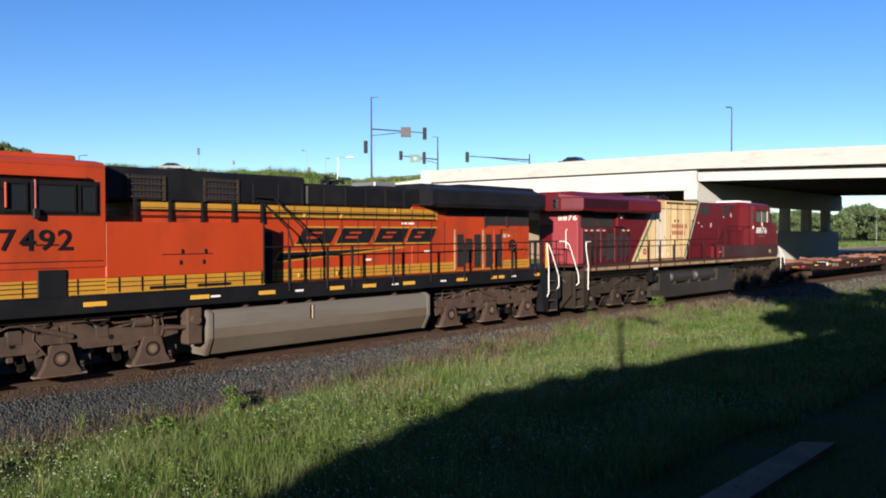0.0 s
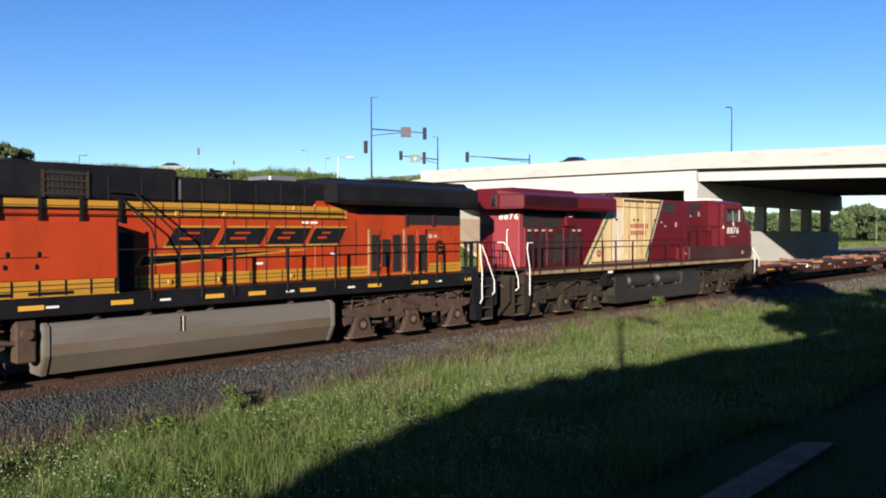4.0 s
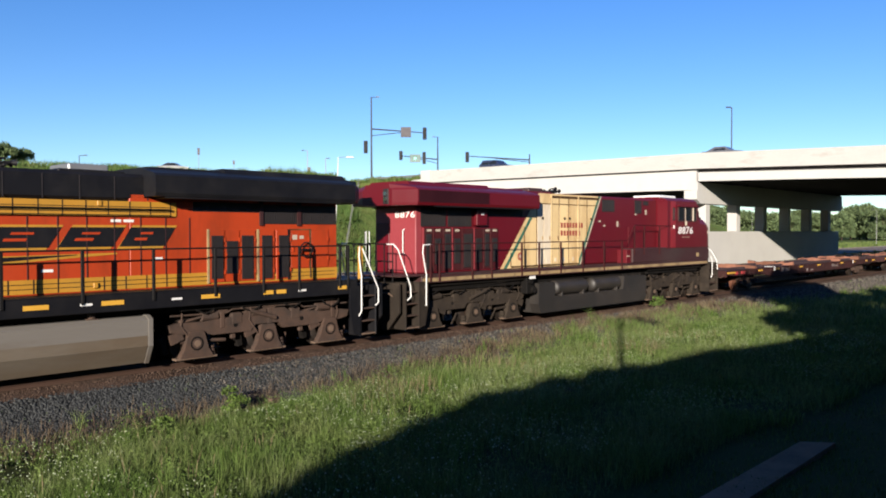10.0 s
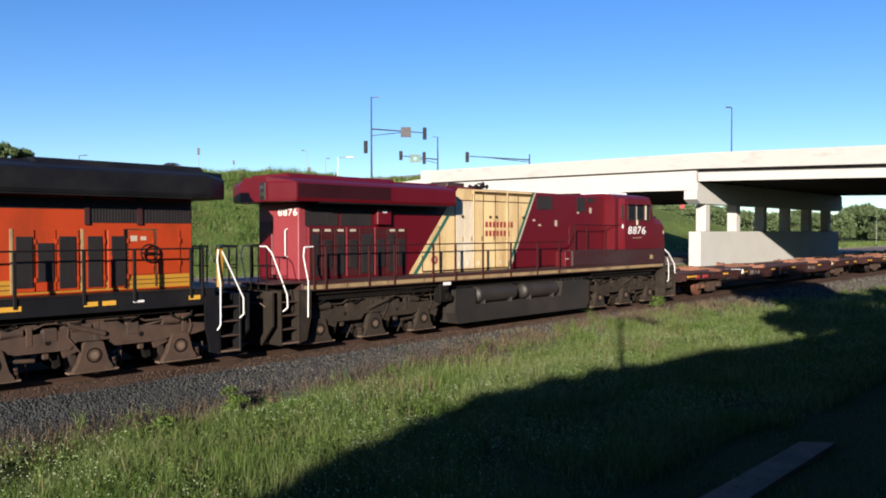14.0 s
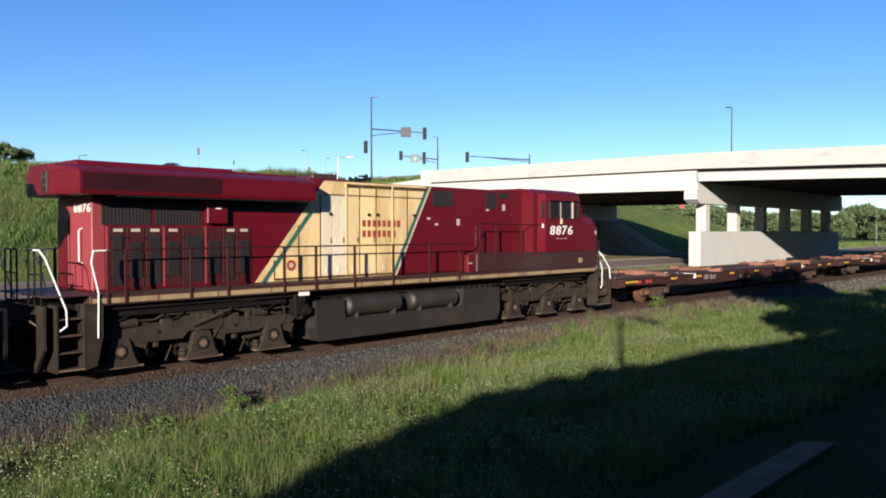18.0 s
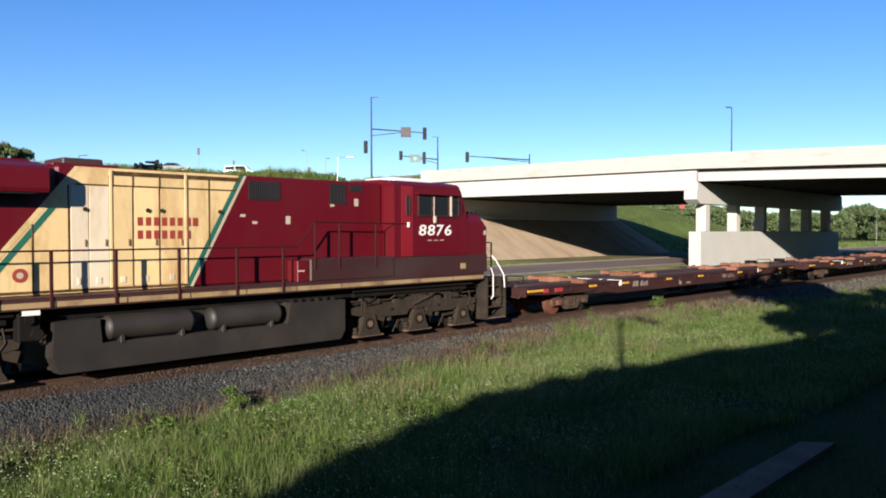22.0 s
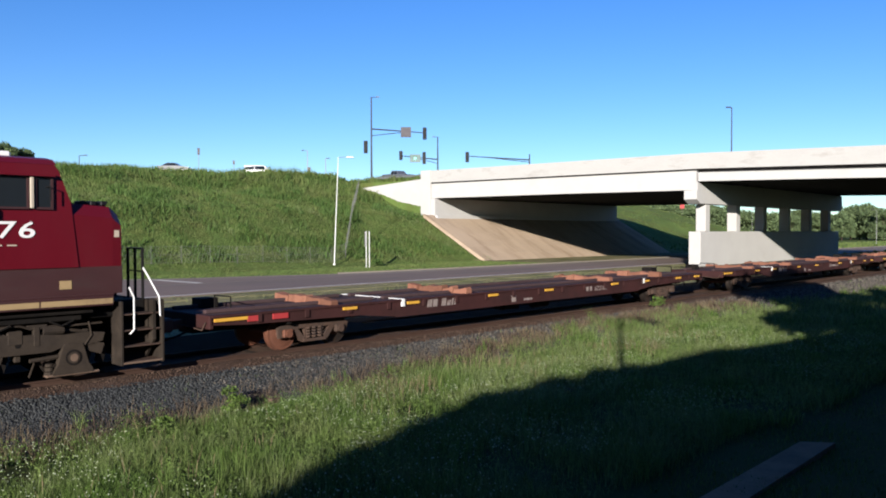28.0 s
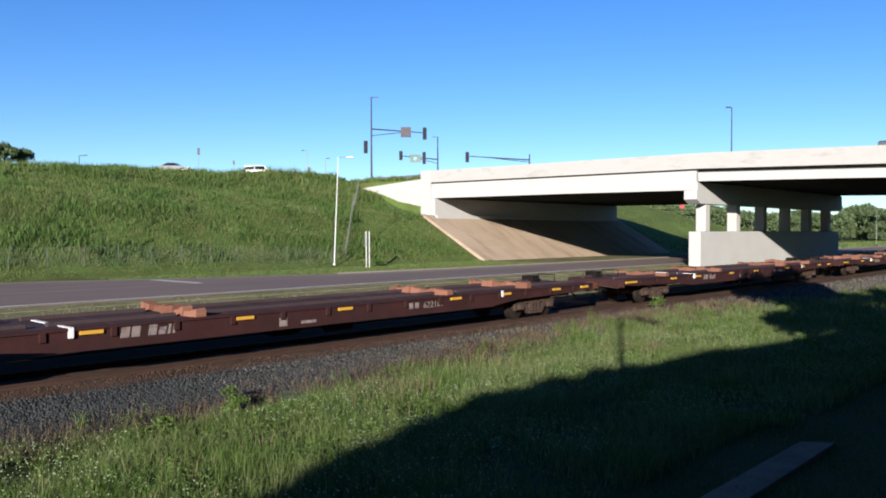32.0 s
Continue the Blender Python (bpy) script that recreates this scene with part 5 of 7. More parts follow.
def cab(lo, cp, near):
    body = M_RED if cp else M_ORANGE
    x0 = 5.88 if cp else 6.3
    zt = 4.62
    lowm = M_DULLRED if cp else M_ORANGE
    post_m, trim_m = (M_STRIPE, M_STRIPE) if cp else (M_PINK, M_ORANGE)
    g = Geo()
    # shell of the cab with a raked front
    pts = [(x0, 2.46), (9.25, 2.46), (9.1, 3.84), (8.86, 4.5), (8.76, 4.62), (x0, 4.62)]
    g.prism(pts, -1.49, 1.49)
    c = part("cab", g, body, lo, "red crew cab" if cp else "orange crew cab")
    roof = Geo().prism([(-1.5, 4.62), (1.5, 4.62), (1.34, 4.73), (.9, 4.8), (-.9, 4.8), (-1.34, 4.73)], x0 - .02, 8.8, "x")
    part("cab_roof", roof, body, c)
    part("air_conditioner", Geo().box(6.6, 8.2, -.7, .7, 4.78, 4.92, .04), M_WHITE if cp else M_ORANGE, c)
    part("cab_lower_panel", Geo().prism([(x0, -1.46), (10.2, -1.46), (10.42, -1.0), (10.42, 1.0), (10.2, 1.46), (x0, 1.46)], 1.86, 2.46, "z") if cp else Geo().box(x0, 10.45, -1.46, 1.46, 2.2, 2.46), lowm, lo)
    if not cp:
        part("cab_band", Geo().box(x0, 10.45, -1.465, 1.465, 1.86, 2.2), M_YELLOW, lo)
        for s in (-1, 1):
            for z in (1.95, 2.05, 2.14):
                part("band_line", Geo().box(x0, 10.4, s * 1.465, s * 1.472, z - .01, z + .01), M_BLACK, lo)
            for x in (6.9, 8.0, 8.7):
                part("band_seam", Geo().box(x - .014, x + .014, s * 1.465, s * 1.474, 1.87, 2.2), M_BLACK, lo)
    nose = Geo()
    for x, w, z in ((9.05, 1.47, 3.84), (10.0, 1.45, 3.77), (10.2, 1.43, 3.6), (10.38, 1.05, 3.42)):
        nose.v += [(x, -w, 2.46), (x, w, 2.46), (x, w, z - .25), (x, w - .2, z), (x, -w + .2, z), (x, -w, z - .25)]
    for k in range(3):
        nose.f += [(6 * k + i, 6 * k + (i + 1) % 6, 6 * k + 6 + (i + 1) % 6, 6 * k + 6 + i) for i in range(6)]
    nose.f += [(0, 1, 2, 3, 4, 5), (23, 22, 21, 20, 19, 18)]
    part("nose", nose, body, lo)
    part("nose_door", Geo().box(10.36, 10.43, .1, .8, 1.9, 3.2, .02), body, lo)
    part("anti_glare_panel", Geo().prism([(9.35, 3.83), (9.98, 3.782), (10.16, 3.64), (10.17, 3.66), (9.99, 3.80), (9.36, 3.85)], -1.1, 1.1), M_BLACK, lo, "matt black anti-glare nose top")
    for x in (9.5, 9.72, 9.95):
        part("nose_bracket", Geo().box(x - .07, x + .07, -1.15, -.8, 3.8, 3.9, .02), M_BLACK, lo)
        part("nose_bracket", Geo().box(x - .03, x + .12, .8, 1.15, 3.8, 3.88, .02), M_BLACK, lo)
    part("headlight", Geo().cyl((10.34, 0, 3.05), (10.46, 0, 3.05), .12, 12).cyl((10.34, .28, 3.05), (10.46, .28, 3.05), .12, 12), M_CHROME, lo)
    for s in (-1, 1):
        y = 1.49
        if cp:
            part("cab_side_panel", Geo().box(6.17, 6.64, s * y, s * (y + .012), 2.46, 4.6), M_SUNLITRED, c)
            wins = ((6.34, 6.52, 3.72, 4.32), (6.86, 7.52, 3.68, 4.36), (7.56, 8.26, 3.68, 4.36), (8.36, 8.73, 3.68, 4.36))
        else:
            wins = ((6.5, 6.88, 3.62, 4.24), (6.94, 7.82, 3.62, 4.24), (7.9, 8.36, 3.62, 4.24))
            part("window_surround", Geo().box(6.42, 8.6, s * y, s * (y + .014), 3.56, 4.3, .01), M_BLACK, c)
        for a, b, z0, z1 in wins:
            f = Geo()
            e = .045
            f.box(a, b, s * y, s * (y + .05), z0, z0 + e).box(a, b, s * y, s * (y + .05), z1 - e, z1)
            f.box(a, a + e, s * y, s * (y + .05), z0 + e, z1 - e).box(b - e, b, s * y, s * (y + .05), z0 + e, z1 - e)
            w = part("side_window", f, M_DULLRED if cp else M_BLKRAIL, c)
            part("pane", Geo().box(a + e, b - e, s * (y + .012), s * (y + .022), z0 + e, z1 - e), M_GLASS, w)
        part("window_post", Geo().box(7.52 if cp else 7.73, 7.56 if cp else 7.77, s * y, s * (y + .06), 3.66, 4.3, .01), post_m, c)
        part("wind_deflector", Geo().box(8.27 if cp else 8.30, 8.34, s * y, s * (y + .09), 3.7, 4.34 if cp else 4.22, .01), trim_m, c)
        part("side_mirror", Geo().box(7.48 if cp else 7.68, 7.6 if cp else 7.82, s * (y + .05), s * (y + .12), 3.48, 3.7, .02), M_STRIPE if cp else M_BLACK, c)
        part("mirror_arm", Geo().tube([(8.6, s * 1.5, 4.15), (8.62, s * 1.68, 4.15), (8.62, s * 1.68, 3.85)], .014), M_BLKRAIL, c)
        part("sun_visor", Geo().prism([(6.75, 4.36), (8.75, 4.36), (8.72, 4.42), (6.78, 4.42)], s * y, s * (y + .14)), body, c)
        part("windscreen", Geo().prism([(8.88, 4.46), (9.1, 3.9), (9.12, 3.92), (8.9, 4.48)], s * .25, s * 1.35), M_GLASS, c)
        part("number_board", Geo().box(9.15, 9.25, s * .3, s * 1.0, 3.82, 3.96, .01), M_BLACK, c)
    # painted road numbers
    s = near
    face = Matrix(((1, 0, 0, 0), (0, 0, -1, 0), (0, 1, 0, 0), (0, 0, 0, 1)))
    back = Matrix(((-1, 0, 0, 0), (0, 0, 1, 0), (0, 1, 0, 0), (0, 0, 0, 1)))
    if cp:
        digits("8876", M_WHITE, c, Matrix.Translation((6.89, -1.505, 3.09)) @ face, 1.47, .34, .14)
    else:
        digits("7492", M_BLACK, c, Matrix.Translation((8.44, 1.505, 2.83)) @ back, 1.43, .44, 0)
    for k in range(3):
        part("stencil_bar", Geo().box(7.3 + k * .27, 7.48 + k * .27, s * 1.5, s * 1.505, 2.93, 2.96), M_STRIPE if cp else M_BLACK, c)
    if cp:
        part("builder_plate", Geo().box(8.86, 9.1, s * 1.46, s * 1.475, 2.0, 2.18), M_SILL, lo)
        part("notice_plate", Geo().box(10.04, 10.15, s * 1.44, s * 1.452, 3.1, 3.25), M_STRIPE, lo)
        part("marker_lamp", Geo().box(6.4, 6.48, s * 1.5, s * 1.54, 3.34, 3.5, .01), M_WHITE, c)
        # number bars and lamps at the radiator end
        end = Matrix(((0, 0, -1, 0), (-1, 0, 0, 0), (0, 1, 0, 0), (0, 0, 0, 1)))
        digits("8876", M_WHITE, lo, Matrix.Translation((-9.73, -.02, 3.66)) @ end, .91, .2, 0)
        part("end_grab_iron", Geo().tube([(-9.72, -.45, 2.5), (-9.8, -.45, 2.55), (-9.8, -.45, 3.25), (-9.72, -.45, 3.3)], .018), M_WHITE, lo)
        part("end_door", Geo().box(-9.76, -9.72, .25, .9, 1.9, 3.5, .02), M_RED, lo)
    else:
        part("step_box", Geo().box(7.13, 7.72, s * 1.46, s * 1.5, 1.84, 2.42, .02), M_BLACK, lo)
        part("seam", Geo().box(6.35, 9.2, s * 1.49, s * 1.496, 2.58, 2.6), M_BLACK, lo)
    part("lamp_plate", Geo().box(-10.52 if cp else -10.77, -10.4, -.55, -.3, 4.08, 4.56, .01), M_GRILLE, lo)
    for e in (-.09, .09):
        part("end_lamp", Geo().cyl((-10.3, -.42, 4.32 + e), (-10.56 if cp else -10.8, -.42, 4.32 + e), .075, 12), M_CHROME, lo)


# ---------------------------------------------------------------- flat wagons
def wagon_bogie(wg, cx, wm):
    for s in (-1, 1):
        g = Geo().prism([(-1.22, .60), (-1.1, .57), (1.1, .57), (1.22, .60), (1.05, .70), (.7, .76), (-.7, .76), (-1.05, .70)], s * .98, s * 1.1)
        for e in (-1, 1):
            g.prism([(e * .78, .62), (e * .60, .62), (e * .30, .30), (e * .34, .19), (e * .46, .22)], s * .97, s * 1.09)
            g.prism([(e * 1.2, .6), (e * 1.08, .6), (e * 1.04, .36), (e * 1.16, .34)], s * .99, s * 1.08)
            g.prism([(e * .32, .24), (e * .24, .24), (e * .24, .6), (e * .32, .6)], s * .98, s * 1.09)
        g.prism([(-.4, .19), (.4, .19), (.36, .27), (-.36, .27)], s * .96, s * 1.12)
        f = part("bogie_frame", g, M_TRUCK, wg, at=pose(cx, 0, 0))
        for x in (-.2, 0, .2):
            c = Geo()
            for h in range(4):
                c.cyl((x, s * 1.06, .30 + h * .08), (x, s * 1.06, .35 + h * .08), .085, 8)
            part("coil_spring", c, M_TRUCK, f)
        for x in (-.89, .89):
            part("bearing_cap", Geo().box(x - .16, x + .16, s * 1.02, s * 1.16, .36, .58, .03).cyl((x, s * 1.16, .46), (x, s * 1.2, .46), .1, 12), M_RUSTW if wm is M_RUSTW and x < 0 else M_TRUCK, f)
    part("bolster", Geo().box(-.2, .2, -1.05, 1.05, .5, .8, .03), M_TRUCK, wg, at=pose(cx, 0, 0))
    sets = []
    for k in (-.89, .89):
        ws = part("wheelset", Geo().cyl((0, -1.0, 0), (0, 1.0, 0), .08, 10), M_RUSTW, wg, at=pose(cx + k, 0, .46))
        for s in (-1, 1):
            w = Geo().cyl((0, s * .70, 0), (0, s * .83, 0), .46, 26).cyl((0, s * .67, 0), (0, s * .70, 0), .485, 26).cyl((0, s * .83, 0), (0, s * .85, 0), .4, 20, .34)
            part("wheel", w, M_RUSTW if wm is M_RUSTW and k < 0 else M_WHEEL, ws, smooth=True)
            part("wheel_hub", Geo().cyl((0, s * .83, 0), (0, s * .9, 0), .24, 16, .16), wm, ws)
        sets.append(ws)
    return sets


def build_wagon(cx, first):
    wg = thing("flat_wagon", "long rusty brown flat wagon with timber bearers on its deck", "flat wagon", "flat wagons of the train")
    sets = wagon_bogie(wg, -10.0, M_RUSTW if first else M_WHEEL) + wagon_bogie(wg, 10.0, M_WHEEL)
    for s in (-1, 1):
        side = Geo().prism([(-13.35, .92), (-12.3, .86), (-8.6, .80), (-7.2, .66), (7.2, .66), (8.6, .80), (12.3, .86), (13.35, .92), (13.35, 1.14), (-13.35, 1.14)], s * 1.34, s * 1.42)
        side.box(-13.35, 13.35, s * 1.28, s * 1.46, 1.10, 1.16)
        side.box(-7.2, 7.2, s * 1.26, s * 1.44, .64, .68)
        sd = part("side_sill", side, M_FLAT, wg)
        for k in range(17):
            x = -12.0 + k * 1.5
            part("stake_pocket", Geo().box(x - .07, x + .07, s * 1.42, s * 1.47, .9, 1.1, .01), M_FLAT, sd)
        for x in (-13.3, -9.25, -6.74, -2.9, 0.36, 5.0, 7.6, 10.6, 12.5):
            part("reflector", Geo().box(x, x + (.93 if x < -13 else .5), s * 1.425, s * 1.475, 1.0, 1.08), M_REFLECT, sd, "yellow reflective strip")
        for x, w in ((-12.36, .3), (-11.6, .47)):
            if first:
                part("reflector", Geo().box(x, x + w, s * 1.425, s * 1.47, .94, 1.08), M_REFRED, sd, "red reflective strip")
    part("centre_sill", Geo().box(-13.3, 13.3, -.35, .35, .62, 1.08, .02), M_UNDER, wg)
    for k in range(11):
        x = -11 + k * 2.2
        part("cross_bearer", Geo().box(x - .06, x + .06, -1.34, 1.34, .75, 1.08), M_UNDER, wg)
    for k in range(18):
        x = -13.3 + k * 1.478
        part("deck_panel", Geo().box(x, x + 1.47, -1.28, 1.28, 1.09, 1.15 + .004 * (k % 3)), M_DECK, wg)
    for s in (-1, 1):
        for x0, x1 in ((-13.2, -7.6), (-7.2, -4.2), (-3.4, 4.9), (5.9, 12.9)):
            part("rub_rail", Geo().box(x0, x1, s * .72, s * .86, 1.15, 1.25, .02), M_DECK, wg)
    rng = random.Random(int(cx * 10))
    for x in (-9.5, -3.85, 5.0, 9.2):
        y0 = -1.4
        while y0 < 1.3:
            y1 = min(1.4, y0 + rng.uniform(.35, .7))
            za, zb, w = rng.uniform(.1, .22), rng.uniform(.12, .27), rng.uniform(.11, .17)
            g = Geo()
            for y, z in ((y0, za), (y0 + .06, za + .04), ((y0 + y1) / 2, (za + zb) / 2), (y1 - .012, zb)):
                g.v += [(-w, y, 1.15), (w, y, 1.15), (w - .02, y, 1.15 + z), (-w + .03, y, 1.15 + z * .92)]
            for k in range(3):
                g.f += [(4 * k + i, 4 * k + (i + 1) % 4, 4 * k + 4 + (i + 1) % 4, 4 * k + 4 + i) for i in range(4)]
            g.f += [(0, 1, 2, 3), (15, 14, 13, 12)]
            part("timber_bearer", g, M_WOOD, wg, at=pose(x + rng.uniform(-.06, .06), 0, 0, 0, 0, rng.uniform(-2, 2)))
            y0 = y1
    part("chain_strap", Geo().box(-6.98, -6.88, -1.34, 1.4, 1.16, 1.18).box(-6.98, -6.88, -1.49, -1.40, .95, 1.18), M_WHITE, wg, "white tie-down strap")
    part("chain_strap", Geo().box(7.55, 7.65, -1.49, -1.46, .95, 1.16), M_WHITE, wg)
    for e in (-1, 1):
        part("end_sill", Geo().box(e * 13.3, e * 13.42, -1.42, 1.42, .82, 1.16, .02), M_FLAT, wg)
        c = Geo().box(e * 13.3, e * 13.75, -.12, .12, .74, .98, .02).box(e * 13.7, e * 14.05, -.2, .14, .68, 1.04, .05)
        part("coupler", c, M_RUSTW, wg)
        bw = Geo()
        bw.tube([(e * 12.2, .4, 1.15), (e * 12.2, .4, 1.5), (e * 12.2, -.4, 1.5), (e * 12.2, -.4, 1.15)], .02)
        bw.box(e * 12.0, e * 12.5, .55, 1.1, 1.15, 1.42, .02)
        part("hitch_box", bw, M_UNDER, wg)
        part("uncoupling_lever", Geo().tube([(e * 13.45, -1.3, 1.0), (e * 13.5, -1.2, .8), (e * 13.55, 0, .9)], .016), M_TRUCK, wg)
        part("brake_pipe", Geo().tube([(e * 13.3, -.4, .75), (e * 13.7, -.35, .6), (e * 13.95, -.2, .5)], .03), M_UNDER, wg)
    part("brake_rigging", Geo().tube([(-8, -.8, .5), (8, -.8, .5)], .025).box(-1.5, -.6, -1.0, -.5, .4, .7, .04).cyl((.4, -.8, .5), (1.3, -.8, .5), .16, 12), M_UNDER, wg)
    face = Matrix(((1, 0, 0, 0), (0, 0, -1, 0), (0, 1, 0, 0), (0, 0, 0, 1)))
    for k, (x, w, h) in enumerate(((-5.85, .2, .24), (-5.6, .2, .24), (-5.2, .2, .24), (-4.95, .17, .17), (-4.72, .06, .22), (-4.6, .06, .24))):
        part("lettering_bar", Geo().prism([(x, .84), (x + w, .84), (x + w + .04, .84 + h), (x + .04, .84 + h)], -1.428, -1.42), M_WORN, wg)
    for x in (3.15, 3.4):
        part("lettering_bar", Geo().box(x, x + .16, -1.426, -1.42, .84, 1.02), M_WORN, wg)
    if first:
        words("lettering", "622161", M_WORN, wg, .27, Matrix.Translation((3.75, -1.422, .83)) @ face, shear=.1, width=1.15)
    else:
        part("lettering_bar", Geo().box(3.75, 4.9, -1.426, -1.42, .86, .98), M_WORN, wg)
    part("stencil_bar", Geo().box(-1.6, -1.35, -1.426, -1.42, .72, .95), M_WORN, wg)
    part("stencil_bar", Geo().box(-.9, -.4, -1.426, -1.42, .74, .82), M_WORN, wg)
    return wg, sets


TRAIN = []      # thing, its place along the train, its wheelsets and their radius
lo, ws = build_loco("red")
TRAIN.append((lo, 15.415, 0, ws, WR))
lo, ws = build_loco("orange")
TRAIN.append((lo, 15.415 - 22.6, 180, ws, WR))
for k in range(3):
    wg, ws = build_wagon(25.79 + k * 29.2, k == 0)
    TRAIN.append((wg, 15.415 + 25.79 + k * 29.2, 0, ws, .46))


# ---------------------------------------------------------------- plants
def surface(xs, ys, low=0.0):
    return np.stack([xs, ys, np.array([ground_z(a, b) for a, b in zip(xs, ys)]) + low], 1)


def bank_z(x, y):
    """Height of the ground or of the ballast on it."""
    return max(ground_z(x, y), interp(-y, [(0, -.16), (1.3, -.16), (1.75, -.2), (3.2, -.72), (3.5, -.9)]) if -3.5 < y < 1 else -9)


def patchy(x, y, s):
    return np.array([noise.noise(Vector((a * s, b * s, 9.1))) for a, b in zip(x, y)])


def meadow(name, n, x0, x1, y0, y1, h0, h1, w, seed, material, label, edge=None):
    rng = np.random.default_rng(seed)
    x, y = rng.uniform(x0, x1, n), rng.uniform(y0, y1, n)
    p = patchy(x, y, .55)
    keep = rng.uniform(0, 1, n) < .55 + p * .9
    if edge is not None:
        lim = np.interp(x, [a for a, b in edge], [b for a, b in edge]) + patchy(x, y, 1.3) * .7
        keep &= (y < lim) | (rng.uniform(0, 1, n) < .03)
    x, y, p = x[keep], y[keep], p[keep]
    pts = np.stack([x, y, [bank_z(a, b) for a, b in zip(x, y)]], 1)
    h = rng.uniform(h0, h1, len(x)) * (1 + p * .8)
    if edge is not None:
        lim = np.interp(x, [a for a, b in edge], [b for a, b in edge])
        h *= np.clip(.55 + (lim - y) * .35, .4, 1.0)
    return scatter(name, pts, h, rng.uniform(.6, 1.4, len(x)) * w, material, label, "grass", .9, seed + 1)


EDGE = [(0, -3.2), (11, -3.3), (17, -2.7), (24, -2.2), (30, -2.1), (36, -2.2), (40, -2.7), (48, -3.1), (60, -3.3), (90, -3.6)]
meadow("meadow_grass", 130000, .5, 16, -12.6, -2.0, .14, .36, .008, 3, M_BLADE, "tall green meadow grass beside the ballast", EDGE)
meadow("meadow_grass", 90000, 16, 34, -13, -1.8, .18, .42, .014, 5, M_BLADE, "tall green meadow grass beside the ballast", EDGE)
meadow("meadow_grass", 60000, 34, 90, -15, -1.8, .22, .5, .026, 7, M_BLADE, "tall green meadow grass beside the ballast", EDGE)
meadow("meadow_grass", 34000, -7, .7, -13, -2.4, .16, .4, .011, 9, M_BLADE, "tall green meadow grass beside the ballast", EDGE)
meadow("verge_grass", 46000, 0, 120, 7.0, 24.7, .05, .12, .035, 11, M_VBLADE, "short dry grass between railway and road")
meadow("lawn_grass", 26000, 3, 24, -18, -12.6, .04, .1, .014, 13, M_LAWN, "short mown lawn, its green darkened for shade")


meadow("pale_grass", 9000, 1, 16, -12.4, -3.6, .3, .5, .007, 105, M_PALEBLADE, "pale seeding grass among the green", EDGE)
meadow("pale_grass", 26000, 13, 34, -9, -1.9, .25, .5, .013, 107, M_PALEBLADE, "pale seeding grass among the green", EDGE)
meadow("pale_grass", 16000, 34, 80, -9, -1.9, .3, .55, .022, 109, M_PALEBLADE, "pale seeding grass among the green", EDGE)


def tufts(n, blades, x0, x1, y0, y1, h0, h1, w, seed, material, label):
    """Clumps of tall grass: each a spray of blades from one root."""
    rng = np.random.default_rng(seed)
    x, y = rng.uniform(x0, x1, n), rng.uniform(y0, y1, n)
    lim = np.interp(x, [a for a, b in EDGE], [b for a, b in EDGE]) + patchy(x, y, .9) * .9 - .1
    keep = (y < lim) & (rng.uniform(0, 1, n) < .5 + patchy(x, y, .45))
    x, y = x[keep], y[keep]
    tall = rng.uniform(h0, h1, len(x)) * rng.uniform(.7, 1.25, len(x))
    k = np.repeat(np.arange(len(x)), blades)
    px, py = x[k] + rng.normal(0, .055, len(k)) * tall[k] * 2.2, y[k] + rng.normal(0, .055, len(k)) * tall[k] * 2.2
    pts = np.stack([px, py, [bank_z(a, b) - .01 for a, b in zip(px, py)]], 1)
    scatter("grass_tufts", pts, tall[k] * rng.uniform(.45, 1.0, len(k)), rng.uniform(.6, 1.4, len(k)) * w, material, label, "grass", .75, seed + 1, .2)


tufts(900, 26, .5, 16, -12, -2.6, .3, .6, .009, 151, M_BLADE, "tall clumps of uncut grass")
tufts(420, 24, 15, 36, -9, -1.8, .35, .75, .014, 153, M_BLADE, "tall clumps of uncut grass")
tufts(260, 18, 34, 70, -9, -1.9, .4, .8, .024, 155, M_BLADE, "tall clumps of uncut grass")
tufts(260, 18, .5, 30, -11, -2.4, .35, .65, .008, 157, M_PALEBLADE, "pale clumps of seeding grass")


def leafy_meadow(n, x0, x1, y0, y1, size, seed):
    """Small broad leaves of meadow plants, at all heights among the grass."""
    rng = np.random.default_rng(seed)
    x, y = rng.uniform(x0, x1, n), rng.uniform(y0, y1, n)
    p = patchy(x, y, .8)
    lim = np.interp(x, [a for a, b in EDGE], [b for a, b in EDGE]) - .25
    keep = (rng.uniform(0, 1, n) < .45 + p) & (y < lim + p * .6)
    x, y, p = x[keep], y[keep], p[keep]
    m = len(x)
    c = np.stack([x, y, [ground_z(a, b) for a, b in zip(x, y)]], 1)
    c[:, 2] += rng.uniform(.05, .34, m) * (1 + p)
    a = rng.normal(size=(m, 3))
    a[:, 2] *= .5
    a /= np.linalg.norm(a, axis=1)[:, None]
    b = np.cross(a, rng.normal(size=(m, 3)))
    b /= np.linalg.norm(b, axis=1)[:, None]
    s = (size * rng.uniform(.5, 1.5, m))[:, None]
    v = np.stack([c - a * s, c - b * s * .4, c + a * s, c + b * s * .4], 1).reshape(-1, 3)
    me = bpy.data.meshes.new("meadow_leaves")
    me.from_pydata(v.tolist(), [], np.arange(4 * m).reshape(m, 4).tolist())
    me.materials.append(M_BLADE)
    tagged(new("meadow_leaves", me), "small leaves of low meadow plants", "plants", "", "stuff")


leafy_meadow(16000, -3, .6, -12, -3.0, .022, 17)
leafy_meadow(90000, .5, 16, -12.6, -2.6, .022, 15)
leafy_meadow(50000, 16, 36, -13, -2.0, .034, 16)


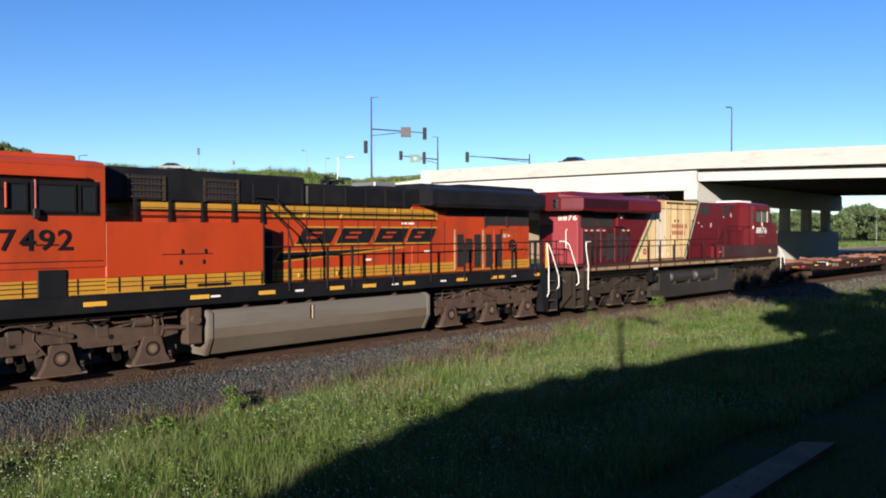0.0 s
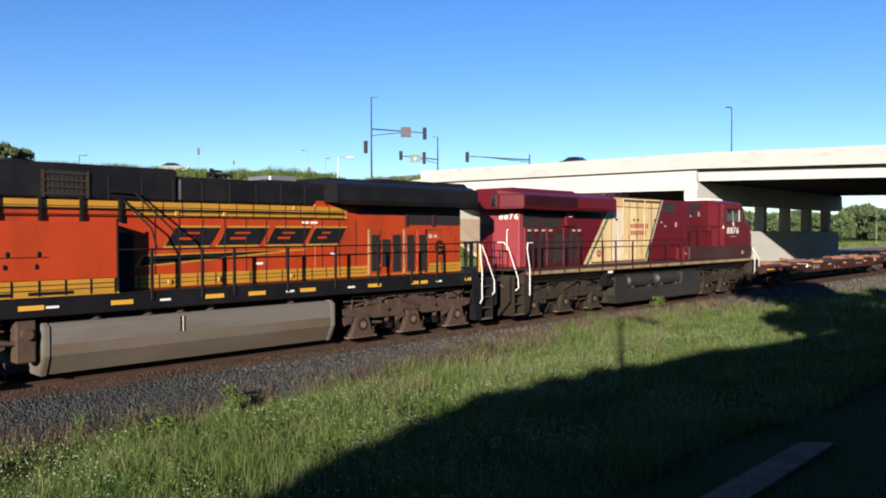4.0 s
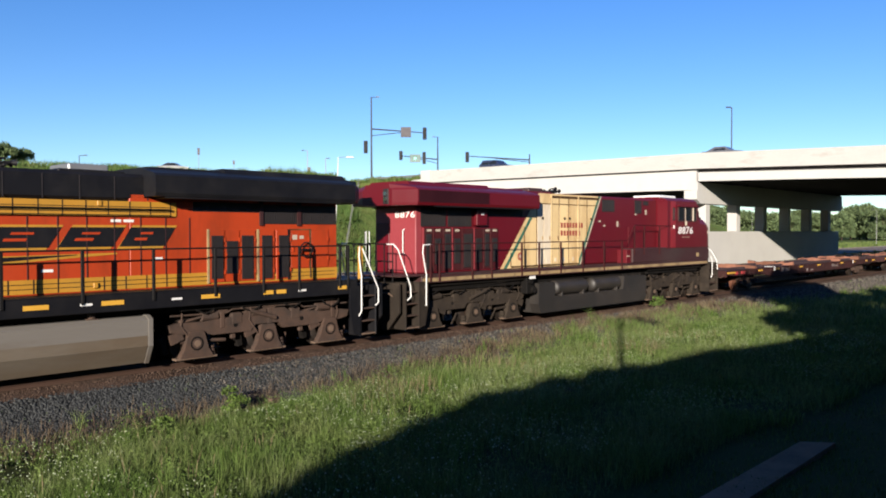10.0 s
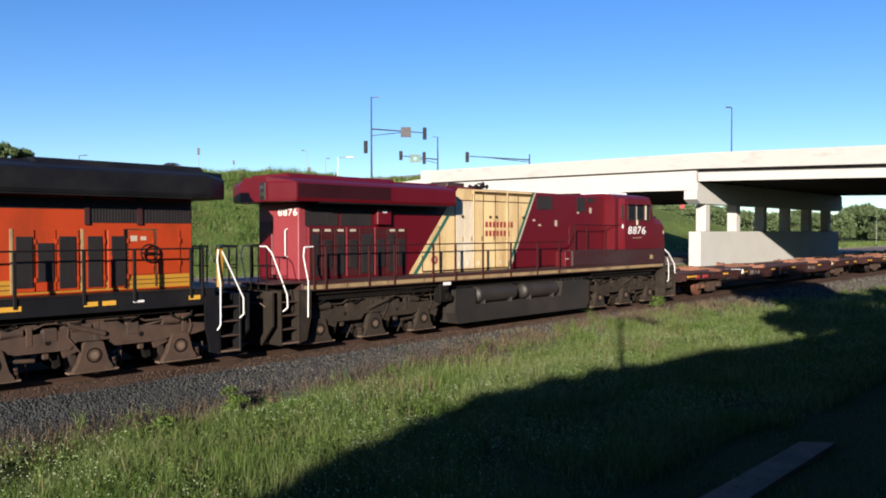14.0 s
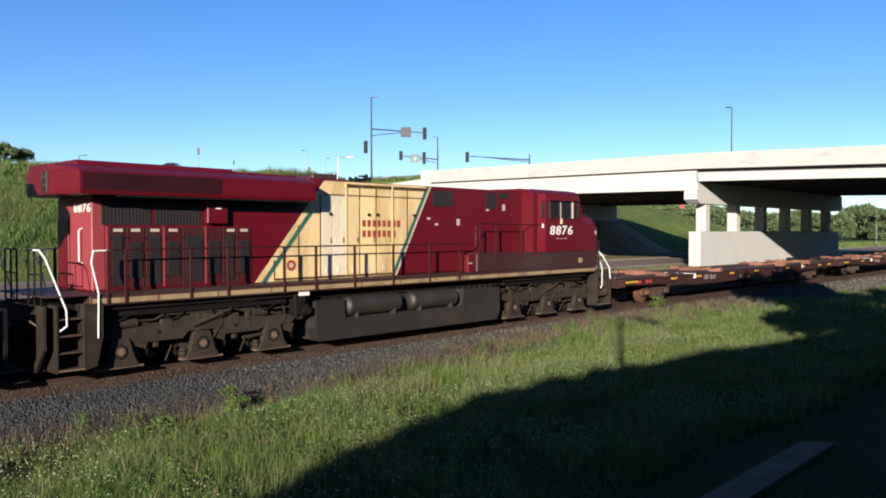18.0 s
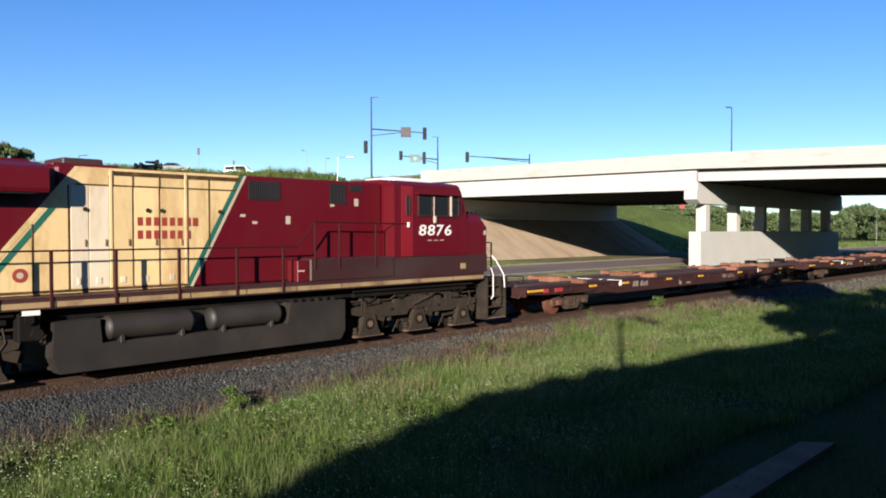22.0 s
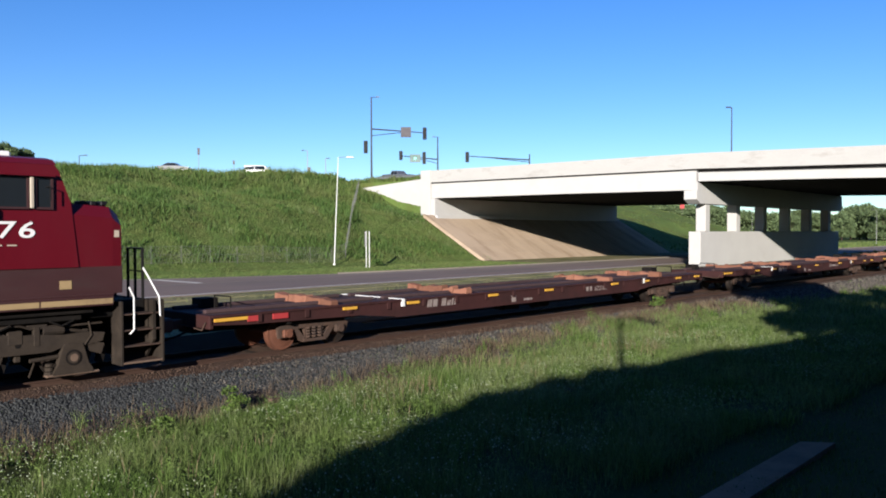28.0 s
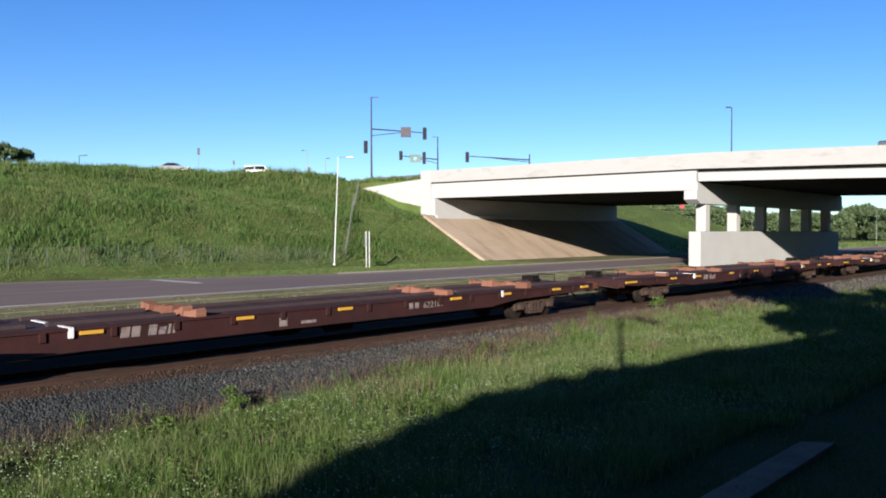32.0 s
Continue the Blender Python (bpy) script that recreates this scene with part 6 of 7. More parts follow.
def hill_grass(n, x0, x1, y0, y1, seed, h0, h1, w):
    rng = np.random.default_rng(seed)
    x, y = rng.uniform(x0, x1, n), rng.uniform(y0, y1, n)
    foot = 47.6 + 2.2 * np.clip((x - 35) / 39, 0, 1) + 8.5 * np.clip((x - 131) / 25, 0, 1)
    keep = (y > foot - .3) & ~((x > 80.4) & (x < 132.4) & (y < 78))
    x, y = x[keep], y[keep]
    p = patchy(x, y, .12)
    q = patchy(x, y, .5)
    h = rng.uniform(h0, h1, len(x)) * np.clip(.8 + p * .8 + q * .5, .45, 1.7)
    h *= np.clip((y - foot[keep]) / 3.5, .25, 1)
    return scatter("embankment_grass", surface(x, y, -.02), h, rng.uniform(.6, 1.5, len(x)) * w, M_HBLADE, "long uneven grass on the embankment", "grass", .7, seed + 1)


def mown_strip():
    rng = np.random.default_rng(131)
    n = 26000
    x, y = rng.uniform(28, 82, n), rng.uniform(36.6, 50, n)
    lim = np.interp(x, [a for a, b in FAR_EDGE], [b for a, b in FAR_EDGE])
    foot = 47.8 + 2.2 * np.clip((x - 35) / 39, 0, 1)
    keep = (y > lim + .25) & (y < foot) & (x < 79)
    x, y = x[keep], y[keep]
    scatter("mown_grass", surface(x, y), rng.uniform(.05, .14, len(x)), rng.uniform(.03, .06, len(x)), M_HBLADE, "short mown grass at the embankment's foot", "grass", .8, 132)
    n = 9000
    x, y = rng.uniform(60, 81, n), rng.uniform(70, 84, n)
    h = rng.uniform(.5, 1.3, n) * np.clip(.8 + patchy(x, y, .4), .3, 1.5)
    scatter("tall_grass", surface(x, y, -.02), h, rng.uniform(.05, .1, n), M_HBLADE, "tall rank grass on the embankment's crest", "grass", .5, 134)
    n = 5000
    x, y = rng.uniform(6, 60, n), rng.uniform(76, 84, n)
    keep = patchy(x, y, .2) > .0
    x, y = x[keep], y[keep]
    scatter("tall_grass", surface(x, y, -.02), rng.uniform(.4, 1.1, len(x)), rng.uniform(.05, .1, len(x)), M_HBLADE, "tall rank grass on the embankment's crest", "grass", .5, 136)


mown_strip()


def shoulder_growth():
    """Tall grass behind the wing wall and a meadow far beyond the bridge."""
    rng = np.random.default_rng(141)
    n = 7000
    x, y = rng.uniform(82.5, 84.4, n), rng.uniform(64.5, 96, n)
    h = rng.uniform(.5, 1.25, n) * np.clip(.8 + .8 * patchy(x, y, .35), .2, 1.5)
    scatter("tall_grass", surface(x, y, -.02), h, rng.uniform(.05, .1, n), M_HBLADE, "tall rank grass on the road's shoulder", "grass", .5, 142)
    n = 16000
    x, y = rng.uniform(140, 330, n), rng.uniform(-10, 62, n)
    keep = ((y > 38) | (y < 23)) & ~((y < 9) & (y > -5))
    x, y = x[keep], y[keep]
    scatter("field_grass", surface(x, y), rng.uniform(.25, .6, len(x)), rng.uniform(.15, .35, len(x)), M_HBLADE, "bright green meadow beyond the bridge", "grass", .7, 144)


shoulder_growth()


def hill_weeds(n, seed):
    """Dark rank growth in uneven patches on the slope."""
    rng = np.random.default_rng(seed)
    x, y = rng.uniform(8, 82, n), rng.uniform(49.5, 84, n)
    p = patchy(x, y, .16) + .5 * patchy(x + 40, y, .45)
    keep = (p > .12 + rng.uniform(-.15, .15, n)) & (y > 50 + 2 * np.clip((x - 35) / 39, 0, 1)) & (x < 80)
    x, y = x[keep], y[keep]
    scatter("rank_weeds", surface(x, y, -.02), rng.uniform(.35, .95, len(x)), rng.uniform(.05, .1, len(x)), M_WEED, "dark patches of rank weeds on the embankment", "weeds", .8, seed + 1)
    n = n // 4
    x, y = rng.uniform(8, 82, n), rng.uniform(49.5, 80, n)
    keep = patchy(x + 90, y - 20, .2) > .25 + rng.uniform(-.12, .12, n)
    x, y = x[keep], y[keep]
    scatter("dry_grass", surface(x, y, -.02), rng.uniform(.3, .7, len(x)), rng.uniform(.04, .08, len(x)), M_PALEBLADE, "pale dry grass patches on the embankment", "grass", .8, seed + 3)


hill_weeds(65000, 27)
hill_grass(205000, 8, 82, 47, 84, 21, .2, .5, .04)
hill_grass(16000, -60, 8, 47, 84, 23, .3, .7, .10)
hill_grass(20000, 132, 260, 48, 98, 25, .12, .3, .1)


def flowers():
    rng = np.random.default_rng(31)
    n = 11000
    x, y = rng.uniform(1, 30, n), rng.uniform(-12, -4.3, n)
    keep = patchy(x, y, .35) > -.05
    x, y = x[keep], y[keep]
    pts = surface(x, y)
    pts[:, 2] += rng.uniform(.22, .5, len(x))
    pebbles("wild_flowers", pts, rng.uniform(.006, .017, len(x)), M_FLOWER, "small white wild flowers in the grass", "flowers", 32)
    n = 3000
    x, y = np.concatenate([rng.uniform(12, 30, n), rng.uniform(2, 14, n // 6)]), np.concatenate([rng.uniform(-6.5, -2.4, n), rng.uniform(-9, -3.4, n // 6)])
    keep = patchy(x, y, .5) > .05
    x, y = x[keep], y[keep]
    scatter("dry_stalks", surface(x, y), rng.uniform(.3, .62, len(x)), np.full(len(x), .012), M_STALK, "dry brown grass stalks", "grass", .3, 33)


flowers()


def dry_edge():
    """Brown dead stalks and thin grass where the meadow meets the stones."""
    rng = np.random.default_rng(161)
    for n, x0, x1, w, seed in ((9000, 1, 18, .009, 162), (9000, 18, 40, .016, 163)):
        x = rng.uniform(x0, x1, n)
        y = np.interp(x, [a for a, b in EDGE], [b for a, b in EDGE]) + rng.normal(-.15, .33, n)
        keep = (patchy(x, y, .7) > -.25) & (y < -1.8)
        x, y = x[keep], y[keep]
        pts = np.stack([x, y, [bank_z(a, b) for a, b in zip(x, y)]], 1)
        scatter("dry_stalks", pts, rng.uniform(.08, .34, len(x)), rng.uniform(.6, 1.3, len(x)) * w, M_DEADGRASS, "brown dead grass along the ballast", "grass", .8, seed)


dry_edge()


def ballast_stones():
    rng = np.random.default_rng(41)
    for n, x0, x1, s0, s1, seed in ((46000, -1, 17, .018, .045, 42), (12000, 17, 30, .028, .055, 46), (9000, 9, 18, .022, .05, 41), (16000, 18, 32, .028, .055, 43), (10000, 30, 80, .05, .08, 45)):
        x, y = x0 + (x1 - x0) * (rng.power(1.7, n) if seed == 41 else rng.uniform(0, 1, n)), -1.55 - rng.power(1.6, n) * 2.0
        pts = np.stack([x, y, [bank_z(a, b) + .012 for a, b in zip(x, y)]], 1)
        pebbles("ballast_stones", pts, rng.uniform(s0, s1, n), M_STONE if seed % 2 == 0 else M_STONE2, "loose crushed grey stones of the track bed", "ballast", seed)


ballast_stones()


def rusty_grit():
    rng = np.random.default_rng(47)
    n = 7000
    x, y = -1 + 34 * rng.uniform(0, 1, n), rng.uniform(-1.72, -.86, n)
    pts = np.stack([x, y, np.interp(-y, [.8, 1.3, 1.75], [-.12, -.12, -.2]) + .004], 1)
    pebbles("rusty_grit", pts, rng.uniform(.012, .03, n), M_GRIT, "rust-stained grit and stones beside the rail", "ballast", 48)


rusty_grit()


def leaves_mesh(name, blobs, n, size, seed, material):
    """A crown: small folded leaves strewn over and inside several lobes."""
    rng = np.random.default_rng(seed)
    c = np.array([b[:3] for b in blobs], float)
    r = np.array([b[3] for b in blobs], float)
    w = r ** 2 / (r ** 2).sum()
    k = rng.choice(len(blobs), n, p=w)
    d = rng.normal(size=(n, 3))
    d /= np.linalg.norm(d, axis=1)[:, None]
    d[:, 2] = np.where(d[:, 2] < -.3, -d[:, 2] * .6, d[:, 2])
    rad = r[k] * rng.uniform(.55, 1.08, n) ** .6
    p = c[k] + d * rad[:, None]
    a = rng.normal(size=(n, 3))
    a /= np.linalg.norm(a, axis=1)[:, None]
    b = np.cross(a, rng.normal(size=(n, 3)))
    b /= np.linalg.norm(b, axis=1)[:, None]
    s = (size * rng.uniform(.5, 1.4, n))[:, None]
    up = np.cross(a, b) * s * .25
    v = np.stack([p - a * s, p - b * s * .5 + up, p + a * s, p + b * s * .5 + up], 1).reshape(-1, 3)
    i = np.arange(n, dtype=np.int32) * 4
    f = np.stack([i, i + 1, i + 2, i, i + 2, i + 3], 1).reshape(-1)
    me = bpy.data.meshes.new(name)
    me.vertices.add(len(v))
    me.vertices.foreach_set("co", v.ravel().astype(np.float32))
    me.loops.add(len(f))
    me.loops.foreach_set("vertex_index", f)
    me.polygons.add(len(f) // 3)
    me.polygons.foreach_set("loop_start", np.arange(0, len(f), 3, dtype=np.int32))
    me.update(calc_edges=True)
    me.materials.append(material)
    return me


def tree_meshes(h, r, n, size, seed, low=.38, lobes=11, leaf=None):
    rng = random.Random(seed)
    blobs = []
    for k in range(lobes):
        a, q = rng.uniform(0, 6.28), rng.uniform(.2, .75) * r
        blobs.append((math.cos(a) * q, math.sin(a) * q, h * rng.uniform(low, .86), r * rng.uniform(.28, .5)))
    blobs.append((0, 0, h * .84, r * .42))
    g = Geo().cyl((0, 0, -.3), (.05, .02, h * .35), h * .03, 10, h * .02).cyl((.05, .02, h * .35), (0, .1, h * .75), h * .02, 8, h * .007)
    for b in blobs[:8]:
        z = h * rng.uniform(.25, .5)
        g.cyl((0, 0, z), (b[0] * .8, b[1] * .8, b[2]), h * .011, 6, h * .003)
    return g.mesh("trunk", M_BARK, True), leaves_mesh("crown", blobs, n, size, seed, leaf or M_LEAF)


TREES = [tree_meshes(10, 4.6, 4200, .36, 51, .1, 20, M_WOODLEAF), tree_meshes(11, 5.0, 4400, .38, 52, .1, 20, M_WOODLEAF),
         tree_meshes(8, 4.6, 3800, .36, 53, .1, 18, M_WOODLEAF), tree_meshes(12, 5.6, 4600, .4, 54, .1, 20, M_WOODLEAF)]


def tree(k, x, y, z, s, turn, label="leafy green broadleaf tree", group="trees behind the bridge"):
    t = thing("tree", label, "tree", group, at=Matrix.Translation((x, y, z)) @ Matrix.Rotation(turn, 4, "Z") @ Matrix.Scale(s, 4))
    part("trunk", TREES[k][0], M_BARK, t)
    part("crown", TREES[k][1], M_WOODLEAF, t)


def far_point(px, depth):
    yaw = radians(43.392)
    r = (px - 784) / 1393.5 * depth
    return depth * math.cos(yaw) + r * math.sin(yaw), depth * math.sin(yaw) - r * math.cos(yaw) - 18.724


def far_z(py, depth):
    return 3.205 + (410.7 - py) / 1393.5 * depth


def plant_trees():
    rng = random.Random(61)
    # woods beyond the bridge: a near belt and a farther one
    top = [(1140, 364), (1250, 368), (1300, 372), (1335, 380), (1400, 381), (1420, 377), (1470, 384), (1486, 386), (1500, 374), (1525, 366), (1550, 371), (1580, 378), (1700, 370)]
    for depth, step in ((338, 15), (385, 19)):
        px = 1135.0
        while px < 1700:
            d = depth + rng.uniform(-14, 14)
            x, y = far_point(px, d)
            h = far_z(interp(px, top) + rng.uniform(-3, 5), d) + .7
            k = rng.randrange(4)
            tree(k, x, y, -.8, h / (9.6, 10.6, 7.9, 11.6)[k], rng.uniform(0, 6.28))
            px += step * rng.uniform(.8, 1.2)
    # on the embankment's crest and beyond
    for x, y, s in ((41.5, 104.5, .36), (38.5, 103.0, .42), (36, 107, .42)):
        tree(1, x, y, ground_z(x, y) - .2, s, y, group="trees on the embankment")


plant_trees()
# Two trees out of view, added and flattened to shape the shadow by the track.
big = thing("tree", "leafy tree out of view, squashed to shape its shadow", "tree", at=pose(20.3, -19.6, -.7) @ Matrix.Diagonal((1.05, 1.05, .8, 1)))
tm = tree_meshes(13.0, 5.0, 15000, .24, 71)
big2 = thing("tree", "leafy tree out of view, squashed to shape its shadow", "tree", at=pose(29.5, -21.0, -.7, 0, 0, 130) @ Matrix.Diagonal((1.0, 1.0, .66, 1)))
part("trunk", tm[0], M_BARK, big2)
part("crown", tm[1], M_LEAF, big2)
part("trunk", tm[0], M_BARK, big)
part("crown", tm[1], M_LEAF, big)


def shadow_fringe():
    """Unseen leaf clumps along the roof's edge, added to fray the shadow it casts."""
    rng = random.Random(72)
    blobs = []
    for k in range(24):
        x, r = -19.6 + k * .5, rng.uniform(.3, .5)
        edge = interp(x, [(-20.5, 5.6), (-18.1, 6.7), (-16.1, 7.53), (-14.7, 7.72), (-12, 7.75), (-8, 7.64)])
        blobs.append((x + 15, rng.uniform(-.12, .12), edge + .4 - r * .75 + rng.uniform(-.12, .12), r))
    t = thing("tree", "unseen leaf clumps along the roofline, added to fray its shadow", "tree", at=pose(-14, -23.3, -.7))
    g = Geo().cyl((0, 0, -.2), (.1, .05, 3.2), .2, 10, .14).cyl((.1, .05, 3.2), (0, .1, 6.6), .14, 8, .06)
    for b in blobs[::2]:
        g.cyl((.08, .05, 3.6 + abs(b[0]) * .2), (b[0], b[1], b[2]), .06, 6, .02)
    part("trunk", g, M_BARK, t)
    part("crown", leaves_mesh("crown", blobs, 5200, .11, 73, M_LEAF), None, t)


shadow_fringe()


def bush(x, y, r, n, size, seed, z=None, label="low leafy green bush", material=None, tall=1.0):
    rng = random.Random(seed)
    blobs = [(rng.uniform(-.6, .6) * r, rng.uniform(-.6, .6) * r, rng.uniform(.25, .8) * r * tall, r * rng.uniform(.35, .6)) for _ in range(6)]
    b = thing("bush", label, "bush", at=pose(x, y, bank_z(x, y) if z is None else z))
    part("leaves", leaves_mesh("leaves", blobs, n, size, seed, material or M_LEAF), None, b)
    g = Geo()
    for k in range(5):
        q = blobs[k]
        g.cyl((0, 0, -.05), (q[0], q[1], q[2]), .018 * r + .004, 5, .006)
    part("stems", g, M_BARK, b)


for x, y, r, s in ((9.35, -3.55, .3, 1), (9.2, -3.7, .2, 3), (7.5, -4.0, .22, 2), (31.5, -1.9, .36, 4)):
    bush(x, y, r, 420, .04, 80 + s, label="leafy weed growing at the ballast's foot", material=M_BLADE, tall=2.3)
for k in range(14):
    rr = random.Random(300 + k)
    x, y = rr.uniform(68, 81), rr.uniform(77, 82)
    bush(x, y, rr.uniform(.4, .8), 260, .11, 400 + k, ground_z(x, y) - .1, "shrub on the embankment's crest", M_WEED)
for k in range(7):
    rr = random.Random(500 + k)
    x, y = rr.uniform(12, 56), rr.uniform(76, 82)
    bush(x, y, rr.uniform(.3, .6), 160, .1, 600 + k, ground_z(x, y) - .1, "shrub on the embankment's crest", M_WEED)
for x, y, r in ((59.5, 47.9, .9), (43, 60, .8), (66, 60, .7), (30, 52, .8), (57, 63, .6)):
    bush(x, y, r, 260, .12, int(x * 7), ground_z(x, y) - .1, "dark green bush on the embankment", M_WEED)

for k, (x, y, a, l) in enumerate(((10.6, -3.3, 20, .42), (8.4, -3.7, -30, .35), (9.9, -3.6, 70, .25))):
    solid("timber_scrap", Geo().box(-l / 2, l / 2, -.06, .06, -.03, .07, .015), M_DUST, "broken piece of weathered timber", "timber",
          at=pose(x, y, bank_z(x, y) + .05, 4, 6, a))


M_SOIL = mat("dark_soil", (0.018, 0.014, 0.011), 0.95, 0, 0.4, 3.0, 20.0, 0.6, spec=0.05)
for k in range(16):
    rr = random.Random(900 + k)
    x = rr.uniform(7.0, 11.8)
    y, r = -3.75 + (x - 9) * .1 + rr.uniform(-.3, .3), rr.uniform(.07, .2)
    g = Geo().dome((0, 0, 0), r, 9, 3, .5, 2)
    g.v = [(a * rr.uniform(.7, 1.3), b * rr.uniform(.6, 1.2), c * rr.uniform(.6, 1.2)) for a, b, c in g.v]
    solid("soil_clod", g, M_SOIL, "dark clod of bare soil beside the ballast", "earth", at=pose(x, y, bank_z(x, y) + .01, 0, 0, rr.uniform(0, 360)))


# ---------------------------------------------------------------- kerb, posts, fence
solid("concrete_strip", Geo().prism([(2.0, -13.72), (14.9, -13.62), (15.25, -14.12), (2.0, -14.3)], -.95, -.64, "z"), M_SLAB, "narrow concrete strip set in the lawn", "kerb", "structure")
solid("marker_post", Geo().box(30.5, 30.58, -11.7, -11.62, -.9, .45, .01), M_BARK, "thin dark wooden marker post in the grass", "post")
solid("grass_clod", Geo().dome((15.9, -7.9, -.75), .16, 8, 3, 1.2, 2), M_BARK, "dark clod of earth in the grass", "earth")


def lamp_post(x, y, z0, z1, arm, way, m, label, r=.09, head=.7, lean=0):
    """A pole with one arm; way: the arm's heading in degrees."""
    p = thing("street_lamp", label, "street lamp", "street lamps", at=pose(x, y, z0, 0, lean, way))
    h = z1 - z0
    part("pole", Geo().cyl((0, 0, 0), (0, 0, h), r, 10, r * .6), m, p)
    part("base", Geo().box(-r * 2, r * 2, -r * 2, r * 2, 0, .12, .01), m, p)
    part("arm", Geo().cyl((0, 0, h - .05), (arm, 0, h + .05), r * .5, 8), M_GALV if m is M_WHITE else m, p)
    part("lamp_head", Geo().box(arm - .1, arm + head, -.16, .16, h - .03, h + .12, .03), M_GALV if m is M_WHITE else M_POLE, p)


RIGHT = 43.392 - 90     # heading of the picture's right-hand side
lamp_post(54.45, 49.15, -.4, 11.4, 1.0, RIGHT, M_WHITE, "tall white street lamp at the embankment's foot", .06, .7, 2.4)
lamp_post(107.3, 27.5, 10.4, 20.4, -.7, RIGHT, M_POLE, "dark street lamp on the bridge", .11, .5)
lamp_post(-3.6, -20.9, -.75, 9.15, .75, -84, M_POLE, "dark car park lamp post", .12, 1.0)


for px, py, depth, arm in ((545, 267, 150, -.6), (142, 275, 140, .9), (577, 281, 150, .25), (1551, 373, 230, -1.2), (1331, 372, 260, .3)):
    x, y = far_point(px, depth)
    lamp_post(x, y, ground_z(x, y) - .2, far_z(py, depth), arm, RIGHT, M_GALV if px != 142 else M_POLE, "distant pale street lamp beside the road", .1 if px < 1000 else .055, .5 * (1 if arm > 0 else -1))


def signal_head(p, x, z0, z1, green=False, w=.38):
    h = part("signal_head", Geo().box(x - w / 2, x + w / 2, -.35, .05, z0, z1, .04), M_SIGNAL, p, "black traffic signal head")
    for k in range(3):
        zc = z1 - (z1 - z0) * (k + .5) / 3
        part("visor", Geo().cyl((x, -.35, zc), (x, -.55, zc), .13, 10), M_SIGNAL, h)


def traffic_signal(px, depth, top, base, arm_px, arm_py, heads, signs, lamp, label):
    x, y = far_point(px, depth)
    z0 = base if base is not None else ground_z(x, y) - .1
    p = thing("traffic_signal", label, "traffic signal", "traffic signals at the crossing", at=pose(x, y, 0, 0, 0, RIGHT))
    k = depth / 1393.5
    zt = far_z(top, depth)
    part("pole", Geo().cyl((0, 0, z0), (0, 0, zt), .17, 10, .1), M_POLE, p)
    xe, za, zb = (arm_px - px) * k, far_z(arm_py[0], depth), far_z(arm_py[1], depth)
    part("mast_arm", Geo().cyl((0, 0, za), (xe, 0, zb), .12, 8, .07), M_POLE, p)
    part("arm_brace", Geo().cyl((0, 0, far_z(arm_py[2], depth)), (xe * .7, 0, zb + (za - zb) * .3), .06, 6), M_POLE, p)
    for a, t, b in heads:
        signal_head(p, (a - px) * k, far_z(b, depth), far_z(t, depth), w=.62)
    for a, b, t, u, m in signs:
        part("sign_panel", Geo().box((a - px) * k, (b - px) * k, -.18, -.13, far_z(u, depth), far_z(t, depth), .01), m, p, "flat sign panel")
    if lamp:
        part("lamp_arm", Geo().cyl((0, 0, zt - .05), (lamp, 0, zt), .05, 6).box(lamp * .6, lamp, -.12, .12, zt - .05, zt + .08), M_POLE, p)
    return p


traffic_signal(658, 128, 173, None, 752, (229, 236, 241), ((752, 227, 248), (648, 250, 272)), ((710, 728, 226, 244, M_SIGNGREY),), 1.3, "tall dark traffic signal pole with a long mast arm")
ts = traffic_signal(775, 150, 243, 10.9, 708, (283, 276, 290), ((710, 268, 284), (751, 270, 291)), ((726, 745, 274, 288, M_SIGNGREEN),), -1.0, "dark traffic signal with a green signal showing")
part("green_light", Geo().cyl(((735 - 775) * .1076, -.19, far_z(281, 150)), ((735 - 775) * .1076, -.22, far_z(281, 150)), .22, 10), M_GREENLAMP, ts, "lit green light")
traffic_signal(937, 140, 274, 10.8, 826, (284, 277, 288), ((827, 270, 288),), (), 0, "dark traffic signal with a long mast arm")


def road_sign(px, depth, top, bottom, w, m, label):
    x, y = far_point(px, depth)
    z0 = ground_z(x, y) - .2
    p = thing("road_sign", label, "road sign", "road signs", at=pose(x, y, 0, 0, 0, RIGHT))
    part("post", Geo().box(-.03, .03, -.03, .03, z0, far_z(top, depth)), M_FENCE, p)
    part("panel", Geo().box(-w / 2, w / 2, -.06, -.03, far_z(bottom, depth), far_z(top, depth), .01), m, p)


road_sign(353, 118, 262, 274, .35, M_SIGNGREY, "narrow road sign seen against the sky")
road_sign(1207, 300, 362, 370, 1.6, M_REDSIGN, "tall red sign above the distant trees")
road_sign(415, 118, 284, 291, .3, M_POLE, "small dark road sign on the embankment")
road_sign(548, 130, 296, 303, .5, M_POLE, "small dark road sign on the embankment")

sg = thing("road_sign", "edge-on road sign on two pale posts", "road sign", at=pose(56.0, 45.6, -.7))
for dx, dy in ((0, 0), (.22, -.25)):
    part("post", Geo().box(dx - .035, dx + .035, dy - .035, dy + .035, 0, 4.0, .005), M_WHITE, sg)
part("panel", Geo().box(.0, .05, -.05, .3, 2.3, 3.95, .005), M_FENCE, sg)


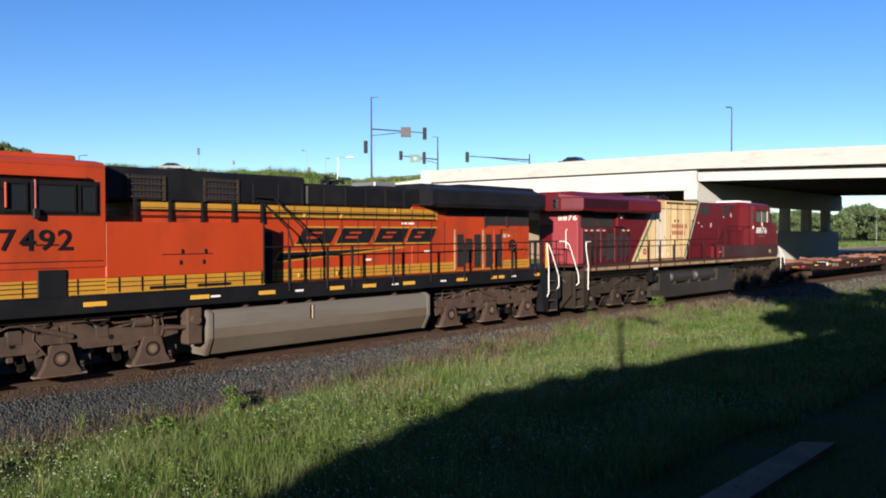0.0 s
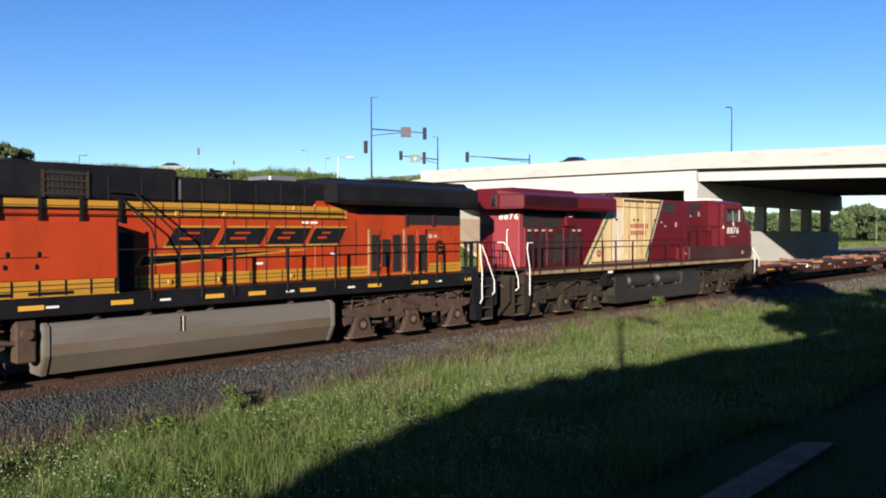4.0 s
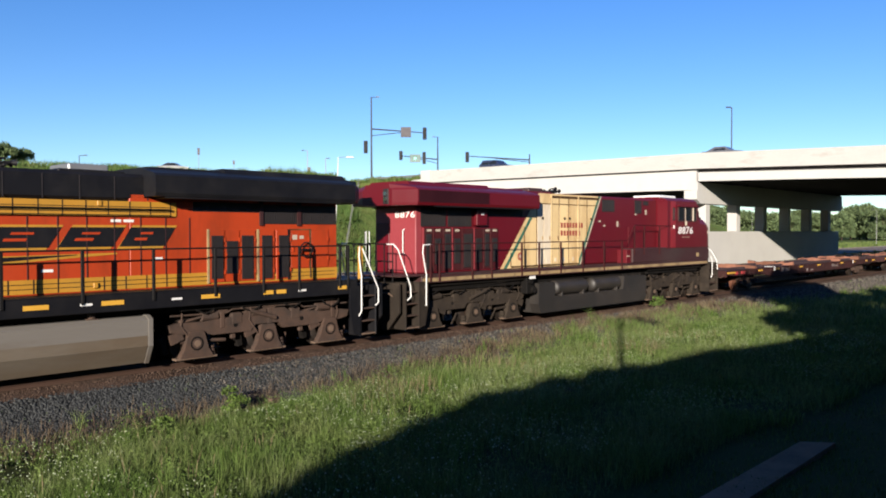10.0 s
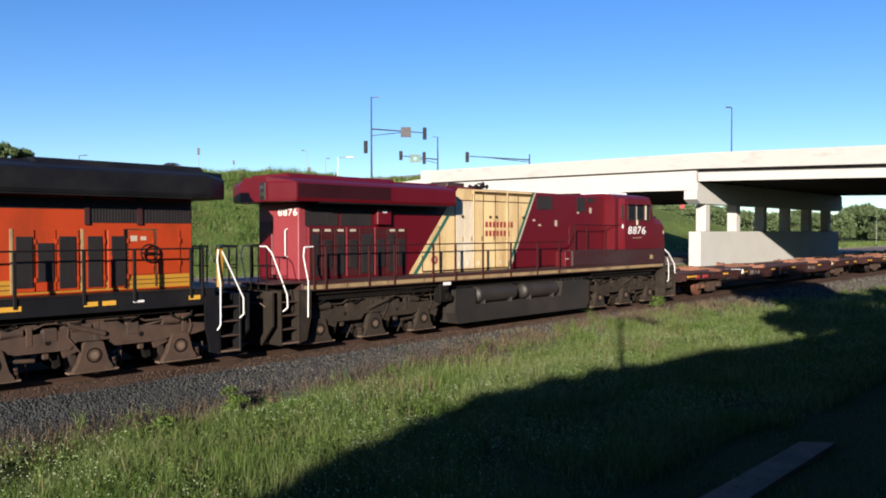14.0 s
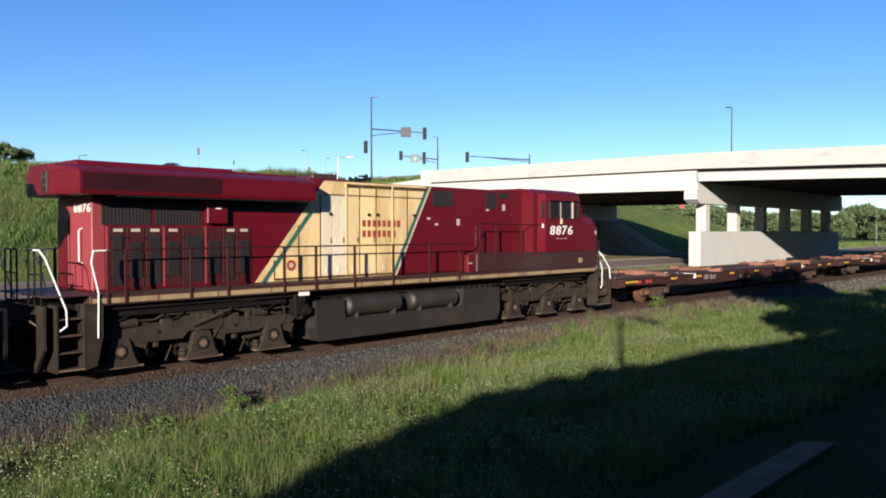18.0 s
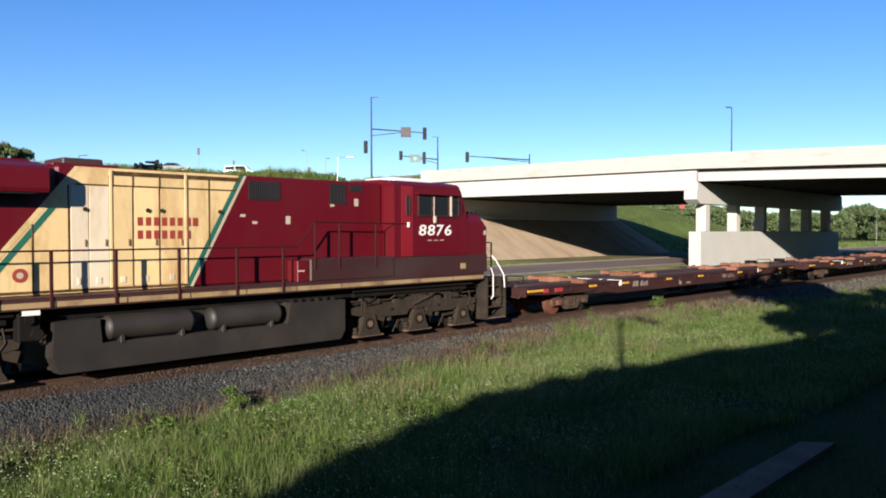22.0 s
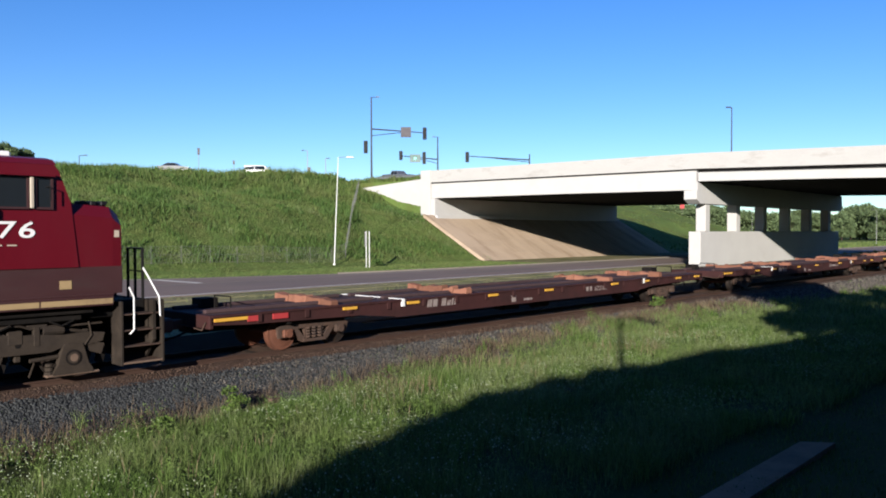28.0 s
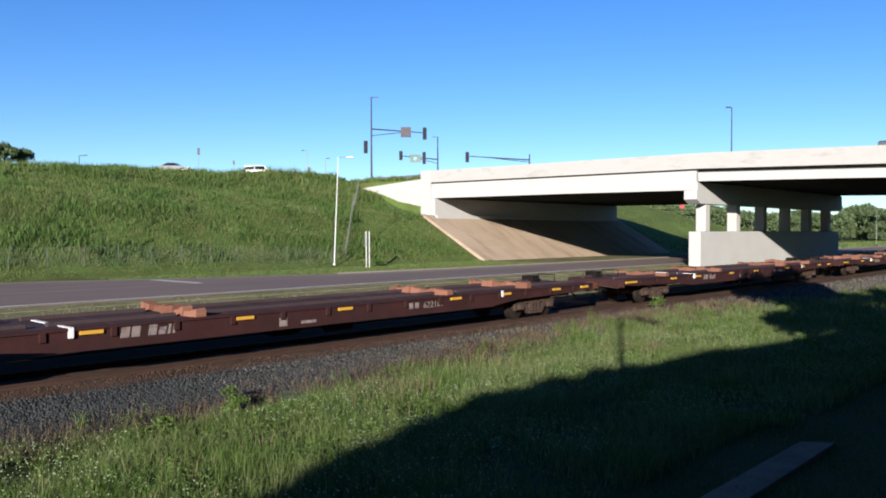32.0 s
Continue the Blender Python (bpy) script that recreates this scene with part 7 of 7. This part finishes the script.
def guard_rail():
    g = thing("guard_rail", "grey steel guard rail on the bridge approach", "guard rail")
    for k in range(6):
        y = 64.0 + k * 1.9
        part("post", Geo().box(83.0, 83.12, y - .06, y + .06, 10.8, 11.75, .01), M_BARK, g)
    part("beam", Geo().prism([(82.95, 11.42), (82.99, 11.5), (82.93, 11.58), (82.99, 11.66), (82.95, 11.74), (82.91, 11.58)], 63.4, 74.2), M_GALV, g)


guard_rail()


def build_fence():
    f = thing("chain_link_fence", "grey chain-link fence along the embankment's foot", "fence")
    pts = [(-20 + k * 3.0, 50.2) for k in range(26)] + [(58.0 + k * 2.35, 51.5 + k * 2.5) for k in range(11)]
    line, wires = [], []
    for x, y in pts:
        z = ground_z(x, y)
        part("post", Geo().cyl((x, y, z - .2), (x, y, z + 1.75), .022, 6), M_FENCE, f)
        line.append((x, y, z))
    for (a, b) in zip(line, line[1:]):
        g = Geo()
        for h in (.15, .9, 1.68):
            g.cyl((a[0], a[1], a[2] + h), (b[0], b[1], b[2] + h), .012, 4)
        n = 9
        for k in range(n):
            t0, t1 = k / n, (k + 1.6) / n
            p = [a[i] + (b[i] - a[i]) * t0 for i in range(3)]
            q = [a[i] + (b[i] - a[i]) * min(1, t1) for i in range(3)]
            g.cyl((p[0], p[1], p[2] + .15), (q[0], q[1], q[2] + 1.68), .004, 3)
            g.cyl((p[0], p[1], p[2] + 1.68), (q[0], q[1], q[2] + .15), .004, 3)
        part("mesh_panel", g, M_FENCE, f)


build_fence()


# ---------------------------------------------------------------- cars
PAINT = {n: mat("car_" + n, c, .3, .2, .04, 1.0, 12.0, 0.0, coat=.6) for n, c in
         (("dark", (0.0110, 0.0120, 0.0160)), ("grey", (0.0900, 0.0900, 0.0975)), ("white", (0.3000, 0.3000, 0.3000)), ("blue", (0.0225, 0.0263, 0.0525)), ("silver", (0.2625, 0.2700, 0.2850)))}


def build_car(paint, shape, label):
    c = thing("car" if shape != "pickup" else "pickup_truck", label, "car" if shape != "pickup" else "pickup truck", "cars on the upper road")
    m = PAINT[paint]
    L, W = (2.3, .9) if shape == "sedan" else (2.45, .97)
    if shape == "sedan":
        low = [(-L, .35), (L, .35), (L + .05, .6), (L - .1, .8), (1.0, .95), (-1.5, .98), (-L, .92)]
        top = [(1.0, .93), (.25, 1.4), (-.9, 1.42), (-1.75, .96)]
    elif shape == "suv":
        low = [(-L, .4), (L, .4), (L + .05, .75), (L - .15, 1.0), (1.2, 1.12), (-L, 1.15)]
        top = [(1.2, 1.1), (.5, 1.72), (-1.9, 1.78), (-L + .05, 1.12)]
    elif shape == "van":
        low = [(-L, .4), (L, .4), (L, .9), (1.6, 1.15), (-L, 1.2)]
        top = [(1.6, 1.13), (.8, 1.85), (-2.2, 1.9), (-L + .05, 1.15)]
    else:
        L = 2.8
        low = [(-L, .5), (L, .5), (L, .95), (L - .15, 1.15), (1.2, 1.2), (-L, 1.2)]
        top = [(1.2, 1.18), (.6, 1.8), (-.6, 1.82), (-.85, 1.18)]
    part("body", Geo().prism(low, -W, W), m, c)
    cabin = Geo()
    n = len(top)
    cabin.v = [(x, s * (W - .02 - (.16 if z > 1.25 else 0)), z) for s in (-1, 1) for x, z in top]
    cabin.f = [tuple(range(n)), tuple(range(2 * n - 1, n - 1, -1))] + [(i, i + n, (i + 1) % n + n, (i + 1) % n) for i in range(n)]
    cb = part("cabin", cabin, m, c)
    (xa, za), (xb, zb), (xc, zc), (xd, zd) = top
    for s in (-1, 1):
        mid = (xb + xc) / 2
        for a, b in ((xb - .05 + .0, mid + .05), (mid - .05, xc + .1)):
            zt, zl = zb - .09, za + .06
            y0, y1 = s * (W - .03), s * (W - .165)
            g = Geo()
            g.v = [(a + (.25 if a > mid else 0), y0 + s * .012, zl), (b - (.2 if b < mid - .3 else 0), y0 + s * .012, zl), (b, y1 + s * .012, zt), (a, y1 + s * .012, zt)]
            g.f = [(0, 1, 2, 3)]
            g.v += [(x, y - s * .02, z) for x, y, z in g.v]
            g.f += [(7, 6, 5, 4), (0, 4, 5, 1), (1, 5, 6, 2), (2, 6, 7, 3), (3, 7, 4, 0)]
            part("side_window", g, M_GLASS, cb)
    for x in (-L * .62, L * .62):
        for s in (-1, 1):
            w = part("wheel", Geo().cyl((x, s * (W - .2), .33), (x, s * (W + .02), .33), .33, 16), M_TYRE, c)
            part("rim", Geo().cyl((x, s * (W + .02), .33), (x, s * (W + .03), .33), .2, 12), M_GALV, w)
    for s in (-1, 1):
        part("headlight", Geo().box(L - .1, L + .03, s * (W - .35), s * (W - .05), .62, .78, .02), M_CHROME, c)
        part("tail_light", Geo().box(-L - .02, -L + .06, s * (W - .25), s * (W - .03), .7, .95, .02), M_REFRED, c)
    if shape == "pickup":
        part("load_bed", Geo().box(-L + .1, -1.0, -W + .1, W - .1, 1.2, 1.3, .02), M_SIGNAL, c)
    return c


MOVING = []
for paint, shape, label, rows in (
        ("dark", "sedan", "dark saloon car driving over the bridge", ((0, 38.9), (1, 25.2), (2, 9.8), (3, -6))),
        ("dark", "sedan", "dark saloon car driving over the bridge", ((1, 75), (2, 64.5), (3, 52.6), (5.6, 16.6), (6, 10.4), (6.5, 3.6))),
        ("grey", "sedan", "grey saloon car driving over the bridge", ((5.6, 71), (6.5, 61.5), (7.5, 51.4), (8.5, 39.8), (9.5, 26.6), (10.5, 11.7))),
        ("blue", "suv", "dark blue sport utility car driving over the bridge", ((6, 95), (8.5, 70.8), (9.5, 58.6), (10.5, 46), (11.5, 31.6), (12.5, 16.7), (13, 9.3))),
        ("grey", "pickup", "grey pickup truck driving over the bridge", ((28.5, 63.9), (29, 55.2), (30, 37), (31, 18.4), (31.7, 5.8), (32, .6)))):
    car = build_car(paint, shape, label)
    MOVING.append((car, rows))
car = build_car("dark", "sedan", "dark car waiting on the upper road")
car.matrix_basis = pose(58.3, 91.7, ground_z(58, 92) + .35, 0, 0, RIGHT)
van = build_car("white", "van", "white van pulling up on the upper road")
VAN = [(0, -176.0), (19, -27.5), (20, -19.3), (21, -10.5), (22, -3.0), (23, -1.0), (24, -.3), (25, 0.0), (32, 0.0)]      # metres before its halt


# ---------------------------------------------------------------- what moves
TRAVEL = [(0, 20.95), (1, 19.94), (2, 18.98), (3, 18.03), (4, 17.15), (5, 16.30), (6, 15.45), (7, 14.63), (8, 13.77), (9, 12.83), (10, 11.84), (11, 10.78), (12, 9.66), (13, 8.52),
          (14, 7.31), (15, 6.04), (16, 4.72), (17, 3.28), (18, 1.69), (19, 0.02), (20, -1.67), (21, -3.38), (22, -5.18), (23, -7.08), (24, -9.07), (25, -11.14), (26, -13.28), (27, -15.5),
          (28, -17.78), (29, -20.12), (30, -22.52), (31, -24.99), (32, -27.56)]


def travelled(t):
    return float(np.interp(t, [a for a, b in TRAVEL], [b for a, b in TRAVEL]))


def motions():
    for ob, x, turn, sets, r in TRAIN:
        walk(ob, [(t, pose(x + d, 0, 0, 0, 0, turn)) for t, d in TRAVEL])
        for ws in sets:
            lx, lz = ws.location.x, ws.location.z
            rows = []
            for k in range(129):
                t = k * .25
                a = math.degrees(travelled(t) / r) * (-1 if turn else 1)
                rows.append((t, pose(lx, 0, lz, 0, a, 0)))
            walk(ws, rows)
    z = ground_z(68.6, 86.0) - .6
    walk(van, [(t, pose(69.15 + .687 * d, 85.43 - .727 * d, z, 0, 0, RIGHT)) for t, d in VAN])
    for car, rows in MOVING:
        (ta, ya), (tb, yb) = rows[0], rows[1]
        (tc, yc), (td, yd) = rows[-2], rows[-1]
        path = list(rows)
        if ta > 0:
            path.insert(0, (0, ya + (yb - ya) / (tb - ta) * (0 - ta)))
        if td < 32:
            path.append((32, yd + (yd - yc) / (td - tc) * (32 - td)))
        fine = [(t, float(np.interp(t, [a for a, b in path], [b for a, b in path]))) for t in sorted({a for a, b in path} | set(range(0, 33)))]
        walk(car, [(t, pose(86.2, y, deck_line(y) - .49 if y < 62 else max(road_level(y) + .02, 11.61 - (y - 62) * .05), 0, 0, -90)) for t, y in fine])


motions()
